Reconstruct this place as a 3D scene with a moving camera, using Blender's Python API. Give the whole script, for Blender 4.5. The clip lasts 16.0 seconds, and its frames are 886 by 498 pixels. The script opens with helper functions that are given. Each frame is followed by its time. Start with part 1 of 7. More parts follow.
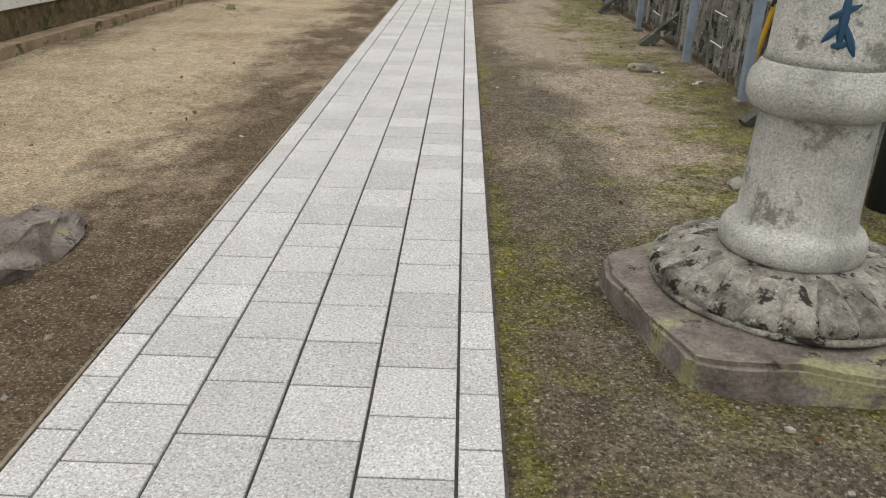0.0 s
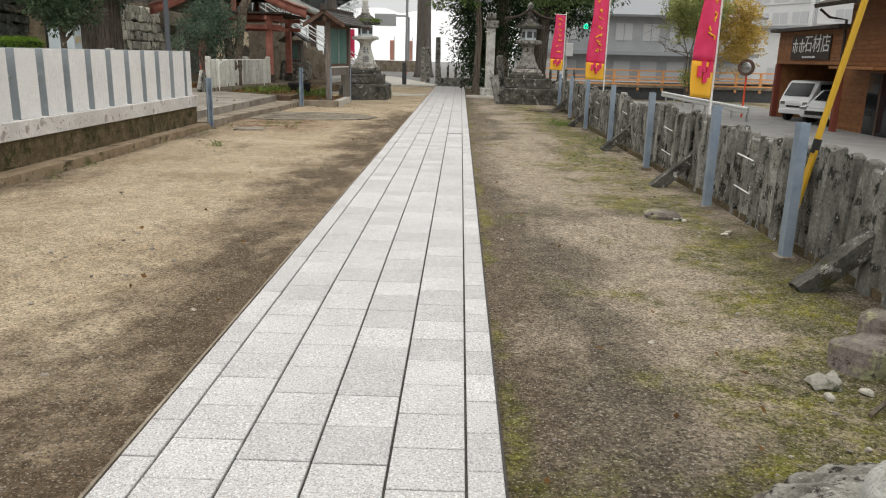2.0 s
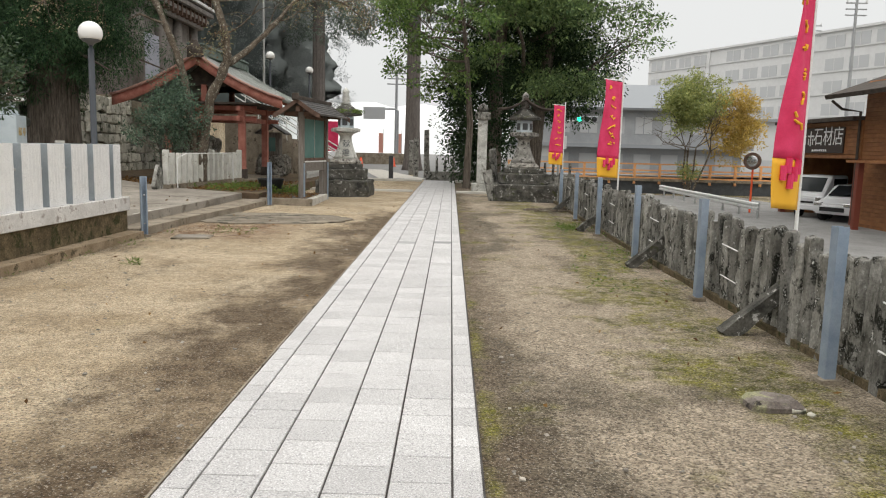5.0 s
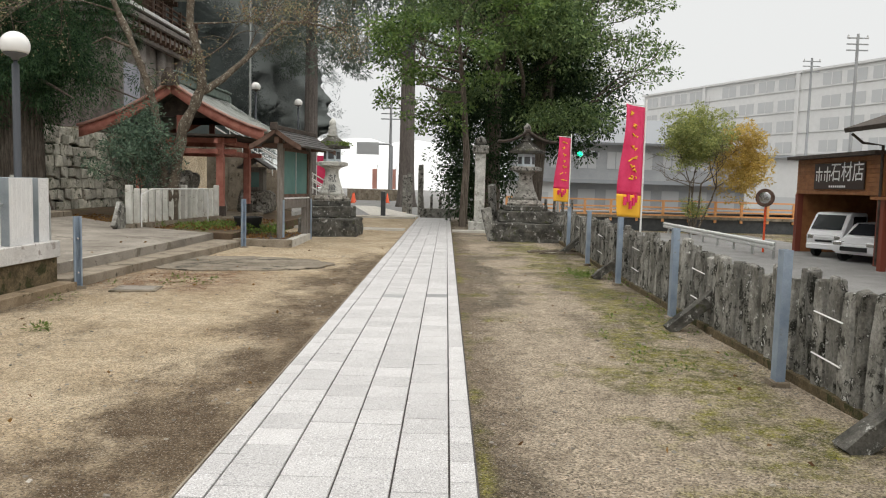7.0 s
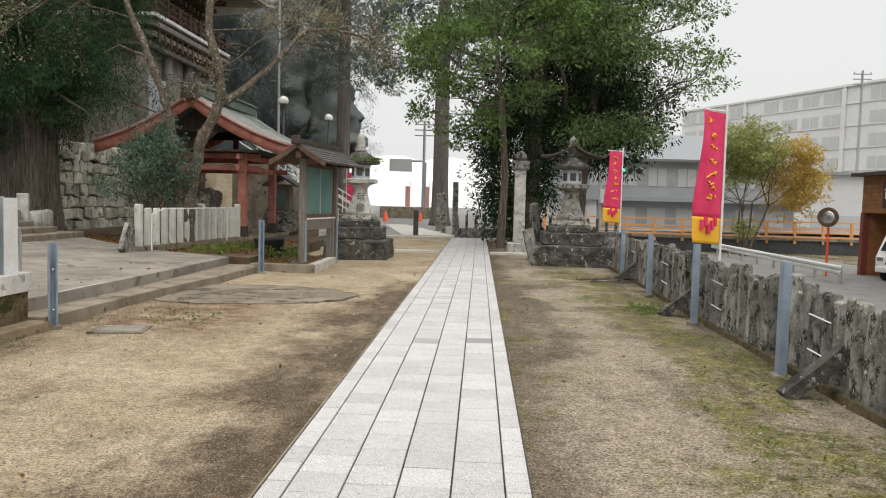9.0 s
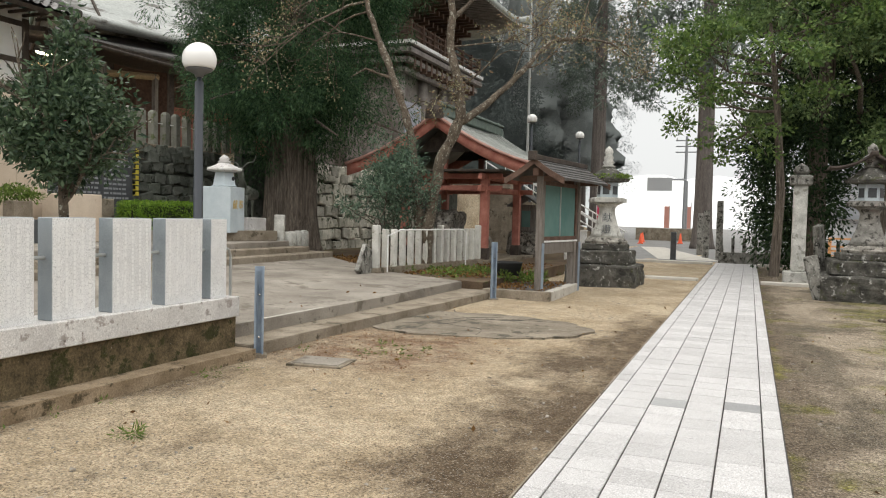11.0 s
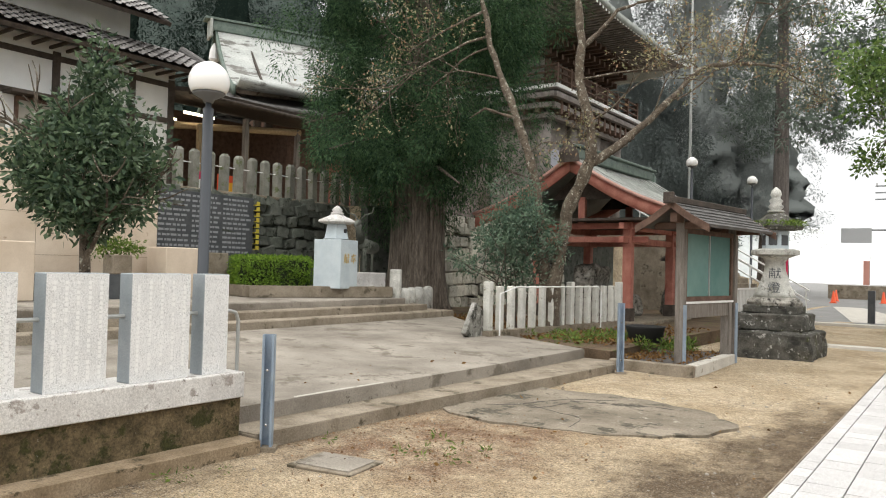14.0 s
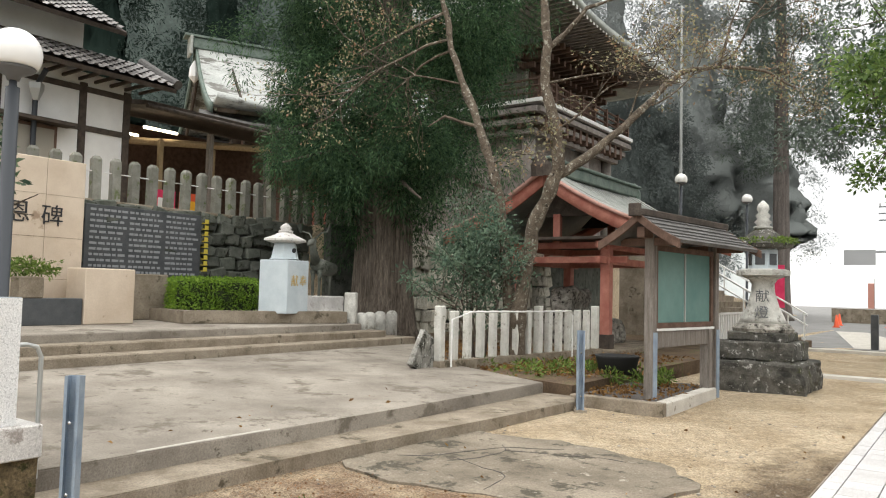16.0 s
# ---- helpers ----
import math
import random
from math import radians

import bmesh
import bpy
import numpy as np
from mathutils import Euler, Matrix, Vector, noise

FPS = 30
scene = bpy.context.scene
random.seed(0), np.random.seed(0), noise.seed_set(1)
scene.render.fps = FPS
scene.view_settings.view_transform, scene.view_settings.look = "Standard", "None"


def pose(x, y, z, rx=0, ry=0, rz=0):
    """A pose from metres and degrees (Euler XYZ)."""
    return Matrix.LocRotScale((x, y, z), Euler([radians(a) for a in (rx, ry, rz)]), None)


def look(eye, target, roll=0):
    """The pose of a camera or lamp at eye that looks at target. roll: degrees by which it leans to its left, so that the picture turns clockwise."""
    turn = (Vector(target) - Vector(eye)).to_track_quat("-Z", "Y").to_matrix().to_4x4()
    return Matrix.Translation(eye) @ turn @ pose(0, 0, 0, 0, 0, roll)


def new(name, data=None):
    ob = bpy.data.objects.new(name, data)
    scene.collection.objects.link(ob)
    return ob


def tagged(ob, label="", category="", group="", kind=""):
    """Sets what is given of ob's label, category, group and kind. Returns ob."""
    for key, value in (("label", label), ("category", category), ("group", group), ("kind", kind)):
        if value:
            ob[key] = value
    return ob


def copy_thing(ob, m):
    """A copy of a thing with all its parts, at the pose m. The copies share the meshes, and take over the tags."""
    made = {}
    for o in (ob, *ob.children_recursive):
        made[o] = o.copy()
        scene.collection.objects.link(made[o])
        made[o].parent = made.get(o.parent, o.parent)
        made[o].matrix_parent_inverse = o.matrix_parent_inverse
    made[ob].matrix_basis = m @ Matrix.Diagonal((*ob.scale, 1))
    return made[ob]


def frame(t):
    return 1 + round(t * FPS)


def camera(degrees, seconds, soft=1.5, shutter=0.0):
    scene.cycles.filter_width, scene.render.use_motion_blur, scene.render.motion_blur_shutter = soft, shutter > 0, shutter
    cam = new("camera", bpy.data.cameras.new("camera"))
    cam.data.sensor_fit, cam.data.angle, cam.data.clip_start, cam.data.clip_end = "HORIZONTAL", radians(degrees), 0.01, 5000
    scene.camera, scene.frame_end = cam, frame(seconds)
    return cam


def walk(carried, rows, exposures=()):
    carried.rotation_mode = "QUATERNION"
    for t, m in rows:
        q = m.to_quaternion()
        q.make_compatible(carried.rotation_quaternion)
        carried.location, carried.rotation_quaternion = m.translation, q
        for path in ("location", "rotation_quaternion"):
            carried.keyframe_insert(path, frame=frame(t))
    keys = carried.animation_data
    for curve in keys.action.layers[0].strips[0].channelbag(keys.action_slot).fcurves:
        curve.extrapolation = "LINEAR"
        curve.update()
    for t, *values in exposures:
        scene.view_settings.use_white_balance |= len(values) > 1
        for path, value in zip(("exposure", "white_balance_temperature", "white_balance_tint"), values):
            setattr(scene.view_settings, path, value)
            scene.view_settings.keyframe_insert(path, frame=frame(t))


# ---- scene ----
cam = camera(61.2, 16.0, soft=1.1)
METRES, EYE, TILT, LEAN, TURN = 13.5, 1.5, -1.05, 0.0, 1.1
ROWS = [
    (0.0, 0.0, 0.0, 0.0, 0.55, -22.74, -1.3),
    (0.5, -0.0002, 0.0082, -0.0004, 0.45, -20.64, -1.36),
    (1.0, 0.0028, 0.0264, 0.0021, 0.37, -18.52, -1.33),
    (1.5, -0.0009, 0.0522, 0.0027, 0.35, -15.95, -1.39),
    (2.0, -0.0016, 0.0814, 0.0025, 0.22, -13.39, -1.43),
    (2.5, 0.0008, 0.1145, 0.0041, 0.04, -11.41, -1.37),
    (3.0, -0.0021, 0.1476, 0.006, -0.09, -9.85, -1.47),
    (3.5, -0.0006, 0.1863, 0.0057, -0.29, -8.63, -1.45),
    (4.0, -0.0016, 0.2215, 0.0062, -0.39, -7.85, -1.46),
    (4.5, 0.0017, 0.2574, 0.007, -0.43, -7.28, -1.45),
    (5.0, 0.0039, 0.2942, 0.0087, -0.5, -6.57, -1.44),
    (7.5, 0.0063, 0.4805, 0.0108, -0.95, -3.38, -1.5),
    (8.0, 0.0038, 0.5146, 0.0119, -1.01, -3.08, -1.51),
    (8.5, 0.003, 0.5485, 0.0141, -0.81, -2.87, -1.49),
    (9.0, -0.0008, 0.5783, 0.0158, 1.67, -2.59, -1.54),
    (9.5, 0.0018, 0.6122, 0.0166, 6.07, -2.41, -1.54),
    (10.0, 0.0021, 0.6411, 0.0165, 11.72, -2.2, -1.67),
    (12.5, 0.0072, 0.7766, 0.0215, 30.41, 0.08, -1.94),
    (13.0, 0.0078, 0.8073, 0.022, 32.53, 0.8, -2.03),
    (13.5, 0.0097, 0.8383, 0.023, 33.54, 1.54, -2.03),
    (14.0, 0.0094, 0.8671, 0.0231, 34.23, 2.21, -2.08),
    (14.5, 0.0084, 0.897, 0.024, 34.54, 3.03, -2.1),
    (15.0, 0.008, 0.9311, 0.026, 34.58, 3.55, -2.07),
    (15.5, 0.0054, 0.962, 0.0254, 34.59, 3.8, -2.09),
    (16.0, 0.0076, 0.9969, 0.0257, 34.57, 4.01, -2.01),
]
walk(cam, [(t, pose(0, 0, EYE, TILT, LEAN, TURN) @ pose(METRES * x, METRES * y, METRES * z, 90 + pitch, roll, yaw)) for t, x, y, z, yaw, pitch, roll in ROWS],
     exposures=[(0.0, 0.5), (2.0, 0.72), (3.5, 0.82), (9.5, 0.88), (12.5, 1.14), (16.0, 1.36)])

# ---- world, sun, exposure ----
world = bpy.data.worlds.new("overcast_sky")
scene.world = world
world.use_nodes = True
_n, _l = world.node_tree.nodes, world.node_tree.links
_bg = _n["Background"]
_sky = _n.new("ShaderNodeTexSky")
_sky.sky_type, _sky.sun_disc = "NISHITA", False
_sky.sun_elevation, _sky.sun_rotation, _sky.dust_density = radians(70), radians(200), 6.0
_hsv = _n.new("ShaderNodeHueSaturation")
_hsv.inputs["Saturation"].default_value = 0.12
_mix = _n.new("ShaderNodeMixRGB")
_mix.inputs[0].default_value, _mix.inputs[2].default_value = 0.9, (4.8, 4.85, 4.8, 1)
_l.new(_sky.outputs[0], _hsv.inputs["Color"])
_l.new(_hsv.outputs[0], _mix.inputs[1])
_l.new(_mix.outputs[0], _bg.inputs[0])
_bg.inputs[1].default_value = 0.1
sun = new("sun", bpy.data.lights.new("sun", "SUN"))
sun.data.energy, sun.data.angle, sun.data.color = 1.5, radians(120), (1.0, 0.97, 0.92)
sun.matrix_world = look((0, 0, 60), (3, 8, 0))

# ---- materials ----


def material(name, low, high, scale=3.0, rough=0.8, bump=0.25, spots=None, spot_scale=6.0, spot_at=0.6, patches=None, patch_scale=9.0, patch_at=0.57, speck=8.0, vary=0.0, grain=40.0, metal=0.0, island=False, grain_amount=0.25, stretch=(1, 1, 1)):
    """Two-scale noise between two colours, optional blotches of a third, fine grain in colour and relief."""
    m = bpy.data.materials.new(name)
    m.use_nodes = True
    n, l = m.node_tree.nodes, m.node_tree.links
    bsdf = n["Principled BSDF"]
    co = n.new("ShaderNodeTexCoord")
    vec = n.new("ShaderNodeMapping")
    vec.inputs["Scale"].default_value = stretch
    info = n.new("ShaderNodeObjectInfo")
    comb = n.new("ShaderNodeVectorMath")
    comb.operation = "MULTIPLY_ADD"
    comb.inputs[1].default_value = (37.0, 53.0, 19.0)
    l.new(info.outputs["Random"], comb.inputs[0])
    l.new(co.outputs["Object"], comb.inputs[2])
    l.new(comb.outputs[0], vec.inputs["Vector"])

    def cloud(s, detail=6.0, r=0.6):
        t = n.new("ShaderNodeTexNoise")
        t.inputs["Scale"].default_value, t.inputs["Detail"].default_value, t.inputs["Roughness"].default_value = s, detail, r
        l.new(vec.outputs[0], t.inputs["Vector"])
        return t.outputs["Fac"]

    def ramp(src, a, b):
        t = n.new("ShaderNodeMapRange")
        t.inputs[1].default_value, t.inputs[2].default_value = a, b
        l.new(src, t.inputs[0])
        return t.outputs[0]

    def mix(f, a, b, mode="MIX"):
        t = n.new("ShaderNodeMixRGB")
        t.blend_type = mode
        for s, v in ((0, f), (1, a), (2, b)):
            if isinstance(v, (tuple, float, int)):
                t.inputs[s].default_value = v if s == 0 else (*v, 1)
            else:
                l.new(v, t.inputs[s])
        return t.outputs[0]

    col = mix(ramp(cloud(scale), 0.32, 0.68), low, high)
    if spots:
        col = mix(ramp(cloud(spot_scale, speck, 0.7 if speck > 4 else 0.5), spot_at, spot_at + 0.06), col, spots)
    if patches:
        col = mix(ramp(cloud(patch_scale, speck, 0.75 if speck > 4 else 0.5), patch_at, patch_at + 0.05), col, patches)
    fine = cloud(grain, 4.0, 0.7)
    col = mix(ramp(fine, 0.3, 0.7), mix(grain_amount, col, (0, 0, 0)), mix(1.0, col, (1 + 0.6 * grain_amount,) * 3, "MULTIPLY"))
    if vary:
        rnd = info.outputs["Random"]
        if island:
            rnd = n.new("ShaderNodeNewGeometry").outputs["Random Per Island"]
        h = n.new("ShaderNodeHueSaturation")
        l.new(ramp_to(n, l, rnd, 1 - vary, 1 + vary), h.inputs["Value"])
        l.new(col, h.inputs["Color"])
        col = h.outputs[0]
    l.new(col, bsdf.inputs["Base Color"])
    bsdf.inputs["Metallic"].default_value = metal
    l.new(ramp_to(n, l, fine, max(0.02, rough - 0.12), min(1, rough + 0.1)), bsdf.inputs["Roughness"])
    bsdf.inputs["Specular IOR Level"].default_value = 0.3
    if bump:
        b = n.new("ShaderNodeBump")
        b.inputs["Strength"].default_value, b.inputs["Distance"].default_value = bump, 0.012
        l.new(fine, b.inputs["Height"])
        l.new(b.outputs[0], bsdf.inputs["Normal"])
    return m


def ramp_to(n, l, src, a, b):
    t = n.new("ShaderNodeMapRange")
    t.inputs[3].default_value, t.inputs[4].default_value = a, b
    l.new(src, t.inputs[0])
    return t.outputs[0]


def plain(name, col, rough=0.5, metal=0.0, glow=0.0, spec=0.4):
    m = bpy.data.materials.new(name)
    m.use_nodes = True
    b = m.node_tree.nodes["Principled BSDF"]
    b.inputs["Base Color"].default_value = (*col, 1)
    b.inputs["Roughness"].default_value, b.inputs["Metallic"].default_value = rough, metal
    b.inputs["Specular IOR Level"].default_value = spec
    if glow:
        b.inputs["Emission Color"].default_value, b.inputs["Emission Strength"].default_value = (*col, 1), glow
    return m


def leafy(name, low, high, rough=0.6, dead=None, dead_part=0.0, dim=0.45, lit=1.5, gloss=0.25, even=False, clump=0.9):
    """Leaves that differ one by one, with some light coming through them."""
    m = bpy.data.materials.new(name)
    m.use_nodes = True
    n, l = m.node_tree.nodes, m.node_tree.links
    b = n["Principled BSDF"]
    g = n.new("ShaderNodeNewGeometry")
    r = n.new("ShaderNodeValToRGB")
    r.color_ramp.elements[0].color, r.color_ramp.elements[1].color = (*low, 1), (*high, 1)
    if dead:
        r.color_ramp.elements[1].position = 1 - dead_part
        e = r.color_ramp.elements.new(min(0.999, 1 - dead_part + 0.02))
        e.color = (*dead, 1)
    l.new(g.outputs["Random Per Island"], r.inputs[0])
    co = n.new("ShaderNodeTexCoord")
    t = n.new("ShaderNodeTexNoise")
    t.inputs["Scale"].default_value = clump
    l.new(co.outputs["Object"], t.inputs["Vector"])
    h = n.new("ShaderNodeHueSaturation")
    l.new(ramp_to(n, l, t.outputs["Fac"], dim, lit), h.inputs["Value"])
    l.new(r.outputs[0], h.inputs["Color"])
    l.new(h.outputs[0], b.inputs["Base Color"])
    b.inputs["Roughness"].default_value = rough
    b.inputs["Specular IOR Level"].default_value = gloss
    tr = n.new("ShaderNodeBsdfTranslucent")
    if even:
        nv = n.new("ShaderNodeCombineXYZ")
        nv.inputs[0].default_value, nv.inputs[1].default_value, nv.inputs[2].default_value = 0.2, -0.5, 0.84
        l.new(nv.outputs[0], b.inputs["Normal"])
        l.new(nv.outputs[0], tr.inputs["Normal"])
    l.new(h.outputs[0], tr.inputs[0])
    ms = n.new("ShaderNodeMixShader")
    ms.inputs[0].default_value = 0.35
    l.new(b.outputs[0], ms.inputs[1])
    l.new(tr.outputs[0], ms.inputs[2])
    l.new(ms.outputs[0], n["Material Output"].inputs[0])
    return m


def earth(name):
    """Sandy shrine ground: tan sand, damp brown earth, moss on the side of the stone fence, grit."""
    m = bpy.data.materials.new(name)
    m.use_nodes = True
    n, l = m.node_tree.nodes, m.node_tree.links
    b = n["Principled BSDF"]
    co = n.new("ShaderNodeTexCoord").outputs["Object"]
    sep = n.new("ShaderNodeSeparateXYZ")
    l.new(co, sep.inputs[0])

    def cloud(s, d=6.0, r=0.6, stretch=(1, 1, 1)):
        mp = n.new("ShaderNodeMapping")
        mp.inputs["Scale"].default_value = stretch
        l.new(co, mp.inputs[0])
        t = n.new("ShaderNodeTexNoise")
        t.inputs["Scale"].default_value, t.inputs["Detail"].default_value, t.inputs["Roughness"].default_value = s, d, r
        l.new(mp.outputs[0], t.inputs["Vector"])
        return t.outputs["Fac"]

    def rng(src, a, b_, c=0.0, d=1.0):
        t = n.new("ShaderNodeMapRange")
        for i, v in enumerate((a, b_, c, d)):
            t.inputs[i + 1].default_value = v
        l.new(src, t.inputs[0])
        return t.outputs[0]

    def calc(op, a, c):
        t = n.new("ShaderNodeMath")
        t.operation = op
        for i, v in enumerate((a, c)):
            if isinstance(v, float):
                t.inputs[i].default_value = v
            else:
                l.new(v, t.inputs[i])
        return t.outputs[0]

    def mix(f, a, c, mode="MIX"):
        t = n.new("ShaderNodeMixRGB")
        t.blend_type = mode
        for s, v in ((0, f), (1, a), (2, c)):
            if isinstance(v, (tuple, float)):
                t.inputs[s].default_value = v if s == 0 else (*v, 1)
            else:
                l.new(v, t.inputs[s])
        return t.outputs[0]

    x, y = sep.outputs[0], sep.outputs[1]
    sand = mix(rng(cloud(0.8, 7.0, 0.65), 0.35, 0.65), SAND_LOW, SAND_HIGH)
    ragged_edge = calc("ADD", calc("MULTIPLY", cloud(0.9, 7.0, 0.7), 2.2), -1.1)
    # worn pale middle of the left yard, damp earth towards the paving and on the near right
    pale = calc("MULTIPLY", rng(calc("ADD", x, ragged_edge), -1.75, -2.7), rng(x, -5.3, -4.3))
    wide = calc("MULTIPLY", rng(x, 0.5, 1.2), rng(x, 2.5, 1.9))
    pale = calc("ADD", pale, calc("MULTIPLY", wide, rng(y, 5.5, 9.0)))
    pale = calc("ADD", pale, rng(y, 20.0, 24.0))
    ragged = calc("ADD", calc("MULTIPLY", cloud(3.2, 8.0, 0.75), 0.34), -0.17)
    wet = rng(calc("ADD", calc("ADD", cloud(0.8, 8.0, 0.68, (1.5, 0.8, 1)), ragged), calc("MULTIPLY", pale, -0.3)), 0.26, 0.52)
    wet = calc("MAXIMUM", wet, calc("MULTIPLY", rng(calc("ADD", y, calc("MULTIPLY", x, -1.6)), 8.5, 6.0), rng(cloud(1.2, 6.0), 0.25, 0.5)))
    col = mix(wet, sand, DAMP)
    # right yard: grey gravelly earth, trodden pale hollows in its middle, moss towards the fence and the near lantern
    bare = calc("ADD", cloud(0.7, 6.0, 0.55, (1.3, 0.8, 1)), calc("MULTIPLY", wide, 0.10))
    bare = calc("ADD", bare, calc("MULTIPLY", rng(y, 4.8, 3.2), -0.16))
    bare = calc("ADD", bare, calc("MULTIPLY", calc("MULTIPLY", rng(y, 9.6, 11.2), rng(y, 15.0, 13.2)), 0.13))
    right = mix(rng(cloud(2.2, 7.0, 0.7), 0.35, 0.65), (0.145, 0.118, 0.083), (0.275, 0.228, 0.165))
    right = mix(rng(bare, 0.48, 0.62), right, PINK_SAND)
    right = mix(rng(calc("ADD", x, calc("MULTIPLY", cloud(1.6), 0.9)), 1.12, 0.75, 0.0, 0.75), right, (0.16, 0.115, 0.075))
    col = mix(rng(x, 0.0, 0.1), col, right)
    lush = calc("ADD", rng(x, 1.0, 1.9, -0.12, 0.06), rng(y, 5.2, 3.6, 0.0, 0.12))
    lush = calc("ADD", lush, calc("MULTIPLY", rng(x, 2.35, 2.6), -0.1))
    lush = calc("ADD", lush, rng(x, 0.32, 0.22, 0.0, 0.1))
    moss = calc("MULTIPLY", rng(x, 0.15, 0.2), rng(calc("ADD", cloud(0.95, 8.0, 0.65), lush), 0.45, 0.55))
    moss = calc("MULTIPLY", moss, rng(cloud(9.0, 8.0, 0.75), 0.40, 0.56, 0.25, 1.0))
    col = mix(moss, col, mix(rng(cloud(2.5), 0.42, 0.62), (0.115, 0.115, 0.022), (0.29, 0.275, 0.025)))
    lm = calc("MULTIPLY", rng(x, -0.5, -3.0), rng(cloud(1.3, 8.0, 0.75), 0.62, 0.7))
    col = mix(calc("MULTIPLY", lm, 0.45), col, MOSS)
    red = calc("MULTIPLY", calc("MULTIPLY", rng(x, -2.5, -3.5), rng(x, -5.3, -4.6)), calc("MULTIPLY", rng(y, 15.6, 16.4), rng(y, 19.0, 18.3)))
    col = mix(calc("MULTIPLY", red, rng(cloud(3.0), 0.35, 0.6, 0.1, 0.9)), col, (0.27, 0.15, 0.085))
    grit = cloud(70.0, 5.0, 0.8)
    vor = n.new("ShaderNodeTexVoronoi")
    vor.inputs["Scale"].default_value = 95.0
    l.new(co, vor.inputs["Vector"])
    mid = cloud(7.0, 8.0, 0.75)
    col = mix(rng(mid, 0.36, 0.62), mix(0.35, col, (0.03, 0.022, 0.014)), mix(0.08, col, (0.75, 0.66, 0.52)))
    col = mix(rng(grit, 0.35, 0.6), mix(0.38, col, (0.02, 0.016, 0.012)), col)
    col = mix(rng(cloud(60.0, 1.5, 0.5), 0.58, 0.63, 0.0, 0.6), col, (0.05, 0.04, 0.03))
    col = mix(rng(cloud(80.0, 1.5, 0.5), 0.6, 0.66, 0.0, 0.55), col, (0.50, 0.45, 0.38))
    # single grains of gravel, pale and dark
    cell = n.new("ShaderNodeTexVoronoi")
    cell.inputs["Scale"].default_value = 75.0
    l.new(co, cell.inputs["Vector"])
    tone = n.new("ShaderNodeSeparateColor")
    l.new(cell.outputs["Color"], tone.inputs[0])
    grey = n.new("ShaderNodeCombineXYZ")
    for i in range(3):
        l.new(rng(tone.outputs[0], 0.0, 1.0, 0.12, 0.88), grey.inputs[i])
    col = mix(rng(x, -1.5, 0.2, 0.42, 0.6), col, grey.outputs[0], "OVERLAY")
    l.new(col, b.inputs["Base Color"])
    b.inputs["Roughness"].default_value = 0.95
    b.inputs["Specular IOR Level"].default_value = 0.15
    bm_ = n.new("ShaderNodeBump")
    bm_.inputs["Strength"].default_value, bm_.inputs["Distance"].default_value = 1.0, 0.015
    l.new(calc("ADD", calc("ADD", grit, mid), vor.outputs["Distance"]), bm_.inputs["Height"])
    l.new(bm_.outputs[0], b.inputs["Normal"])
    return m


PINK_SAND = (0.55, 0.45, 0.335)
SAND_LOW, SAND_HIGH, DAMP, MOSS = (0.57, 0.43, 0.27), (0.84, 0.685, 0.48), (0.165, 0.113, 0.066), (0.18, 0.185, 0.022)
M_EARTH = earth("sandy_earth")
M_TILE = material("granite_paving", (0.49, 0.475, 0.468), (0.59, 0.575, 0.566), 2.0, 0.75, 0.5, spots=(0.37, 0.36, 0.36), spot_scale=95.0, spot_at=0.57, patches=(0.70, 0.695, 0.69), patch_scale=120.0, patch_at=0.59, speck=1.5, vary=0.09, grain=110.0, grain_amount=0.42)
M_TILE_DARK = material("granite_paving_dark", (0.30, 0.30, 0.30), (0.40, 0.40, 0.395), 2.0, 0.75, 0.35, vary=0.12, grain=200.0, grain_amount=0.4)
M_JOINT = material("dark_joint", (0.055, 0.05, 0.046), (0.11, 0.10, 0.093), 8.0, 0.95)
M_LICHEN = material("lichened_old_stone", (0.10, 0.095, 0.08), (0.34, 0.33, 0.30), 5.0, 0.95, 1.0, spots=(0.022, 0.022, 0.016), spot_scale=8.5, spot_at=0.52, patches=(0.60, 0.595, 0.56), patch_scale=17.0, patch_at=0.585, vary=0.3, grain=48.0, grain_amount=0.45, stretch=(1, 1, 0.75))
M_LANTERN = material("weathered_granite", (0.38, 0.375, 0.34), (0.72, 0.71, 0.66), 4.0, 0.88, 0.9, spots=(0.29, 0.28, 0.245), spot_scale=5.0, spot_at=0.56, patches=(0.17, 0.165, 0.15), patch_scale=38.0, patch_at=0.61, grain=95.0, grain_amount=0.4)
M_BLACK_STONE = material("moss_blackened_stone", (0.028, 0.027, 0.023), (0.145, 0.138, 0.12), 5.0, 0.95, 1.0, spots=(0.055, 0.06, 0.022), spot_scale=3.0, spot_at=0.57, patches=(0.47, 0.46, 0.43), patch_scale=8.0, patch_at=0.575, grain=45.0, grain_amount=0.45)
M_SOOTY = material("sooty_granite", (0.15, 0.145, 0.13), (0.40, 0.385, 0.35), 5.0, 0.9, 0.9, spots=(0.05, 0.047, 0.04), spot_scale=7.0, spot_at=0.53, patches=(0.55, 0.54, 0.50), patch_scale=16.0, patch_at=0.62, grain=70.0, grain_amount=0.4)
M_LOTUS = material("blackened_granite", (0.12, 0.108, 0.09), (0.50, 0.475, 0.42), 7.0, 0.92, 1.0, spots=(0.035, 0.032, 0.026), spot_scale=9.0, spot_at=0.535, patches=(0.62, 0.60, 0.55), patch_scale=22.0, patch_at=0.6, grain=75.0, grain_amount=0.45)
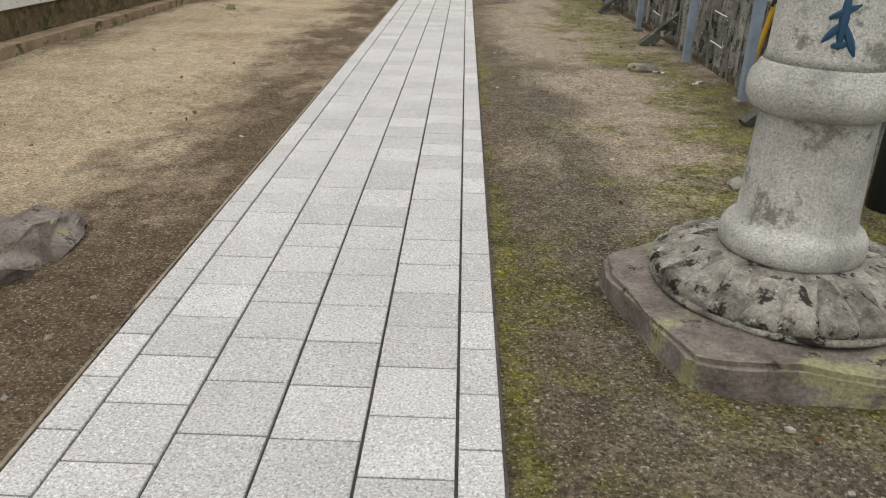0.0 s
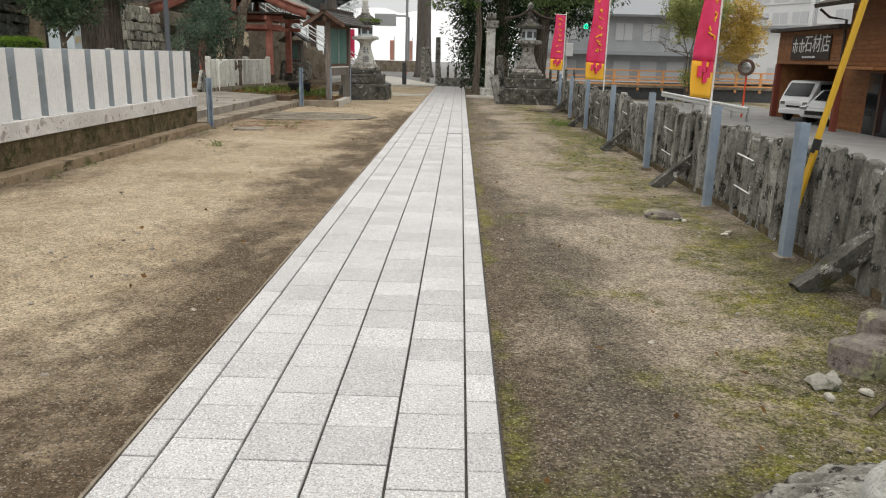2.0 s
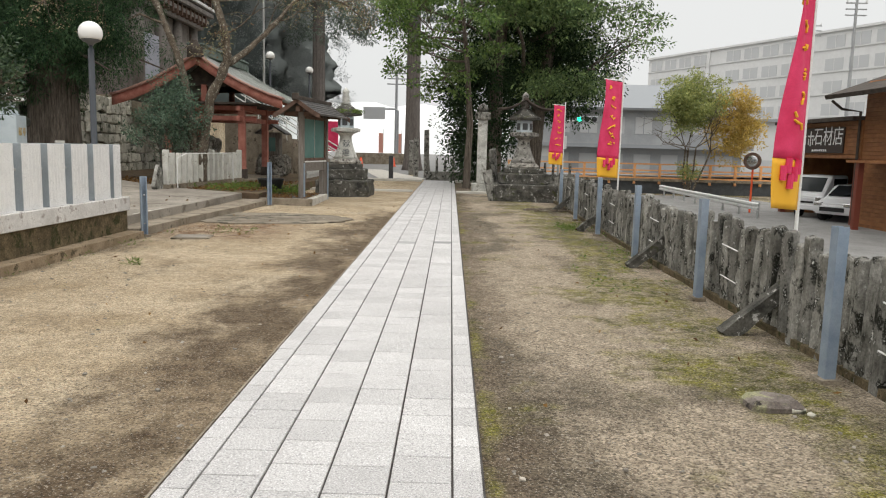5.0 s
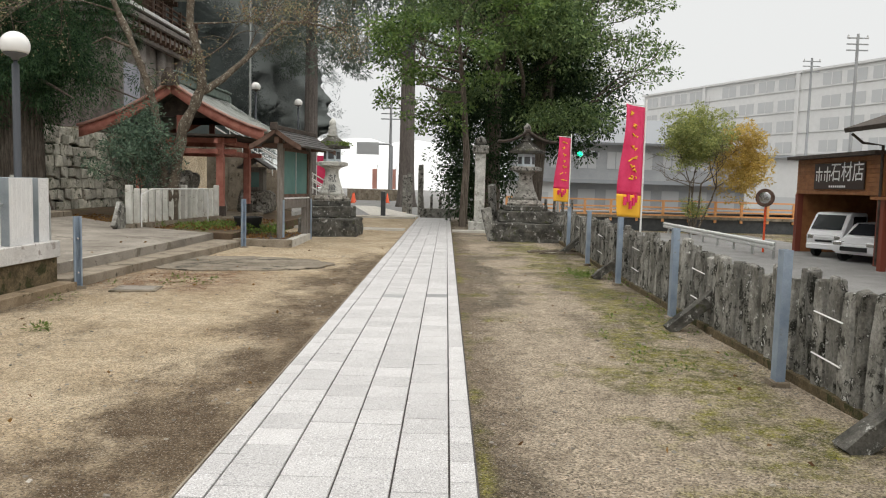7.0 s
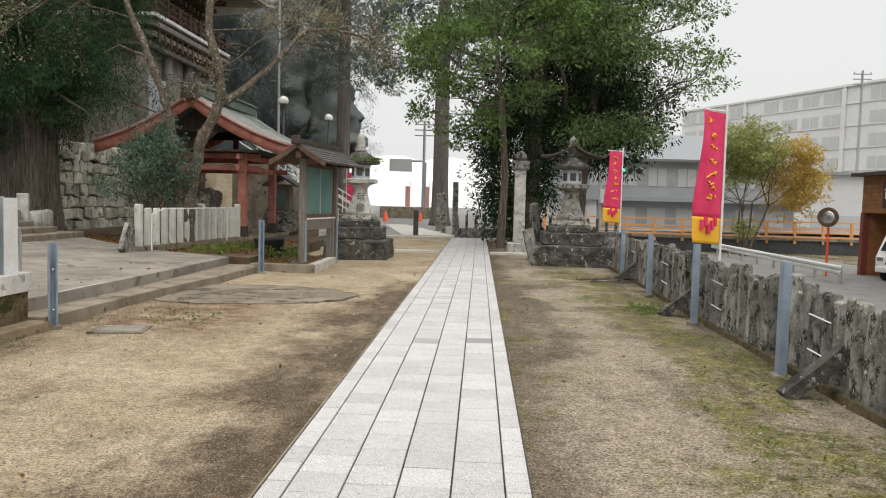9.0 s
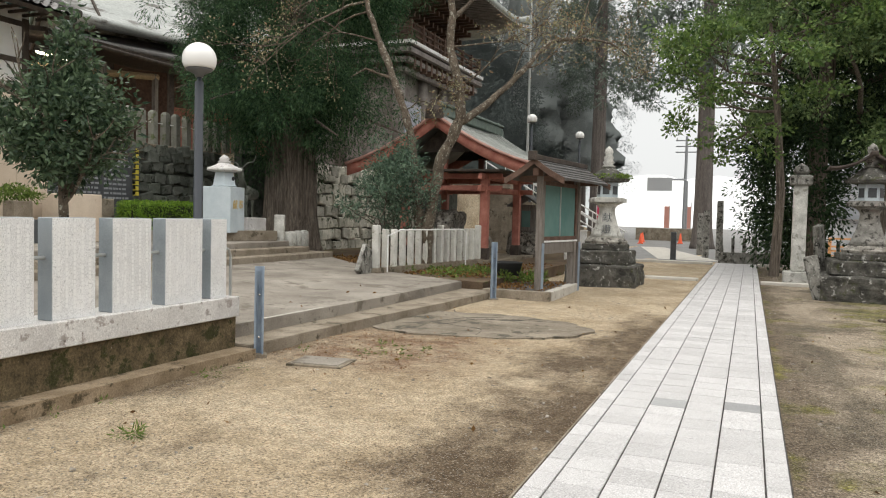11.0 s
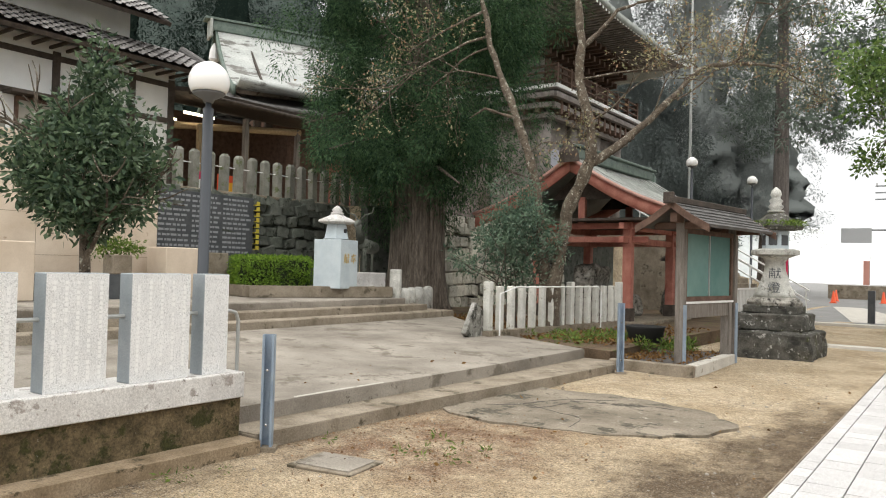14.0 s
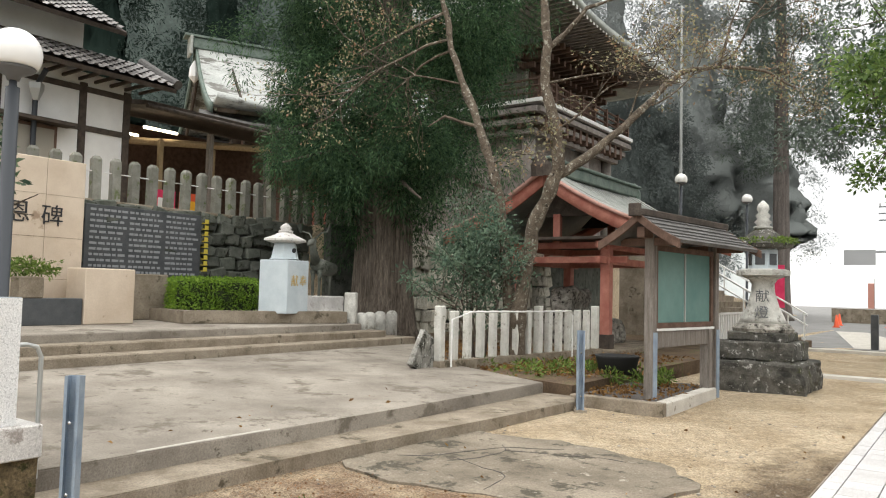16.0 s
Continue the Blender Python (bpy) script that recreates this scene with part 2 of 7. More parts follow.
M_ROCK = material("mossy_rock", (0.12, 0.098, 0.085), (0.31, 0.27, 0.24), 6.0, 0.9, 1.0, spots=(0.33, 0.325, 0.19), spot_scale=2.6, spot_at=0.53, patches=(0.055, 0.047, 0.042), patch_scale=8.0, patch_at=0.58, grain=60.0, grain_amount=0.4)
M_WHITE_STONE = material("pale_granite_slab", (0.74, 0.74, 0.735), (0.85, 0.85, 0.845), 3.0, 0.75, 0.6, spots=(0.60, 0.60, 0.60), spot_scale=70.0, spot_at=0.58, speck=2.0, grain=110.0, grain_amount=0.28, vary=0.05)
M_PLINTH = material("stained_pale_granite", (0.55, 0.53, 0.51), (0.74, 0.725, 0.70), 3.0, 0.8, 0.5, spots=(0.36, 0.325, 0.30), spot_scale=6.0, spot_at=0.56, patches=(0.19, 0.165, 0.14), patch_scale=14.0, patch_at=0.6, grain=90.0, grain_amount=0.35)
M_MOSSY = material("mossy_concrete", (0.065, 0.05, 0.025), (0.185, 0.14, 0.08), 7.0, 0.95, 1.0, spots=(0.045, 0.045, 0.014), spot_scale=5.0, spot_at=0.53, patches=(0.46, 0.44, 0.39), patch_scale=30.0, patch_at=0.645, grain=45.0, grain_amount=0.55)
M_CONCRETE = material("worn_concrete", (0.185, 0.162, 0.135), (0.365, 0.328, 0.278), 0.9, 0.9, 0.8, spots=(0.17, 0.147, 0.118), spot_scale=1.4, spot_at=0.54, patches=(0.125, 0.108, 0.085), patch_scale=6.0, patch_at=0.60, grain=60.0, grain_amount=0.3)
M_KERB = material("dirty_kerb_concrete", (0.185, 0.15, 0.108), (0.345, 0.295, 0.23), 2.6, 0.92, 0.9, spots=(0.105, 0.088, 0.06), spot_scale=3.2, spot_at=0.57, patches=(0.44, 0.41, 0.345), patch_scale=9.0, patch_at=0.66, grain=55.0, grain_amount=0.35)
M_OLD_SLAB = material("cracked_grey_slab", (0.15, 0.125, 0.093), (0.31, 0.265, 0.205), 1.6, 0.92, 0.9, spots=(0.085, 0.075, 0.055), spot_scale=3.0, spot_at=0.54, patches=(0.38, 0.345, 0.28), patch_scale=7.0, patch_at=0.60, grain=60.0, grain_amount=0.4)
M_PALE_KERB = material("pale_kerb", (0.46, 0.43, 0.38), (0.62, 0.59, 0.53), 2.5, 0.85, 0.3, spots=(0.28, 0.25, 0.2), spot_scale=5.0, spot_at=0.6, grain=90.0)
M_STEEL = material("galvanised_steel", (0.21, 0.27, 0.35), (0.32, 0.385, 0.46), 6.0, 0.5, 0.08, spots=(0.25, 0.27, 0.29), spot_scale=12.0, spot_at=0.62, grain=90.0, metal=0.25, grain_amount=0.12)
M_PIPE = plain("grey_pipe", (0.45, 0.46, 0.45), 0.4, 0.5)
M_WHITE_PAINT = material("white_paint", (0.66, 0.66, 0.64), (0.78, 0.78, 0.76), 5.0, 0.5, 0.05, grain=60.0, grain_amount=0.1)
M_LAMP_POLE = plain("dark_lamp_pole", (0.035, 0.04, 0.048), 0.5, 0.1)
M_GLOBE = plain("opal_globe", (0.82, 0.81, 0.79), 0.25)
M_GLOBE_IN = plain("globe_fitting", (0.12, 0.12, 0.12), 0.5)
M_BARK = material("grey_brown_bark", (0.06, 0.046, 0.036), (0.22, 0.185, 0.15), 6.0, 0.95, 1.0, grain=26.0, stretch=(3, 3, 0.22), grain_amount=0.65)
M_BARK_PALE = material("lichen_bark", (0.075, 0.057, 0.042), (0.185, 0.150, 0.112), 6.0, 0.95, 1.0, spots=(0.40, 0.385, 0.32), spot_scale=13.0, spot_at=0.56, patches=(0.035, 0.028, 0.022), patch_scale=9.0, patch_at=0.58, grain=45.0, grain_amount=0.5)
# Far trunks: greyed bark colour carries the mist.
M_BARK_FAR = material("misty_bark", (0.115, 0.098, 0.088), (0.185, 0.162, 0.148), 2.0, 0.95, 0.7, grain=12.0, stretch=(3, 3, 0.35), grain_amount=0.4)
M_CEDAR = leafy("cedar_needles", (0.018, 0.042, 0.027), (0.10, 0.172, 0.08), 0.75, dim=0.22, lit=1.9, clump=1.6, gloss=0.08)
M_BROAD = leafy("broad_leaves", (0.05, 0.095, 0.04), (0.25, 0.34, 0.13), 0.5, dim=0.3, lit=1.8)
# Darker leaves for dense low growth; inner crown shade is painted in too.
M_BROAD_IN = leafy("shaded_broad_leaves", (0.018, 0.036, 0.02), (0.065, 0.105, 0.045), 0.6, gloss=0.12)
M_CAMELLIA = leafy("glossy_dark_leaves", (0.025, 0.05, 0.03), (0.13, 0.185, 0.10), 0.3, dim=0.35, lit=1.7, clump=3.0)
M_BUSH = leafy("bush_leaves", (0.045, 0.085, 0.06), (0.19, 0.265, 0.18), 0.4, dim=0.35, lit=1.7, clump=2.2)
M_AUTUMN = leafy("thin_autumn_leaves", (0.19, 0.185, 0.095), (0.42, 0.39, 0.235), 0.6, (0.30, 0.20, 0.12), 0.3)
M_YELLOW = leafy("yellowing_leaves", (0.20, 0.25, 0.09), (0.47, 0.48, 0.17), 0.6, dim=0.4)
M_ORANGE = leafy("orange_leaves", (0.42, 0.31, 0.09), (0.68, 0.50, 0.14), 0.6)
M_HEDGE = leafy("hedge_leaves", (0.08, 0.16, 0.018), (0.26, 0.40, 0.05), 0.5)
# Mist on the far cedars is put into leaf colour: grey near, paler behind.
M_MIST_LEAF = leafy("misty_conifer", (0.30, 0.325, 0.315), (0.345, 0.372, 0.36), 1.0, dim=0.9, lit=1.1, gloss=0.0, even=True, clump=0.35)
M_MIST_DARK = leafy("mist_greyed_conifer", (0.125, 0.145, 0.138), (0.155, 0.177, 0.168), 1.0, dim=0.85, lit=1.15, gloss=0.0, even=True, clump=0.35)
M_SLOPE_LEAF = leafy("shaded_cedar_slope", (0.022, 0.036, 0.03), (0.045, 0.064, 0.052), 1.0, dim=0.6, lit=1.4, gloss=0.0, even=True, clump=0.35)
M_WEED = leafy("low_weeds", (0.06, 0.10, 0.02), (0.20, 0.28, 0.06), 0.6)
M_RED = material("faded_vermilion_wood", (0.36, 0.125, 0.095), (0.52, 0.23, 0.175), 4.0, 0.75, 0.2, grain=60.0, stretch=(1, 1, 1), grain_amount=0.2)
M_RED_PALE = material("pink_faded_boards", (0.42, 0.22, 0.18), (0.55, 0.33, 0.28), 4.0, 0.75, 0.2, grain=60.0)
M_COPPER = material("grey_green_sheet_roof", (0.26, 0.275, 0.255), (0.40, 0.415, 0.385), 2.0, 0.55, 0.15, spots=(0.20, 0.21, 0.195), spot_scale=5.0, spot_at=0.6, grain=50.0)
M_VERDIGRIS = material("verdigris_ridge", (0.09, 0.125, 0.105), (0.17, 0.21, 0.18), 4.0, 0.6, 0.2, grain=50.0)
M_OLD_WOOD = material("weathered_wood", (0.13, 0.112, 0.097), (0.25, 0.225, 0.20), 6.0, 0.85, 0.4, grain=50.0, stretch=(4, 4, 0.4), grain_amount=0.35)
M_BROWN_WOOD = material("red_brown_wood", (0.085, 0.05, 0.036), (0.16, 0.10, 0.075), 6.0, 0.8, 0.3, grain=50.0, grain_amount=0.3)
M_DARK_WOOD = material("dark_old_timber", (0.045, 0.036, 0.03), (0.10, 0.08, 0.066), 5.0, 0.85, 0.3, grain=40.0, grain_amount=0.3)
M_PALE_WOOD = material("new_pale_timber", (0.36, 0.26, 0.15), (0.48, 0.37, 0.23), 5.0, 0.7, 0.2, grain=50.0, stretch=(1, 4, 4))
# Grey-brown gate timber, its base colour lightened to suggest mist.
M_GATE_WOOD = material("mist_paled_gate_timber", (0.155, 0.135, 0.122), (0.29, 0.262, 0.242), 3.0, 0.85, 0.3, grain=40.0, grain_amount=0.25)
M_SHINGLE = material("grey_shingle", (0.075, 0.07, 0.067), (0.15, 0.145, 0.14), 3.0, 0.7, 0.3, grain=60.0)
M_GLASS_BOARD = material("green_felt_behind_glass", (0.10, 0.20, 0.185), (0.15, 0.26, 0.24), 1.2, 0.12, 0.0, grain=8.0, grain_amount=0.05)
M_PLASTER = material("white_plaster", (0.72, 0.72, 0.71), (0.82, 0.82, 0.81), 1.5, 0.9, 0.1, grain=60.0, grain_amount=0.06)
M_BEIGE = material("stained_beige_stone", (0.52, 0.42, 0.32), (0.66, 0.56, 0.45), 1.3, 0.75, 0.2, spots=(0.33, 0.24, 0.17), spot_scale=2.0, spot_at=0.63, grain=60.0, grain_amount=0.12)
M_DARK_STONE = material("polished_dark_stone", (0.06, 0.065, 0.07), (0.10, 0.105, 0.11), 3.0, 0.35, 0.05, grain=120.0)
M_BOARD_TEXT = plain("engraved_pale_text", (0.30, 0.31, 0.32), 0.7)
M_YELLOW_TEXT = plain("yellow_text", (0.55, 0.45, 0.06), 0.7)
M_WALLSTONE = material("retaining_wall_stone", (0.06, 0.068, 0.055), (0.145, 0.15, 0.13), 3.0, 0.9, 0.6, spots=(0.035, 0.042, 0.03), spot_scale=4.0, spot_at=0.55, vary=0.3, grain=40.0)
M_PALE_RUBBLE = material("pale_rubble_stone", (0.30, 0.285, 0.23), (0.62, 0.59, 0.51), 2.5, 0.9, 0.8, spots=(0.08, 0.088, 0.055), spot_scale=3.0, spot_at=0.55, vary=0.3, grain=30.0, grain_amount=0.35)
M_ROOF_TILE = material("grey_roof_tile", (0.12, 0.112, 0.108), (0.29, 0.275, 0.265), 4.0, 0.45, 0.2, vary=0.3, island=True, grain=60.0)
M_HALL_ROOF = material("pale_metal_roof", (0.33, 0.345, 0.33), (0.50, 0.515, 0.49), 0.7, 0.5, 0.2, spots=(0.15, 0.145, 0.13), spot_scale=1.3, spot_at=0.53, grain=20.0, grain_amount=0.3, stretch=(1, 0.35, 1))
M_TUBE = plain("fluorescent_tube", (1.0, 0.86, 0.62), 0.5, 0.0, 4.0)
M_ASPHALT = material("asphalt", (0.20, 0.197, 0.19), (0.275, 0.27, 0.262), 1.0, 0.9, 0.4, grain=120.0, grain_amount=0.3)
M_ORANGE_RAIL = material("orange_rail_paint", (0.72, 0.33, 0.12), (0.80, 0.42, 0.19), 5.0, 0.5, 0.05, grain=50.0, grain_amount=0.08)
M_PINK = material("magenta_cloth", (0.62, 0.03, 0.10), (0.75, 0.06, 0.16), 4.0, 0.7, 0.1, grain=90.0, grain_amount=0.1)
M_FLAG_YELLOW = plain("yellow_print", (0.80, 0.42, 0.03), 0.7)
M_SHOP_WOOD = material("orange_brown_boards", (0.22, 0.09, 0.035), (0.36, 0.16, 0.065), 3.0, 0.6, 0.15, grain=40.0, vary=0.12, grain_amount=0.25)
M_SHOP_RED = plain("red_brown_post", (0.20, 0.05, 0.03), 0.6)
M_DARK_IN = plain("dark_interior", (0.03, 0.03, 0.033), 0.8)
M_SIGN_DARK = plain("dark_sign_board", (0.035, 0.02, 0.015), 0.5)
M_SIGN_WHITE = plain("white_letters", (0.8, 0.8, 0.78), 0.5)
M_CAR = plain("white_car_paint", (0.72, 0.72, 0.73), 0.25)
M_CAR_GLASS = plain("dark_car_glass", (0.02, 0.022, 0.025), 0.05)
M_RUBBER = plain("black_rubber", (0.02, 0.02, 0.02), 0.8)
M_CHROME = plain("bright_metal", (0.6, 0.6, 0.6), 0.2, 0.9)
M_CONE = plain("orange_cone", (0.75, 0.10, 0.03), 0.5)
# Haze is painted into these far wall and window colours.
M_HAZE_WALL = material("haze_pale_concrete", (0.585, 0.585, 0.58), (0.635, 0.635, 0.63), 0.08, 0.9, 0.0, grain=1.5, grain_amount=0.06)
M_HAZE_DARK = plain("haze_pale_window", (0.46, 0.468, 0.475), 0.9)
M_MID_WALL = material("grey_house_wall", (0.30, 0.31, 0.32), (0.38, 0.39, 0.40), 0.6, 0.9, 0.0, grain=6.0, grain_amount=0.06)
M_MID_ROOF = plain("slate_house_roof", (0.27, 0.285, 0.30), 0.7)
M_BLUE_INK = plain("blue_painted_letters", (0.02, 0.07, 0.13), 0.7)
M_GOLD = plain("gold_letters", (0.55, 0.40, 0.16), 0.5)
M_LEAF_LITTER = leafy("fallen_leaves", (0.10, 0.05, 0.02), (0.30, 0.17, 0.06), 0.8)
M_WATER = plain("dark_water", (0.01, 0.013, 0.012), 0.06)
M_BLUEGREY = material("pale_blue_stone", (0.46, 0.53, 0.57), (0.58, 0.64, 0.67), 3.0, 0.7, 0.15, grain=120.0, grain_amount=0.15)
M_YELLOW_PAINT = plain("yellow_guard", (0.55, 0.33, 0.02), 0.5)

# ---- building helpers ----


def finish(name, bm, mat, smooth=False):
    me = bpy.data.meshes.new(name)
    bm.normal_update()
    bm.to_mesh(me)
    bm.free()
    me.materials.append(mat)
    if smooth:
        me.polygons.foreach_set("use_smooth", [True] * len(me.polygons))
    return me


def thing(name, loc, label, category, group="", kind="", rz=0):
    ob = new(name)
    ob.empty_display_size = 0.2
    ob.matrix_world = pose(*loc, 0, 0, rz)
    return tagged(ob, label, category, group, kind)


def part(name, bm, mat, parent=None, label="", smooth=False):
    ob = new(name, finish(name, bm, mat, smooth))
    ob.parent = parent
    return tagged(ob, label)


def shared(name, me, parent, m):
    """A piece that shares its mesh with its like."""
    ob = new(name, me)
    ob.parent = parent
    ob.matrix_basis = m
    return ob


def box(bm, x0, x1, y0, y1, z0, z1, bevel=0.0, m=None):
    r = bmesh.ops.create_cube(bm, size=1, matrix=Matrix.Translation(((x0 + x1) / 2, (y0 + y1) / 2, (z0 + z1) / 2)) @ Matrix.Diagonal((abs(x1 - x0), abs(y1 - y0), abs(z1 - z0), 1)))
    vs = r["verts"]
    if bevel:
        es = list({e for v in vs for e in v.link_edges})
        vs = bmesh.ops.bevel(bm, geom=es, offset=bevel, segments=1, affect="EDGES", profile=0.5)["verts"]
    if m is not None:
        bmesh.ops.transform(bm, matrix=m, verts=list({v for v in vs}))
    return vs


def bx(*a, **k):
    bm = bmesh.new()
    box(bm, *a, **k)
    return bm


def tube(bm, pts, radii, seg=10, caps=True):
    """A tapered tube along points."""
    pts = [Vector(p) for p in pts]
    rings = []
    for i, p in enumerate(pts):
        d = (pts[min(i + 1, len(pts) - 1)] - pts[max(i - 1, 0)]).normalized()
        s = d.cross(Vector((0.31, 0.95, 0.05))).normalized()
        u = d.cross(s)
        rings.append([bm.verts.new(p + radii[i] * (math.cos(a) * s + math.sin(a) * u)) for a in (2 * math.pi * k / seg for k in range(seg))])
    for a, b in zip(rings, rings[1:]):
        for k in range(seg):
            bm.faces.new((a[k], a[(k + 1) % seg], b[(k + 1) % seg], b[k]))
    if caps:
        bm.faces.new(rings[0][::-1])
        bm.faces.new(rings[-1])
    bmesh.ops.recalc_face_normals(bm, faces=bm.faces)
    return rings


def rod(pts, r, seg=10):
    bm = bmesh.new()
    tube(bm, pts, [r] * len(pts) if isinstance(r, (int, float)) else r, seg)
    return bm


def lathe(profile, seg=32, wobble=None):
    """A turned body from (radius, z) pairs."""
    bm = bmesh.new()
    rings = []
    for r, z in profile:
        ring = []
        for k in range(seg):
            a = 2 * math.pi * k / seg
            rr = r * (wobble(a, z) if wobble else 1)
            ring.append(bm.verts.new((rr * math.cos(a), rr * math.sin(a), z)))
        rings.append(ring)
    for a, b in zip(rings, rings[1:]):
        for k in range(seg):
            bm.faces.new((a[k], a[(k + 1) % seg], b[(k + 1) % seg], b[k]))
    bm.faces.new(rings[0][::-1])
    bm.faces.new(rings[-1])
    return bm


def prism(outline, z0, z1, bevel=0.0):
    bm = bmesh.new()
    lo = [bm.verts.new((x, y, z0)) for x, y in outline]
    hi = [bm.verts.new((x, y, z1)) for x, y in outline]
    bm.faces.new(lo[::-1])
    bm.faces.new(hi)
    for i in range(len(lo)):
        j = (i + 1) % len(lo)
        bm.faces.new((lo[i], lo[j], hi[j], hi[i]))
    if bevel:
        bmesh.ops.bevel(bm, geom=list(bm.edges), offset=bevel, segments=2, affect="EDGES")
    bmesh.ops.recalc_face_normals(bm, faces=bm.faces)
    return bm


def rough_up(bm, amount, size, cuts=2, seed=0.0):
    bmesh.ops.subdivide_edges(bm, edges=list(bm.edges), cuts=cuts, use_grid_fill=True)
    for v in bm.verts:
        o = Vector((seed, seed * 1.7, seed * 0.6))
        v.co += amount * noise.noise_vector(v.co / size + o)
    return bm


def sheet(grid):
    """A skin over a grid of points (rows of columns)."""
    bm = bmesh.new()
    vs = [[bm.verts.new(p) for p in row] for row in grid]
    for a, b in zip(vs, vs[1:]):
        for i in range(len(a) - 1):
            bm.faces.new((a[i], a[i + 1], b[i + 1], b[i]))
    return bm


def thick(bm, t):
    bmesh.ops.recalc_face_normals(bm, faces=bm.faces)
    bmesh.ops.solidify(bm, geom=list(bm.faces), thickness=t)
    return bm


rng_np = np.random.default_rng(7)


def leaf_mesh(name, pts, dirs, length, width, mat, droop=0.0):
    """Many small folded leaves, each a quad of its own."""
    n_ = len(pts)
    d = dirs + rng_np.normal(0, 0.35, (n_, 3))
    d[:, 2] -= droop
    d /= np.linalg.norm(d, axis=1, keepdims=True) + 1e-9
    s = np.cross(d, rng_np.normal(0, 1, (n_, 3)))
    s /= np.linalg.norm(s, axis=1, keepdims=True) + 1e-9
    ln = length * rng_np.uniform(0.6, 1.4, (n_, 1))
    w = width * rng_np.uniform(0.6, 1.4, (n_, 1))
    up = np.cross(s, d)
    v = np.empty((n_, 4, 3))
    v[:, 0] = pts
    v[:, 1] = pts + d * ln * 0.45 + s * w * 0.5 + up * w * 0.15
    v[:, 2] = pts + d * ln
    v[:, 3] = pts + d * ln * 0.45 - s * w * 0.5 + up * w * 0.15
    me = bpy.data.meshes.new(name)
    me.vertices.add(n_ * 4)
    me.vertices.foreach_set("co", v.ravel())
    me.loops.add(n_ * 4)
    me.loops.foreach_set("vertex_index", np.arange(n_ * 4, dtype=np.int32))
    me.polygons.add(n_)
    me.polygons.foreach_set("loop_start", np.arange(0, n_ * 4, 4, dtype=np.int32))
    me.polygons.foreach_set("loop_total", np.full(n_, 4, dtype=np.int32))
    me.update(calc_edges=True)
    me.materials.append(mat)
    return me


def clump_points(centres, per, radius, flat=0.7):
    """Leaf roots scattered round clump centres, with their outward ways."""
    c = np.repeat(np.asarray(centres, dtype=float), per, axis=0)
    o = rng_np.normal(0, 1, c.shape)
    o /= np.linalg.norm(o, axis=1, keepdims=True)
    r = radius * rng_np.uniform(0.2, 1.0, (len(c), 1)) ** 0.6
    p = o * r
    p[:, 2] *= flat
    return c + p, o


def crown_centres(n_, centre, radii, hollow=0.55, noise_amp=0.35, seed=0.0):
    """Clump centres within an uneven crown."""
    out = []
    while len(out) < n_:
        o = rng_np.normal(0, 1, 3)
        o /= np.linalg.norm(o)
        k = 1 + noise_amp * noise.noise(Vector(o * 2.2) + Vector((seed, seed, seed)))
        r = k * rng_np.uniform(hollow, 1.0)
        if rng_np.uniform() < 0.12 + 0.9 * (noise.noise(Vector(o * 4.0) + Vector((seed, 3, 1))) + 0.45):
            out.append(np.asarray(centre) + o * r * np.asarray(radii))
    return np.array(out)


def foliage(name, parent, mat, centres, per, radius, length, width, droop=0.0, flat=0.7, label=""):
    p, o = clump_points(centres, per, radius, flat)
    ob = new(name, leaf_mesh(name, p, o, length, width, mat, droop))
    ob.parent = parent
    return tagged(ob, label)


def lettering(name, text, size, mat, parent, m, depth=0.004):
    cu = bpy.data.curves.new(name, "FONT")
    cu.body, cu.size, cu.extrude, cu.align_x, cu.align_y = text, size, depth, "CENTER", "CENTER"
    tmp = bpy.data.objects.new(name, cu)
    scene.collection.objects.link(tmp)
    me = bpy.data.meshes.new_from_object(tmp.evaluated_get(bpy.context.evaluated_depsgraph_get()))
    bpy.data.objects.remove(tmp)
    me.materials.clear()
    me.materials.append(mat)
    ob = new(name, me)
    ob.parent = parent
    ob.matrix_basis = m
    return ob

# ---- ground and large structure ----


def ground_height(x, y):
    if y > 60:
        return 0.0 if x < 3.15 else max(-0.95, -2.4 * (x - 3.15))
    edge = -15.5 if y < 28 else -14.6
    if x < edge:
        return 3.3
    if x > 3.15:
        return max(-0.95, -2.4 * (x - 3.15))
    return 0.025 * noise.noise(Vector((x * 0.9, y * 0.9, 0))) * (1 if x < -1.5 or x > 0.3 else 0)


def axis(lo, hi, fine0, fine1, step):
    out = [lo, lo / 2, lo / 4]
    v = fine0
    while v <= fine1 + 1e-6:
        out.append(v)
        v += step
    return sorted(set(out + [fine1 * 2 if fine1 > 0 else 60, hi / 3, hi / 1.6, hi]))


GX = sorted(set(axis(-400.0, 400.0, -17.0, 6.0, 0.25) + [-15.52, -15.48, -14.62, -14.58, 3.12, 3.18, 3.55]))
GY = axis(-400.0, 600.0, -8.0, 46.0, 0.5)
ground = part("ground", sheet([[(x, y, ground_height(x, y)) for x in GX] for y in GY]), M_EARTH, smooth=True)
tagged(ground, "sandy brown shrine yard with damp patches, moss and grit", "ground", kind="structure")

# asphalt street on the low side of the stone fence, and the street ahead
side_street = part("road", bx(3.9, 17.6, -10, 50, -1.05, -0.94), M_ASPHALT)
tagged(side_street, "narrow grey asphalt street below the stone fence", "road", kind="structure")
ahead = part("road", prism([(-9, 41), (5.5, 41), (7, 56), (60, 75), (300, 590), (-300, 590), (-60, 90), (-14, 62)], -0.05, 0.012), M_ASPHALT)
tagged(ahead, "grey asphalt street that winds off into the mist", "road", kind="structure")
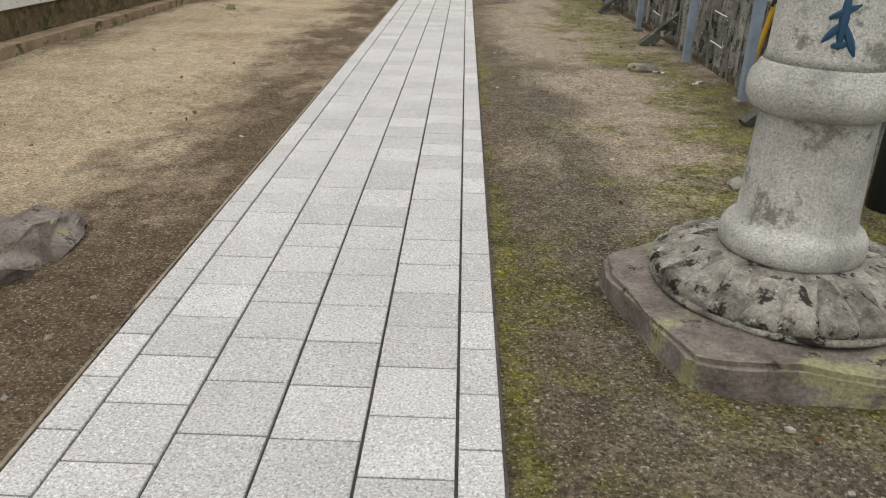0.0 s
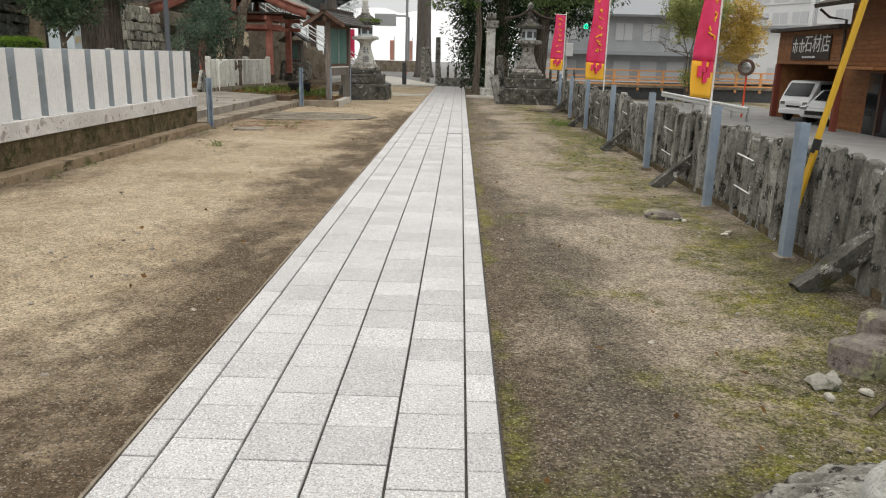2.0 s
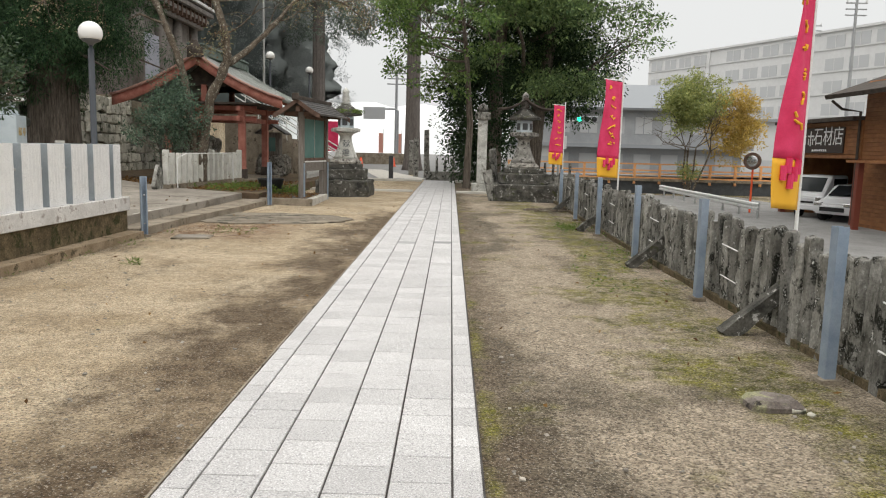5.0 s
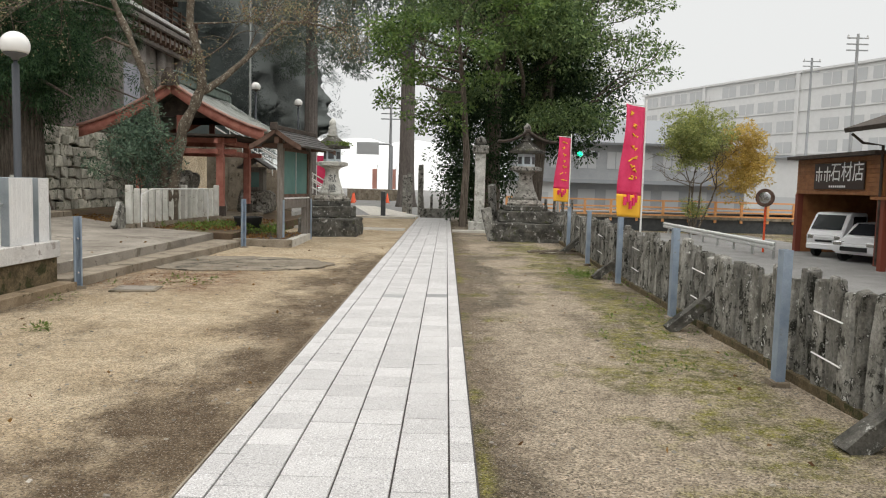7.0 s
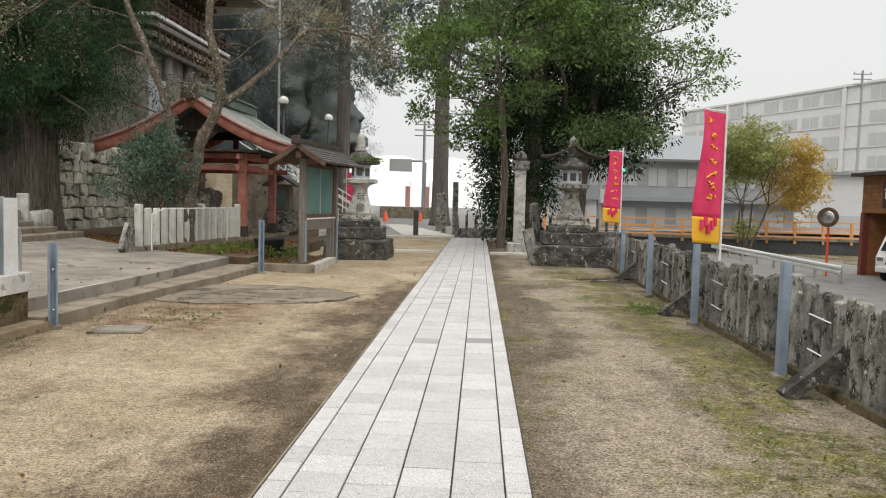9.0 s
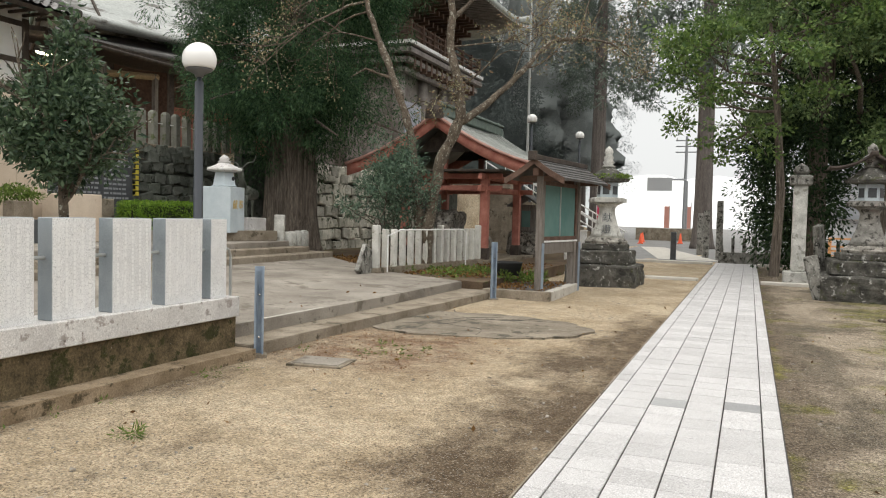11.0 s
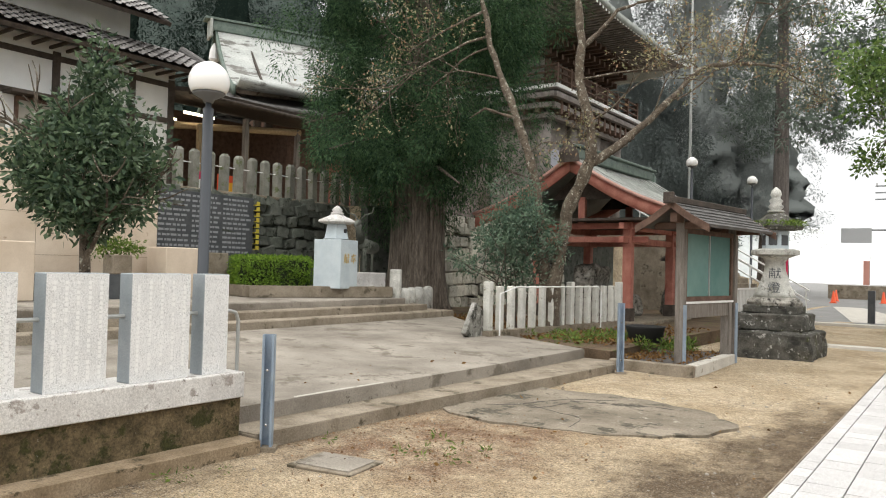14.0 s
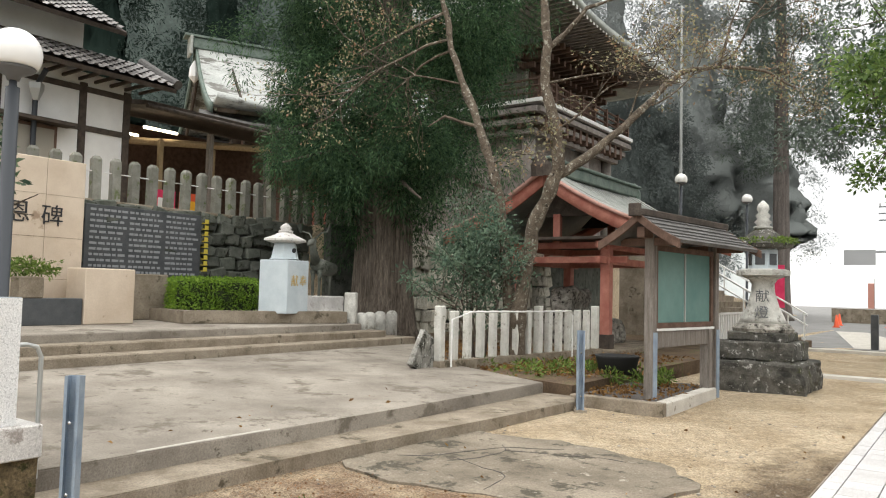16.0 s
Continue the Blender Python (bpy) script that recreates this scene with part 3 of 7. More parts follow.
tagged(part("road_marking", prism([(-3.6, 41.6), (-1.2, 41.6), (-4.8, 56), (-6.2, 56)], 0.012, 0.018), M_PALE_KERB), "pale concrete strip across the street", "pavement", kind="structure")
for y0, y1, z1 in ((30.45, 30.8, 0.07), (38.9, 39.4, 0.09)):
    for x0, x1 in ((-5.6, -1.36), (0.19, 1.6)):
        k = part("kerb", bx(x0, x1, y0, y1, -0.1, z1, bevel=0.012), M_PALE_KERB)
        tagged(k, "low pale granite kerb across the yard", "kerb", "granite kerbs", "structure")

# left terrace: two low concrete steps, then three steps to the monument floor
tagged(part("step_low", prism([(-5.06, 16.02), (-4.98, 18.6), (-4.78, 21.0), (-4.68, 22.9), (-4.93, 23.4), (-5.75, 23.4), (-5.75, 16.02)], -0.1, 0.13, 0.012), M_KERB), "low dirty concrete step along the terrace", "step", kind="structure")
ter = prism([(-5.5, 16.02), (-5.42, 19.9), (-5.42, 23.38), (-7.6, 24.1), (-10.35, 26.6), (-10.35, -4), (-5.9, -4), (-5.9, 16.02)], -0.1, 0.28, 0.012)
for v in ter.verts:
    if v.co.z > 0.2 and v.co.x < -6:
        v.co.z += 0.028 * (-5.5 - v.co.x)
tagged(part("terrace", ter, M_CONCRETE), "worn tan concrete terrace with stains", "terrace", kind="structure")
tagged(part("repair_strip", prism([(-5.505, 16.9), (-5.495, 17.5), (-5.475, 18.2), (-5.50, 18.22), (-5.53, 17.6), (-5.535, 16.9)], 0.2, 0.287), M_PALE_KERB), "pale mortar repair on the terrace edge", "step", kind="structure")
for i, (x, y, z) in enumerate(((-10.3, 26.6, 0.56), (-10.65, 26.0, 0.70), (-11.0, 25.6, 0.84))):
    s = part("stair", bx(-15.4, x, -4, y, 0.0, z, bevel=0.02), M_KERB if i < 2 else M_CONCRETE)
    tagged(s, "wide weathered stone step up to the monument floor", "step", "monument steps", "structure")
bank = part("earth_bank", rough_up(prism([(-14.5, 25.4), (-12.1, 25.7), (-10.4, 26.6), (-7.7, 24.2), (-5.0, 23.5), (-4.95, 36), (-4.6, 40), (-14.5, 46)], -0.1, 0.27), 0.05, 1.5, 3), material("leafy_soil", (0.085, 0.055, 0.033), (0.17, 0.12, 0.075), 2.0, 0.95, 0.7, spots=(0.10, 0.11, 0.035), spot_scale=2.0, spot_at=0.57, grain=35.0, grain_amount=0.5))
tagged(bank, "brown earth bank with fallen leaves and moss", "ground", kind="structure")

# concrete patch with a rounded end beside the low step
patch = [(-5.0, 18.55), (-4.2, 18.35), (-3.3, 18.45), (-2.6, 18.75), (-2.2, 19.3), (-2.1, 19.9), (-2.5, 20.4), (-3.1, 20.65), (-3.8, 20.75), (-4.9, 20.65)]
tagged(part("concrete_patch", prism([(x + random.uniform(-0.09, 0.09), y + random.uniform(-0.09, 0.09)) for (x0, y0), (x1, y1) in zip(patch, patch[1:] + patch[:1]) for x, y in ((x0, y0), (x0 * 0.67 + x1 * 0.33, y0 * 0.67 + y1 * 0.33), (x0 * 0.33 + x1 * 0.67, y0 * 0.33 + y1 * 0.67))], -0.05, 0.022), M_OLD_SLAB), "cracked concrete slab with a rounded end in the yard", "slab", kind="structure")

for x0, y0, a, n_ in ((-4.7, 19.1, 12, 16), (-3.4, 18.6, 70, 12), (-2.9, 20.3, 200, 11), (-4.2, 20.2, -20, 10)):
    cr, p, a = [], Vector((x0, y0, 0.022)), radians(a)
    for _ in range(n_):
        cr.append(p.copy())
        a += random.uniform(-0.5, 0.5)
        p = p + Vector((0.12 * math.cos(a), 0.12 * math.sin(a), 0))
    tagged(part("slab_crack", rod(cr, [0.004] + [random.uniform(0.003, 0.007) for _ in cr[2:]] + [0.003], 5), M_JOINT), "dark crack across the concrete slab", "crack", "slab cracks", "structure")

# ---- white slab wall on the left ----
wall = thing("donor_wall", (-5.25, 0, 0), "white granite donor slabs on a pale plinth and mossy base", "stone wall", kind="structure")
bm = bx(-0.45, 0.02, -6, 15.98, -0.05, 0.44)
part("mossy_base", rough_up(bm, 0.012, 0.25, 9), M_MOSSY, wall, "moss-darkened concrete base")
part("footing", rough_up(bx(0.0, 0.28, -6, 16.0, -0.06, 0.11), 0.02, 0.5, 7), material("earthy_ledge", (0.20, 0.145, 0.088), (0.38, 0.295, 0.20), 3.0, 0.95, 0.8, spots=(0.09, 0.07, 0.04), spot_scale=5.0, spot_at=0.56, grain=60.0, grain_amount=0.4), wall, "earthy footing ledge")
part("plinth", bx(-0.40, 0.07, -6, 15.99, 0.44, 0.655, bevel=0.008), M_PLINTH, wall, "stained pale granite plinth")
M_SLAB_SIDE = material("blue_grey_granite", (0.25, 0.285, 0.305), (0.34, 0.37, 0.39), 4.0, 0.5, 0.1, grain=150.0)
SLABS = [(15.60, 15.85), (14.95, 15.47), (14.31, 14.77), (13.70, 14.13), (13.10, 13.54)] + [(12.48 - 0.62 * i, 12.93 - 0.62 * i) for i in range(26)]
for y0, y1 in SLABS:
    s = part("slab", bx(-0.165, -0.004, y0, y1, 0.655, 1.485, bevel=0.006), M_SLAB_SIDE, wall, "smooth blue-grey granite slab")
    part("engraved_face", bx(-0.004, 0.0, y0 + 0.004, y1 - 0.004, 0.657, 1.481), M_WHITE_STONE, s, "rough white engraved face")
    if 10 < y0 < 15.5:
        t_ = bmesh.new()
        cols = 5
        for c in range(cols):
            yy = y0 + 0.06 + (y1 - y0 - 0.12) * c / (cols - 1)
            z = 1.43
            while z > 0.74:
                h = random.uniform(0.018, 0.03)
                if random.random() < 0.86:
                    box(t_, 0.0005, 0.0025, yy - 0.013, yy + 0.011, z - h, z)
                z -= h + random.uniform(0.008, 0.016)
        part("engraving", t_, plain("engraved_pale_grey", (0.80, 0.80, 0.79), 0.8) if "engraved_pale_grey" not in bpy.data.materials else bpy.data.materials["engraved_pale_grey"], s, "columns of engraved letters")
for (a, _), (_, b) in zip(SLABS[:14], SLABS[1:15]):
    part("rail", rod([(-0.09, b - 0.02, 1.16), (-0.09, a + 0.02, 1.16)], 0.016), M_PIPE, wall, "thin metal pipe between slabs")

part("end_rail", rod([(-0.09, 15.72, 1.16), (-0.09, 15.93, 1.17), (-0.09, 16.0, 1.15), (-0.09, 16.03, 1.08), (-0.09, 16.03, 0.27)], 0.016), M_PIPE, wall, "thin bent pipe at the wall end")

# ---- steel posts ----


def steel_post(loc, h, label, rz=0.0):
    th = thing("steel_post", loc, label, "post", "blue-grey steel posts", rz=rz)
    bm = bmesh.new()
    box(bm, -0.05, 0.05, 0.028, 0.034, 0, h)
    box(bm, -0.05, -0.044, -0.034, 0.028, 0, h)
    box(bm, 0.044, 0.05, -0.034, 0.028, 0, h)
    box(bm, -0.05, -0.03, -0.04, -0.034, 0, h)
    box(bm, 0.03, 0.05, -0.04, -0.034, 0, h)
    part("channel", bm, M_STEEL, th)
    part("foot", rough_up(bx(-0.085, 0.085, -0.07, 0.07, -0.03, 0.035), 0.012, 0.08, 1, loc[1]), M_KERB, th, "concrete foot")
    for z in (0.22, h - 0.3):
        b = lathe([(0.012, 0), (0.012, 0.012), (0.006, 0.018)], 8)
        bmesh.ops.transform(b, matrix=pose(0, -0.04, z, 90, 0, 0), verts=b.verts)
        part("bolt", b, M_CHROME, th, "bolt")
    return th


def tp(y):
    """The line of the stone fence: x at a given y."""
    return 2.62 + 0.0145 * (y - 6) + (0.012 * (y - 18) if y > 18 else 0)


for y in (6.97, 9.05, 11.93, 14.92, 17.95, 21.0, 23.9):
    steel_post((tp(y) - 0.04, y, 0), 1.09, "blue-grey galvanised steel post before the stone fence", rz=90)
steel_post((-5.0, 16.09, 0.0), 0.98, "blue-grey galvanised steel post at the terrace corner", rz=35)
steel_post((-4.58, 22.85, 0.0), 1.1, "slim grey steel post at the end of the step", rz=35)

# ---- stone stake fence on the right ----
fence = thing("stone_fence", (0, 0, 0), "row of lichen-blackened stone stakes bound by wire", "fence", kind="structure")
part("footing", rough_up(prism([(tp(3) + 0.10, -4), (tp(3) + 0.42, -4), (tp(17) + 0.42, 17), (tp(27) + 0.42, 27), (tp(27) + 0.1, 27), (tp(17) + 0.1, 17)], -1.0, 0.07), 0.02, 0.4, 4), M_MOSSY, fence, "mossy concrete footing")


def stake_mesh(seed):
    bm = bx(-0.062, 0.062, -0.074, 0.074, -0.05, 0.88, bevel=0.014)
    for v in bm.verts:
        if v.co.z > 0.5:
            v.co.x *= 0.8
            v.co.y *= 0.85
    rough_up(bm, 0.026, 0.10, 2, seed * 3.1)
    return finish("stake", bm, M_LICHEN)


STAKES = [stake_mesh(i + 1) for i in range(6)]
y = -1.0
while y < 26.6:
    m = pose(tp(y) + 0.21 + random.uniform(-0.02, 0.02), y, random.uniform(-0.05, 0.03), random.uniform(-3, 3), random.uniform(-3, 3), random.choice((0, 180)) + random.uniform(-8, 8))
    shared("stake", random.choice(STAKES), fence, m @ Matrix.Diagonal((1, random.uniform(0.8, 1.15), random.uniform(0.93, 1.06), 1)))
    y += random.uniform(0.168, 0.196)
for z in (0.30, 0.62):
    for a in range(2, 26, 3):
        part("wire", rod([(tp(a + 0.3) + 0.12, a + 0.3, z), (tp(a + 0.72) + 0.115, a + 0.72, z + 0.02)], 0.007, 6), M_PLASTER, fence, "white binding wire")
for y in (6.13, 10.4, 14.2, 18.8, 23.4):
    br = thing("stone_brace", (tp(y), y, 0), "slanting weathered stone brace against the fence", "brace", "fence braces")
    bm = bx(-0.36, 0.34, -0.075, 0.075, -0.06, 0.06, m=pose(-0.01, 0, 0.22, 0, -40, 0))
    part("brace_beam", rough_up(bm, 0.02, 0.15, 3, y), M_BLACK_STONE, br)

# ---- paved path, loose pieces last in the file ----
XJ = [-1.285, -1.142, -0.851, -0.560, -0.269, 0.022, 0.165]

# ---- near stone lantern ----
lan = thing("stone_lantern", (1.365, 2.865, 0), "tall weathered stone lantern shaft on a lotus base", "stone lantern")
rock = prism([(-0.71, 0.03), (-0.70, 0.27), (-0.42, 0.48), (-0.1, 0.6), (0.5, 0.66), (0.76, 0.4), (0.76, -0.55), (0.3, -0.70), (-0.30, -0.70), (-0.55, -0.62), (-0.63, -0.28)], -0.08, 0.135, 0.022)
part("rock_base", rough_up(rock, 0.035, 0.22, 4), M_ROCK, lan, "uneven moss-edged rock slab")
lot = lathe([(0.50, 0.12), (0.535, 0.14), (0.538, 0.16), (0.51, 0.18), (0.47, 0.22), (0.42, 0.26), (0.36, 0.29), (0.30, 0.30), (0.15, 0.305)], 64)
part("lotus_base", lot, M_LOTUS, lan, "blackened round lotus foot", True)
pet = lathe([(0.02, 0.0), (0.5, 0.12), (0.82, 0.35), (0.98, 0.62), (1.0, 0.8), (0.9, 0.95), (0.6, 1.04), (0.05, 1.06)], 14)
bmesh.ops.transform(pet, matrix=pose(0.285, 0, 0.285, 0, 114, 0) @ Matrix.Diagonal((0.052, 0.064, 0.265, 1)), verts=pet.verts)
for v in pet.verts:
    v.co += 0.016 * noise.noise_vector(v.co * 11)
    v.co.y *= 1.0 + 0.25 * max(0.0, v.co.x - 0.40) / 0.12
me_pet = finish("petal", pet, M_LOTUS, True)
for k in range(24):
    shared("petal", me_pet, lan, pose(0, 0, random.uniform(-0.008, 0.008), 0, 0, 15 * k + random.uniform(-1.5, 1.5)))
part("shaft", lathe([(0.262, 0.295), (0.278, 0.315), (0.282, 0.345), (0.276, 0.385), (0.262, 0.408), (0.243, 0.416), (0.240, 0.422), (0.232, 0.427), (0.228, 0.45), (0.221, 0.60), (0.213, 0.835), (0.216, 0.845), (0.214, 0.853), (0.222, 0.862)], 64), M_LANTERN, lan, "", True)
part("ring", lathe([(0.222, 0.862), (0.254, 0.878), (0.274, 0.915), (0.279, 0.955), (0.270, 1.0), (0.249, 1.025), (0.246, 1.04), (0.235, 1.05)], 64), M_LANTERN, lan, "rounded stone ring", True)
part("upper_shaft", lathe([(0.235, 1.05), (0.226, 1.08), (0.22, 1.3), (0.21, 1.6), (0.215, 1.63), (0.24, 1.65), (0.24, 1.72), (0.1, 1.74)], 64), M_LANTERN, lan, "", True)
ink = bmesh.new()
for a0, z0, a1, z1, w in ((-124, 1.22, -100, 1.27, 0.03), (-112, 1.31, -112, 1.12, 0.035), (-112, 1.21, -126, 1.14, 0.028), (-110, 1.2, -98, 1.1, 0.03), (-118, 1.13, -104, 1.14, 0.026), (-120, 1.36, -102, 1.38, 0.03)):
    pr = []
    for k in range(5):
        a, z = radians(a0 + (a1 - a0) * k / 4), z0 + (z1 - z0) * k / 4
        r = 0.224 - 0.045 * max(0, z - 1.1)
        pr.append((r * math.cos(a), r * math.sin(a), z))
    tube(ink, pr, [w * 0.3, w * 0.45, w * 0.5, w * 0.42, w * 0.16], 6)
part("painted_character", ink, M_BLUE_INK, lan, "blue-black brushed character")

dark_pole = thing("street_pole", (2.55, 4.21, 0), "dark round pole with a pale perforated band beside the fence", "pole")
part("pole", rod([(0, 0, -0.05), (0, 0, 5.5)], [0.14, 0.11], 20), M_LAMP_POLE, dark_pole, "dark pole", True)
part("band", lathe([(0.141, 0.62), (0.144, 0.625), (0.144, 0.655), (0.141, 0.66)], 24), M_PIPE, dark_pole, "pale metal band")

# rocks and clutter in the near yard
rk = part("rock", rough_up(rough_up(bx(-0.62, 0.42, -0.42, 0.42, -0.12, 0.12, bevel=0.12), 0.11, 0.3, 2, 4.0), 0.06, 0.09, 2, 8.0), M_ROCK, smooth=False)
rk.matrix_world = pose(-2.3, 3.1, 0)
tagged(rk, "low pinkish-grey rock sunk in the sandy yard", "rock")
for i, (x, y, sx, sy, h) in enumerate(((2.02, 8.5, 0.17, 0.11, 0.06), (2.12, 4.78, 0.17, 0.13, 0.15), (2.32, 4.95, 0.16, 0.15, 0.22), (2.25, 4.5, 0.14, 0.1, 0.1), (-1.9, 2.55, 0.11, 0.07, 0.05))):
    r = part("flat_stone", rough_up(bx(-sx, sx, -sy, sy, -0.04, h, bevel=0.03), 0.03, 0.2, 2, i + 9.0), M_ROCK)
    r.matrix_world = pose(x, y, 0, 0, 0, i * 25)
    tagged(r, "flat grey stone half sunk in the ground", "stone", "loose stones")
for i, (x, y, s) in enumerate(((1.78, 4.52, 0.07), (1.86, 4.62, 0.045), (1.74, 4.38, 0.03), (1.95, 4.45, 0.035), (2.14, 8.42, 0.045), (2.46, 7.86, 0.04), (2.2, 8.36, 0.025), (2.4, 7.8, 0.03), (2.05, 4.3, 0.03))):
    r = part("stone_chip", rough_up(bx(-s, s, -s * 0.6, s * 0.6, -0.01, s * 0.6, bevel=0.008), s * 0.4, 0.06, 2, i + 3.0), M_PALE_RUBBLE)
    r.matrix_world = pose(x, y, 0, 8, 0, i * 47)
    tagged(r, "small broken pale stone on the ground", "stone", "stone chips")
stk = part("stick", rod([(1.82, 4.18, 0.015), (2.02, 4.36, 0.03), (2.2, 4.5, 0.05)], [0.012, 0.012, 0.009], 6), M_BARK_PALE)
tagged(stk, "broken grey stick lying among stones", "stick")
grate = thing("drain_cover", (-4.22, 16.12, 0), "weathered flat drain cover set in the ground", "drain cover", rz=8)
part("cover_frame", bx(-0.30, 0.30, -0.24, 0.24, -0.02, 0.022, bevel=0.006), M_KERB, grate)
part("cover_plate", bx(-0.25, 0.25, -0.19, 0.19, 0.022, 0.03, bevel=0.003), M_CONCRETE, grate, "grey cover plate")
# ---- lamp posts ----


def lamp_post(loc, h, base_z, r_globe, label):
    th = thing("lamp_post", (loc[0], loc[1], base_z), label, "lamp", "globe lamps")
    h -= base_z
    part("pole", lathe([(0.09, 0), (0.09, 0.04), (0.05, 0.06), (0.046, h - 0.24), (0.026, h - 0.23), (0.026, h - 0.08)], 20), M_LAMP_POLE, th, "dark grey pole", True)
    part("collar", lathe([(0.04, h - 0.19), (0.05, h - 0.16), (r_globe * 0.74, h - r_globe * 0.66), (r_globe * 0.80, h - r_globe * 0.55), (0.04, h - r_globe * 0.5)], 28), M_GLOBE_IN, th, "dark globe holder", True)
    pr = [(r_globe * math.cos(a), h + r_globe * math.sin(a)) for a in (radians(-32 + 122 * k / 14) for k in range(14))]
    part("globe", lathe([(0.05, h - r_globe * 0.53)] + pr + [(0.02, h + r_globe)], 32), M_GLOBE, th, "white opal globe", True)
    return th


lamp_post((-5.68, 15.9), 3.19, 0.28, 0.18, "dark lamp post with a white globe behind the slab wall")
lamp_post((-8.1, 37.7), 5.4, 0.2, 0.2, "tall dark lamp post with a white globe by the stairs")
lamp_post((-7.5, 43.7), 5.4, 0.2, 0.2, "tall dark lamp post with a white globe near the street")

# ---- monument floor: retaining wall, beige monument, boards ----
ret = thing("retaining_wall", (0, 0, 0), "dark mossy retaining wall of fitted stones", "stone wall", kind="structure")
part("core", bx(-15.6, -15.28, 8, 30.2, 0.0, 3.3), M_WALLSTONE, ret, "wall core")


def stone_mesh(w, h, d, seed, mat):
    bm = bx(-d / 2, d / 2, -w / 2, w / 2, -h / 2, h / 2, bevel=0.035)
    for v in bm.verts:
        v.co += 0.075 * noise.noise_vector(v.co * 4 + Vector((seed, seed * 2, 5)))
    return finish("stone", bm, mat)


def stone_wall(parent, x, y0, y1, z0, z1, w, h, mat, seed):
    kinds = [stone_mesh(w * k, h, 0.3, i + seed, mat) for i, k in enumerate((0.75, 0.9, 1.0, 1.15))]
    z, row = z0, 0
    while z < z1 - 0.05:
        y = y0 + (row % 2) * w * 0.4
        while y < y1:
            i = random.randrange(4)
            ww = w * (0.75, 0.9, 1.0, 1.15)[i]
            shared("stone", kinds[i], parent, pose(x + random.uniform(-0.05, 0.05), y + ww / 2, min(z + h / 2 + random.uniform(-0.03, 0.03), z1 - h / 2), random.uniform(-11, 11), random.uniform(-6, 6), 0) @ Matrix.Diagonal((1, random.uniform(0.85, 1.08), random.uniform(0.82, 1.12), 1)))
            y += ww + 0.012
        z += h + 0.008
        row += 1


top_coping = part("coping", bx(-16.0, -15.15, 8, 30.2, 3.24, 3.32, bevel=0.02), M_KERB, ret, "worn coping stone")
upper = thing("stone_railing", (-15.35, 0, 3.31), "row of mossy grey stone stakes on the retaining wall", "fence", kind="structure")
bm = bx(-0.09, 0.09, -0.09, 0.09, 0, 0.88)
tops = bmesh.ops.inset_region(bm, faces=[f for f in bm.faces if f.normal.z > 0.9], thickness=0.06, depth=0.0)
for v in bm.verts:
    if v.co.z > 0.87 and abs(v.co.x) < 0.06:
        v.co.z += 0.07
M_STAKE_UP = material("mossy_grey_stake", (0.17, 0.17, 0.14), (0.29, 0.285, 0.25), 4.0, 0.9, 0.5, spots=(0.13, 0.15, 0.07), spot_scale=5.0, spot_at=0.57, vary=0.15, grain=60.0)
me_up = finish("stake", bm, M_STAKE_UP)
y = 14.0
while y < 30.0:
    shared("stake", me_up, upper, pose(0, y, 0, random.uniform(-1.5, 1.5), random.uniform(-1.5, 1.5), random.uniform(-6, 6)))
    y += 0.44
part("wire", rod([(0, 14, 0.62), (0, 30, 0.62)], 0.012, 6), M_PLASTER, upper, "thin rail through the stakes")

mon = thing("monument", (-14.0, 19.5, 0.84), "large stained beige stone monument with brushed characters", "monument")
part("panel", bx(-0.5, 0.0, -1.9, 1.48, 0, 3.0, bevel=0.01), M_BEIGE, mon, "beige stone panel")
jb = bmesh.new()
for z in (0.78, 1.55, 2.33):
    box(jb, 0.0005, 0.004, -1.88, 1.46, z, z + 0.006)
for yy in (-1.0, -0.1, 0.75):
    box(jb, 0.0005, 0.004, yy, yy + 0.006, 0.02, 3.1)
part("panel_joint", jb, M_KERB, mon, "thin panel joints")
lettering("brushed_character", "恩", 0.42, M_DARK_IN, mon, pose(0.012, 0.28, 1.95, 90, 0, 90))
lettering("brushed_character", "碑", 0.42, M_DARK_IN, mon, pose(0.012, 0.88, 1.92, 90, 0, 90))
for y0, y1, mat, h, lab in ((20.5, 21.45, M_BEIGE, 1.12, "low beige stone block with rust-brown stains"), (17.2, 18.0, M_BEIGE, 1.12, "low beige stone block with rust-brown stains")):
    b = part("stone_block", bx(-13.6, -12.95, y0, y1, 0.84, 0.72 + h, bevel=0.015), mat)
    tagged(b, lab, "stone block", "beige blocks")
tagged(part("dark_kerb", bx(-13.3, -12.98, 18.02, 20.48, 0.84, 1.3, bevel=0.01), M_DARK_STONE), "dark polished stone slab set on edge", "stone slab")
tagged(part("parapet", bx(-14.6, -14.2, 21.5, 23.0, 0.84, 1.78, bevel=0.02), M_KERB), "low dirty concrete parapet", "wall", kind="structure")
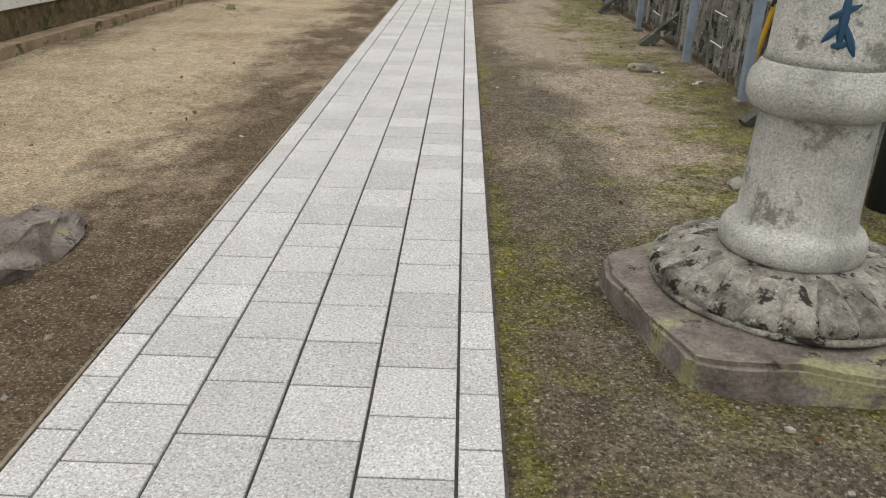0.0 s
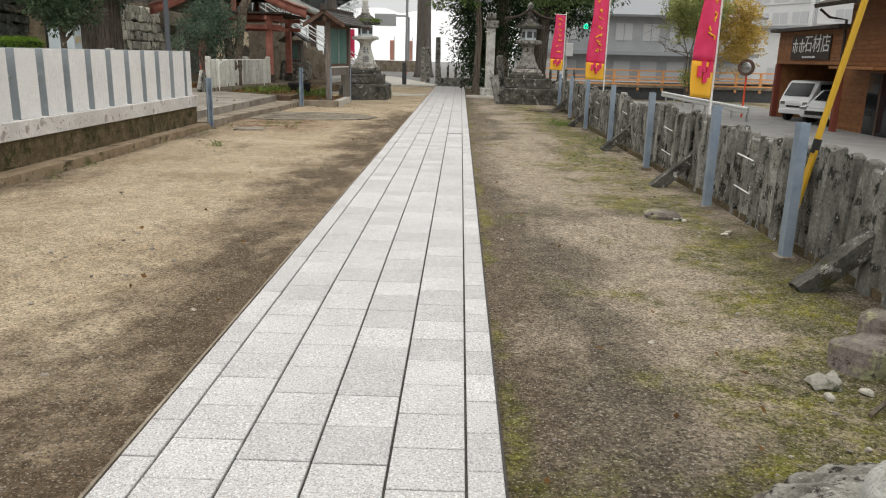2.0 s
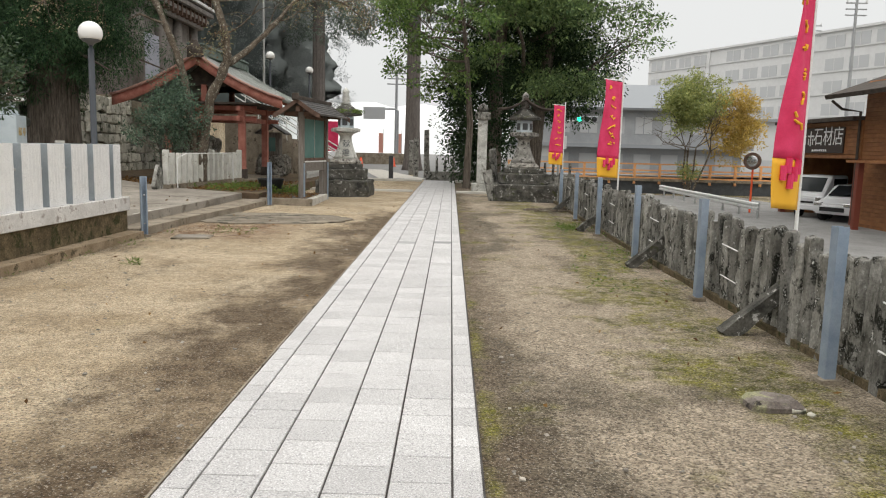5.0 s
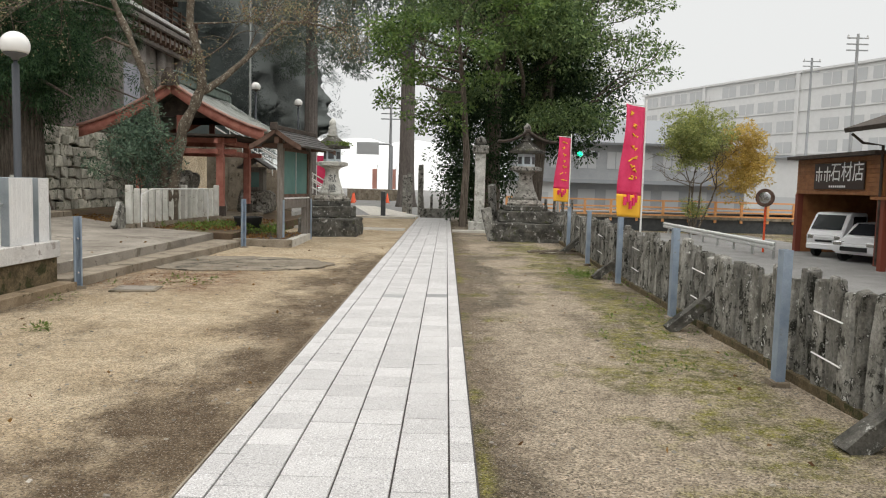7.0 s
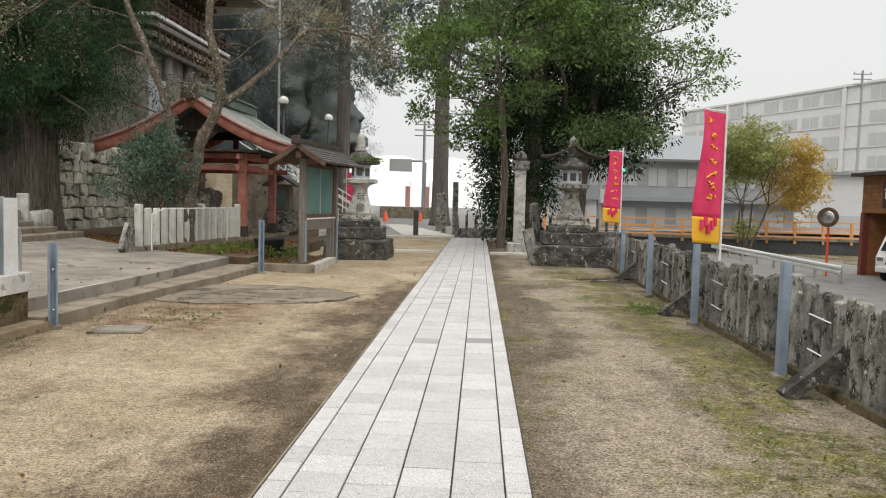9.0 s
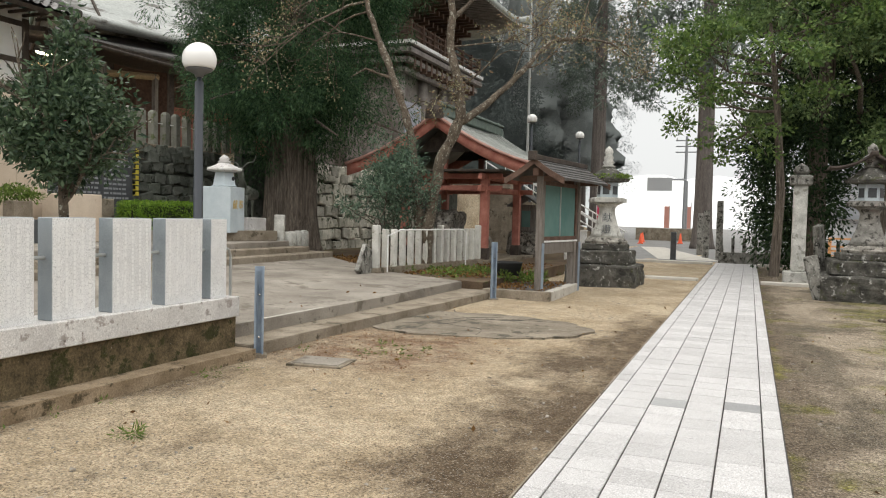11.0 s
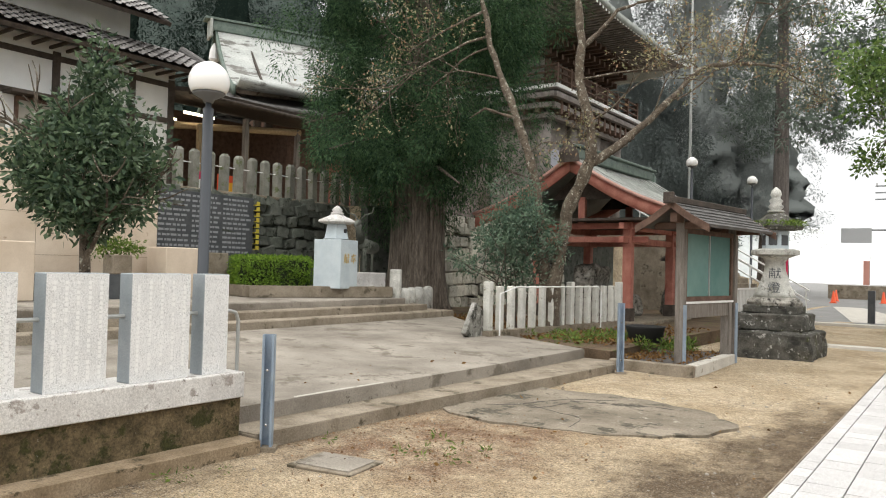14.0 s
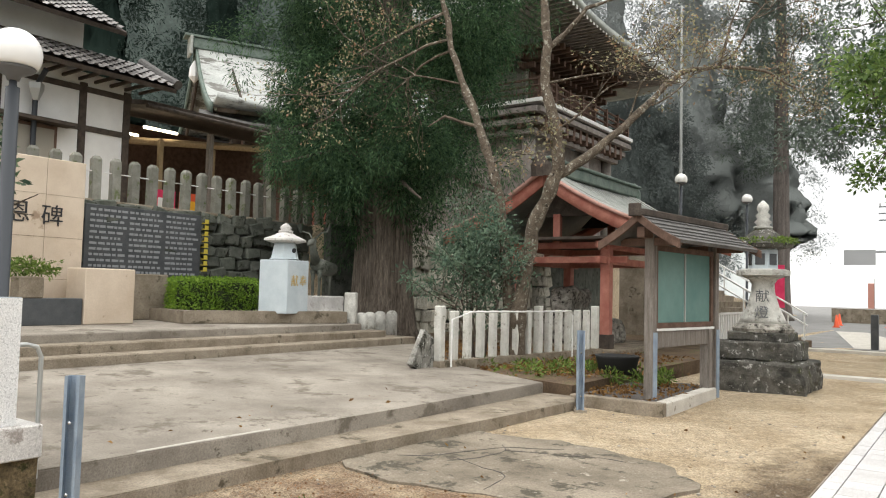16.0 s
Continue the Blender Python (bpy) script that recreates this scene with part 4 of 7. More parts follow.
for y0, y1, z0, z1 in ((21.55, 24.35, 1.72, 3.2), (14.6, 17.4, 1.72, 3.2)):
    bd = thing("name_board", (-15.05, (y0 + y1) / 2, z0), "black stone tablet with rows of pale lettering", "tablet", "name tablets")
    hw = (y1 - y0) / 2
    part("tablet", bx(-0.14, 0.06, -hw, hw, -1.01, z1 - z0, bevel=0.01), M_DARK_STONE, bd)
    tx = bmesh.new()
    rows_ = 12
    for r in range(rows_):
        z = 0.1 + (z1 - z0 - 0.2) * r / (rows_ - 1)
        for c in range(3):
            a = -hw + 0.1 + c * (2 * hw - 0.15) / 3
            yy = a
            while yy < a + (2 * hw - 0.15) / 3 - 0.16:
                w = random.uniform(0.05, 0.16)
                box(tx, 0.0605, 0.064, yy, yy + w, z - 0.028, z + 0.022)
                yy += w + random.uniform(0.015, 0.05)
    tagged(part("lettering", tx, M_BOARD_TEXT, bd, "rows of pale engraved lettering"), kind="stuff")
yt = bmesh.new()
for i in range(9):
    box(yt, -14.96, -14.95, 24.42, 24.52, 1.9 + i * 0.14, 2.0 + i * 0.14)
    box(yt, -15.3, -14.96, 24.40, 24.54, 1.9 + i * 0.14, 1.92 + i * 0.14)
tagged(part("inscription", yt, M_YELLOW_TEXT), "column of yellow lettering beside the black tablet", "inscription", kind="stuff")
vase = thing("flower_vase", (-13.14, 19.6, 1.3), "stone flower box with a small green shrub", "planter")
part("stone_box", bx(-0.17, 0.17, -0.2, 0.2, 0, 0.36, bevel=0.02), M_KERB, vase)
foliage("shrub", vase, M_WEED, rng_np.normal(0, 0.16, (30, 3)) * (1, 1.5, 0.5) + (0, 0, 0.52), 26, 0.13, 0.09, 0.03)

# planter with clipped hedge
pl = thing("planter", (0, 0, 0.84), "low pale stone planter kerb round a hedge", "planter", kind="structure")
part("kerb_front", prism([(-12.75, 22.3), (-12.5, 22.2), (-11.15, 25.3), (-11.4, 25.42)], 0, 0.25, 0.015), M_KERB, pl)
part("kerb_side", prism([(-14.6, 22.9), (-14.5, 22.65), (-12.5, 22.2), (-12.65, 22.48)], 0, 0.245, 0.015), M_KERB, pl)
part("soil", prism([(-14.6, 22.9), (-12.7, 22.45), (-11.4, 25.4), (-14.6, 25.4)], 0, 0.2), M_JOINT, pl, "dark soil")
hedge = thing("hedge", (-13.2, 23.45, 1.04), "clipped bright green hedge in a stone planter", "hedge", rz=-24)
part("twig_core", rough_up(bx(-0.38, 0.34, -0.82, 0.75, 0, 0.6), 0.05, 0.3, 3), plain("dark_twigs", (0.02, 0.03, 0.01), 0.9), hedge, "dark inner twigs")
hp = rng_np.uniform((-0.45, -0.9, 0.03), (0.42, 0.82, 0.68), (2600, 3))
keep = (np.abs(hp[:, 0]) > 0.3) | (np.abs(hp[:, 1]) > 0.7) | (hp[:, 2] > 0.55)
foliage("leaves", hedge, M_HEDGE, hp[keep], 12, 0.07, 0.05, 0.028)

# white memorial box lantern and its stone steps
ml = thing("memorial_lantern", (-11.95, 24.2, 1.04), "pale blue-grey stone pillar with a small lantern roof", "stone lantern", rz=10)
part("pillar", bx(-0.36, 0.36, -0.36, 0.36, 0.0, 1.10, bevel=0.015), M_BLUEGREY, ml, "smooth pale pillar")
part("light_box", lathe([(0.34, 1.12), (0.30, 1.14), (0.24, 1.44), (0.2, 1.46)], 6), M_BLUEGREY, ml, "white lantern box")
part("window", lathe([(0.05, 0), (0.05, 0.02)], 14), M_DARK_IN, ml, "round dark window").matrix_basis = pose(0.245, -0.03, 1.3, 0, 90, -10)
part("cap", lathe([(0.3, 1.46), (0.47, 1.5), (0.46, 1.54), (0.25, 1.62), (0.14, 1.68)], 6), M_PLINTH, ml, "flared six-sided roof")
part("finial", lathe([(0.14, 1.68), (0.16, 1.71), (0.1, 1.74), (0.13, 1.78), (0.07, 1.84), (0.01, 1.88)], 16), M_PLINTH, ml, "", True)
lettering("gold_character", "奉", 0.24, M_GOLD, ml, pose(0.365, 0.16, 0.66, 90, 0, 90))
lettering("gold_character", "献", 0.24, M_GOLD, ml, pose(0.365, -0.12, 0.66, 90, 0, 90))
dr = thing("stone_deer_plinth", (-12.6, 25.9, 0.3), "grey stone plinth in two blocks", "plinth")
part("lower_block", bx(-0.5, 0.5, -0.5, 0.5, 0, 0.75, bevel=0.02), M_PLINTH, dr)
part("upper_block", bx(-0.38, 0.38, -0.42, 0.42, 0.75, 1.1, bevel=0.02), M_PLINTH, dr)
deer = bmesh.new()
tube(deer, [(-0.1, -0.45, 0.62), (0, 0, 0.66), (0, 0.32, 0.72)], [0.15, 0.19, 0.13], 12)
tube(deer, [(0, 0.26, 0.75), (0, 0.42, 1.05), (0, 0.46, 1.22)], [0.12, 0.08, 0.07], 10)
tube(deer, [(0, 0.40, 1.24), (0, 0.56, 1.2), (0, 0.68, 1.13)], [0.07, 0.07, 0.03], 10)
for sx, yy in ((-0.08, -0.35), (0.08, -0.35), (-0.08, 0.22), (0.08, 0.22)):
    tube(deer, [(sx, yy, 0), (sx, yy, 0.35), (sx, yy, 0.6)], [0.03, 0.035, 0.07], 8)
for s in (-1, 1):
    tube(deer, [(0.03 * s, 0.42, 1.28), (0.14 * s, 0.36, 1.42), (0.32 * s, 0.38, 1.46), (0.40 * s, 0.46, 1.6)], [0.02, 0.018, 0.015, 0.008], 6)
dob = part("deer_statue", deer, M_WALLSTONE, None, smooth=True)
dob.matrix_world = pose(-12.6, 25.9, 1.4, 0, 0, 200)
tagged(dob, "dark bronze-grey deer statue with antlers on a plinth", "statue")
for i, (x, y) in enumerate(((-11.15, 25.75), (-11.4, 26.3), (-11.65, 26.95), (-11.93, 27.72))):
    b = part("stone_bollard", lathe([(0.14, 0), (0.14, 0.72), (0.12, 0.78), (0.06, 0.815), (0.01, 0.82)], 14), M_LANTERN, None, smooth=True)
    b.matrix_world = pose(x, y, 0.25)
    tagged(b, "short round-topped stone bollard by the steps", "bollard", "small stone bollards")

sp_ = part("stone_post", bx(-0.13, 0.13, -0.08, 0.08, -0.05, 1.0, bevel=0.02), M_LANTERN)
sp_.matrix_world = pose(-11.2, 25.45, 0.5, 0, 0, 20)
tagged(sp_, "flat grey stone post at the end of the steps", "stone post")
lit = np.column_stack([rng_np.uniform(-11.5, -5.1, 2600), rng_np.uniform(23.6, 29.5, 2600), np.full(2600, 0.31)])
lit = lit[lit[:, 1] > 24.1 + 0.62 * np.maximum(0, -7.4 - lit[:, 0])]
ll = new("leaf_litter", leaf_mesh("leaf_litter", lit, rng_np.normal(0, 1, (len(lit), 3)) * (1, 1, 0.15), 0.09, 0.05, M_LEAF_LITTER))
tagged(ll, "dry brown leaf litter on the earth bank", "leaves", kind="stuff")
wd_ = np.column_stack([rng_np.normal(-6.0, 0.5, 26), rng_np.normal(25.0, 0.5, 26), np.full(26, 0.33)])
ll = new("weeds", leaf_mesh("weeds", *clump_points(wd_, 40, 0.15), 0.09, 0.03, M_WEED))
tagged(ll, "low green weeds before the stone fence", "weeds", kind="stuff")

# ---- pale rubble wall beside the cedar ----
rub = thing("rubble_wall", (0, 0, 0), "pale rough rubble wall below the gate", "stone wall", kind="structure")
part("core", bx(-14.65, -14.35, 28.0, 46, 0.0, 3.3), M_WALLSTONE, rub, "wall core")

# ---- white stake fence by the pavilion ----
wf = thing("low_stone_fence", (-7.45, 23.55, 0.27), "low fence of pale old stone stakes on a kerb", "fence", kind="structure", rz=0)
wd = Vector((0.5, 5.0, 0)).normalized()
part("kerb", bx(-0.12, 0.12, -0.1, 5.15, -0.05, 0.16), M_KERB, wf).matrix_basis = pose(0, 0, 0, 0, 0, -5.7)
bm = bx(-0.07, 0.07, -0.075, 0.075, 0, 0.86, bevel=0.015)
me_wf = finish("stake", bm, material("pale_weathered_stake", (0.54, 0.53, 0.48), (0.70, 0.69, 0.64), 5.0, 0.9, 0.4, spots=(0.22, 0.21, 0.15), spot_scale=6.0, spot_at=0.6, grain=70.0, vary=0.1))
for i in range(15):
    p = wd * (0.36 * i)
    shared("stake", me_wf, wf, pose(p.x, p.y, 0.16, 0, 0, random.uniform(-4, 4)) @ Matrix.Diagonal((1.0, 1.0, 1.06, 1) if i in (0, 8, 14) else (0.85, 0.88, 0.96, 1)))
part("handrail", rod([(0.35, -0.15, 0.1), (0.35, -0.15, 0.86), (0.42, 0.3, 0.98), (0.75, 3.2, 0.98), (0.78, 3.35, 0.9), (0.78, 3.35, 0.1)], 0.015), M_WHITE_PAINT, wf, "thin white pipe rail")
br = thing("leaning_slab", (-7.55, 23.25, 0.27), "dark stone slab leaning at the fence end", "stone slab")
part("slab", bx(-0.05, 0.05, -0.3, 0.3, -0.02, 0.62, m=pose(0, -0.1, 0.0, -32, 0, 0)), M_LICHEN, br)

# ---- water pavilion ----
PX, PY = -8.35, 31.2
pav = thing("water_pavilion", (PX, PY, 0.27), "red timber water pavilion with a grey-green curved roof", "pavilion")
part("floor", bx(-1.7, 1.7, -2.1, 2.0, -0.3, 0.1, bevel=0.02), M_KERB, pav, "stone floor")
for sx in (-1.25, 1.25):
    for sy in (-1.7, 1.45):
        part("post", bx(sx - 0.11, sx + 0.11, sy - 0.11, sy + 0.11, 0.1, 2.55, bevel=0.012), M_RED, pav)
        part("post_shoe", bx(sx - 0.14, sx + 0.14, sy - 0.14, sy + 0.14, 0.08, 0.42, bevel=0.01), M_DARK_WOOD, pav, "dark metal shoe")
for z in (2.02, 2.36):
    for sx in (-1.25, 1.25):
        part("beam", bx(sx - 0.06, sx + 0.06, -2.2, 1.95, z, z + 0.16, bevel=0.008), M_RED, pav)
    for sy in (-1.7, 1.45):
        part("beam", bx(-1.75, 1.75, sy - 0.055, sy + 0.055, z + 0.02, z + 0.17, bevel=0.008), M_RED, pav)
part("ceiling_board", bx(-1.9, 1.9, -2.3, 2.0, 2.56, 2.62), M_DARK_WOOD, pav, "dark soffit")


def roof_z(u):
    """Height of a swept roof above the eave, u from eave 0 to ridge 1."""
    return 0.55 * u + 0.45 * u * u


RH, RW, RY0, RY1, RE = 1.38, 2.75, -2.45, 2.85, 2.74
for s in (-1, 1):
    g = [[(s * RW * (1 - u / 12), RY0 + (RY1 - RY0) * v / 10, RE + RH * roof_z(u / 12) + 0.12 * (abs(v - 5) / 5) ** 3) for u in range(13)] for v in range(11)]
    part("roof_slope", thick(sheet(g), 0.1), M_COPPER, pav, "grey-green sheet roof", True)
    ln = bmesh.new()
    for v in range(1, 20):
        tube(ln, [(s * RW * (1 - u / 6), RY0 + (RY1 - RY0) * v / 20, RE + RH * roof_z(u / 6) + 0.02 + 0.12 * (abs(v / 2 - 5) / 5) ** 3) for u in range(7)], [0.018] * 7, 4)
    part("roof_seam", ln, M_COPPER, pav, "raised roof seams")
    for yy, mt in ((RY0 - 0.05, M_RED), (RY1 + 0.05, M_RED)):
        g = [[(s * (RW + 0.03) * (1 - u / 12), yy + dy, RE + RH * roof_z(u / 12) + 0.02 - dz) for u in range(13)] for dy, dz in ((0, 0.0), (0, 0.34))]
        part("bargeboard", thick(sheet(g), 0.07), M_RED, pav, "curved red bargeboard", True)
        g = [[(s * (RW + 0.06) * (1 - u / 12), yy + dy, RE + RH * roof_z(u / 12) + 0.06) for u in range(13)] for dy in (-0.1, 0.32)]
        part("verge", thick(sheet(g), 0.07), M_RED_PALE if yy < 0 else M_COPPER, pav, "faded pink verge boards", True)
for sy in (-1.72, 1.47):
    part("gable_wall", thick(sheet([[(-0.9, sy, 3.15), (0.9, sy, 3.15)], [(-0.05, sy, 3.95), (0.05, sy, 3.95)]]), 0.05), M_DARK_WOOD, pav, "dark gable boards")
    part("gable_post", bx(-0.09, 0.09, sy - 0.06, sy + 0.06, 2.5, 3.2), M_RED, pav, "short red gable strut")
part("gable_strut", bx(-0.08, 0.08, -2.35, 2.2, 3.78, 3.98), M_RED, pav, "ridge beam")
part("ridge", bx(-0.2, 0.2, RY0 - 0.1, RY1 + 0.05, RE + RH - 0.02, RE + RH + 0.26, bevel=0.03), M_VERDIGRIS, pav, "green copper ridge box")
part("ridge_cap", bx(-0.26, 0.26, RY0 - 0.2, RY1 + 0.15, RE + RH + 0.26, RE + RH + 0.33, bevel=0.02), M_VERDIGRIS, pav, "ridge cap")
for yy, s in ((RY0 - 0.1, -1), (RY1 + 0.05, 1)):
    oni = bmesh.new()
    tube(oni, [(0, yy, RE + RH - 0.1), (0, yy + s * 0.05, RE + RH + 0.15), (0, yy + s * 0.1, RE + RH + 0.42)], [0.26, 0.24, 0.08], 10)
    part("ridge_end_ornament", oni, M_VERDIGRIS if s > 0 else M_DARK_WOOD, pav, "curled ridge-end ornament")
basin = thing("water_basin", (-8.35, 31.0, 0.37), "dark rough rock with a stone water basin inside the pavilion", "basin")
part("basin_rock", rough_up(bx(-0.75, 0.75, -0.95, 0.95, 0, 0.62, bevel=0.1), 0.13, 0.5, 3, 2.0), M_LOTUS, basin)
part("rear_rock", rough_up(bx(-0.7, -0.1, -0.5, 0.7, 0.55, 1.35, bevel=0.1), 0.16, 0.4, 3, 6.0), M_LOTUS, basin, "upright dark rock")
part("water", bx(-0.45, 0.55, -0.6, 0.5, 0.6, 0.64), M_WATER, basin, "dark water")

# small shrine lantern and box behind the pavilion
sl = thing("small_stone_shrine", (-7.2, 34.4, 0.27), "small wooden shrine box on dark stacked rocks", "shrine")
part("rock_base", rough_up(bx(-0.6, 0.6, -0.5, 0.5, 0, 0.85, bevel=0.1), 0.14, 0.4, 3, 3.0), M_LOTUS, sl)
part("shrine_box", bx(-0.3, 0.3, -0.28, 0.28, 0.85, 1.75, bevel=0.015), M_OLD_WOOD, sl)
part("shrine_door", bx(-0.15, 0.15, -0.3, -0.28, 1.0, 1.55), M_GLASS_BOARD, sl, "small green glazed door")
part("shrine_roof", thick(sheet([[(-0.62, -0.55, 1.72), (-0.62, 0.55, 1.72)], [(0, -0.6, 2.1), (0, 0.6, 2.1)], [(0.62, -0.55, 1.72), (0.62, 0.55, 1.72)]]), 0.06), M_SHINGLE, sl, "little pitched roof")

# ---- notice board ----
nb = thing("notice_board", (-3.81, 24.75, 0.0), "roofed wooden notice board with green felt behind glass", "notice board", rz=-8)
for yy in (-1.0, 1.05):
    part("post", bx(-0.07, 0.07, yy - 0.06, yy + 0.06, -0.05, 2.5, bevel=0.008), M_OLD_WOOD, nb, "weathered grey timber post")
    part("steel_strap", bx(0.07, 0.085, yy - 0.05, yy + 0.05, 0.0, 1.08), M_STEEL, nb, "blue-grey steel strap")
part("post_brace", bx(-0.10, 0.06, 0.78, 0.90, -0.05, 1.1, bevel=0.008), M_OLD_WOOD, nb, "short grey support post")
part("felt_panel", bx(-0.05, 0.0, -0.92, 0.97, 1.2, 2.27), M_GLASS_BOARD, nb, "green board behind glass")
for y0, y1, z0, z1 in ((-0.925, 0.975, 1.13, 1.21), (-0.925, 0.975, 2.24, 2.32), (-0.925, -0.85, 1.21, 2.24), (0.9, 0.975, 1.21, 2.24)):
    part("frame", bx(-0.07, 0.035, y0, y1, z0, z1, bevel=0.004), M_BROWN_WOOD, nb, "red-brown frame")
part("mullion", bx(-0.02, 0.018, 0.02, 0.05, 1.21, 2.24), M_PIPE, nb, "thin metal sash bar")
part("sill", bx(-0.06, 0.055, -0.92, 0.97, 1.095, 1.13), M_WHITE_PAINT, nb, "pale metal sill")
part("lower_board", bx(-0.05, 0.03, -0.92, 0.97, 0.86, 1.09, bevel=0.004), M_OLD_WOOD, nb, "grey lower board")
part("lintel", bx(-0.06, 0.06, -1.3, 1.35, 2.40, 2.55, bevel=0.006), M_BROWN_WOOD, nb, "long red-brown lintel")
for yy in (-1.0, 1.05):
    part("cross_arm", bx(-0.46, 0.46, yy - 0.045, yy + 0.045, 2.30, 2.41, bevel=0.006), M_BROWN_WOOD, nb)
for s in (-1, 1):
    g = [[(s * 0.58 * (1 - u / 6), -1.35 + 2.75 * v / 4, 2.36 + 0.38 * (0.75 * u / 6 + 0.25 * (u / 6) ** 2)) for u in range(7)] for v in range(5)]
    part("roof_slope", thick(sheet(g), 0.05), M_SHINGLE, nb, "grey shingled roof", False)
    for u in range(1, 6):
        zc = 2.36 + 0.38 * (0.75 * u / 6 + 0.25 * (u / 6) ** 2)
        part("shingle_course", bx(-0.005, 0.02, -1.37, 1.42, 0, 0.015, m=pose(s * 0.58 * (1 - u / 6), 0, zc, 0, s * 28, 0)), M_SHINGLE, nb)
    for yy in (-1.4, 1.43):
        g = [[(s * 0.62 * (1 - u / 6), yy, 2.35 + 0.39 * (0.75 * u / 6 + 0.25 * (u / 6) ** 2) - dz) for u in range(7)] for dz in (0, 0.12)]
        part("bargeboard", thick(sheet(g), 0.04), M_BROWN_WOOD, nb, "dark bargeboard")
part("ridge", bx(-0.065, 0.065, -1.45, 1.48, 2.70, 2.80, bevel=0.01), M_DARK_WOOD, nb, "dark box ridge")
part("ridge_end", bx(-0.085, 0.085, -1.5, -1.43, 2.68, 2.86, bevel=0.01), M_DARK_WOOD, nb, "ridge end board")
bed = thing("flower_bed", (-4.2, 24.5, 0), "earth bed with a pale stone kerb round the notice board", "flower bed", kind="structure")
part("kerb", bx(-0.75, 0.60, -1.22, -1.06, -0.05, 0.17, bevel=0.012), M_KERB, bed)
part("kerb", bx(0.44, 0.62, -1.06, 1.2, -0.05, 0.17, bevel=0.012), M_PALE_KERB, bed)
part("soil", rough_up(bx(-0.75, 0.44, -1.06, 1.4, -0.05, 0.15), 0.03, 0.3, 3), M_JOINT, bed, "dark soil with leaf litter")
fp = rng_np.uniform((-1.6, 0.3, 0.14), (-0.1, 1.9, 0.3), (46, 3))
foliage("weeds", bed, M_WEED, fp, 40, 0.16, 0.09, 0.03, 0.0)
foliage("leaf_litter", bed, M_LEAF_LITTER, rng_np.uniform((-0.7, -1.0, 0.16), (0.42, 1.2, 0.17), (90, 3)), 8, 0.12, 0.06, 0.04, 0, 0.05)
pot = thing("black_tub", (-5.2, 25.6, 0.27), "black round tub among the weeds", "tub")
part("tub", lathe([(0.30, 0), (0.36, 0.26), (0.38, 0.3), (0.33, 0.3), (0.28, 0.1)], 24), M_RUBBER, pot, "", True)

# ---- tall stone lanterns at the yard's end ----


def tall_lantern(loc, label, wide, moss_top, body, plinth):
    th = thing("tall_stone_lantern", loc, label, "stone lantern", "pair of stone lanterns")
    w = wide
    part("plinth", rough_up(bx(-w, w, -w, w, -0.05, 0.52, bevel=0.03), 0.07, 0.3, 4, loc[0]), plinth, th, "lichen-blotched plinth")
    part("second_tier", rough_up(bx(-w * 0.78, w * 0.78, -w * 0.78, w * 0.78, 0.52, 0.85, bevel=0.03), 0.06, 0.25, 4, loc[0] + 2), plinth, th)
    part("third_tier", rough_up(bx(-w * 0.6, w * 0.6, -w * 0.6, w * 0.6, 0.85, 1.0, bevel=0.02), 0.02, 0.3, 2, loc[0] + 5), plinth, th)
    part("foot", lathe([(0.5, 1.0), (0.52, 1.06), (0.44, 1.14), (0.40, 1.16)], 24), M_LOTUS, th, "mossy lotus foot")
    part("shaft", lathe([(0.40, 1.16), (0.36, 1.25), (0.27, 1.45), (0.20, 1.7), (0.19, 1.85), (0.24, 1.93), (0.38, 1.99)], 24), body, th, "flared stone shaft", True)
    part("platform", lathe([(0.38, 1.99), (0.46, 2.0), (0.46, 2.09), (0.36, 2.12)], 6), body, th, "six-sided platform")
    part("fire_box", lathe([(0.25, 2.12), (0.25, 2.46), (0.23, 2.48)], 6), M_BLUEGREY, th, "pale light box")
    for k in range(3):
        a = radians(-150 + 60 * k)
        part("window", bx(-0.01, 0.012, -0.08, 0.08, -0.1, 0.1), M_DARK_STONE, th, "dark window").matrix_basis = pose(0.218 * math.cos(a), 0.218 * math.sin(a), 2.29, 0, 0, math.degrees(a))
    part("roof", lathe([(0.24, 2.48), (0.50, 2.50), (0.52, 2.56), (0.40, 2.64), (0.25, 2.76), (0.14, 2.84)], 6), plinth, th, "flared stone roof")
    part("finial", lathe([(0.14, 2.84), (0.17, 2.87), (0.10, 2.91), (0.15, 2.96), (0.10, 3.02), (0.13, 3.08), (0.08, 3.14), (0.11, 3.2), (0.09, 3.28), (0.01, 3.36)], 16), body, th, "stacked onion finial", True)
    if moss_top:
        pm = rng_np.uniform(-0.48, 0.48, (90, 3)) * (1, 1, 0) + (0, 0, 2.62)
        foliage("moss", th, M_WEED, pm, 26, 0.08, 0.05, 0.02, 0, 0.5, "green moss on the roof")
        lettering("character", "献", 0.24, M_DARK_STONE, th, pose(0.06, -0.31, 1.62, 78, 0, 10))
        lettering("character", "燈", 0.24, M_DARK_STONE, th, pose(0.06, -0.38, 1.34, 72, 0, 10))
    return th


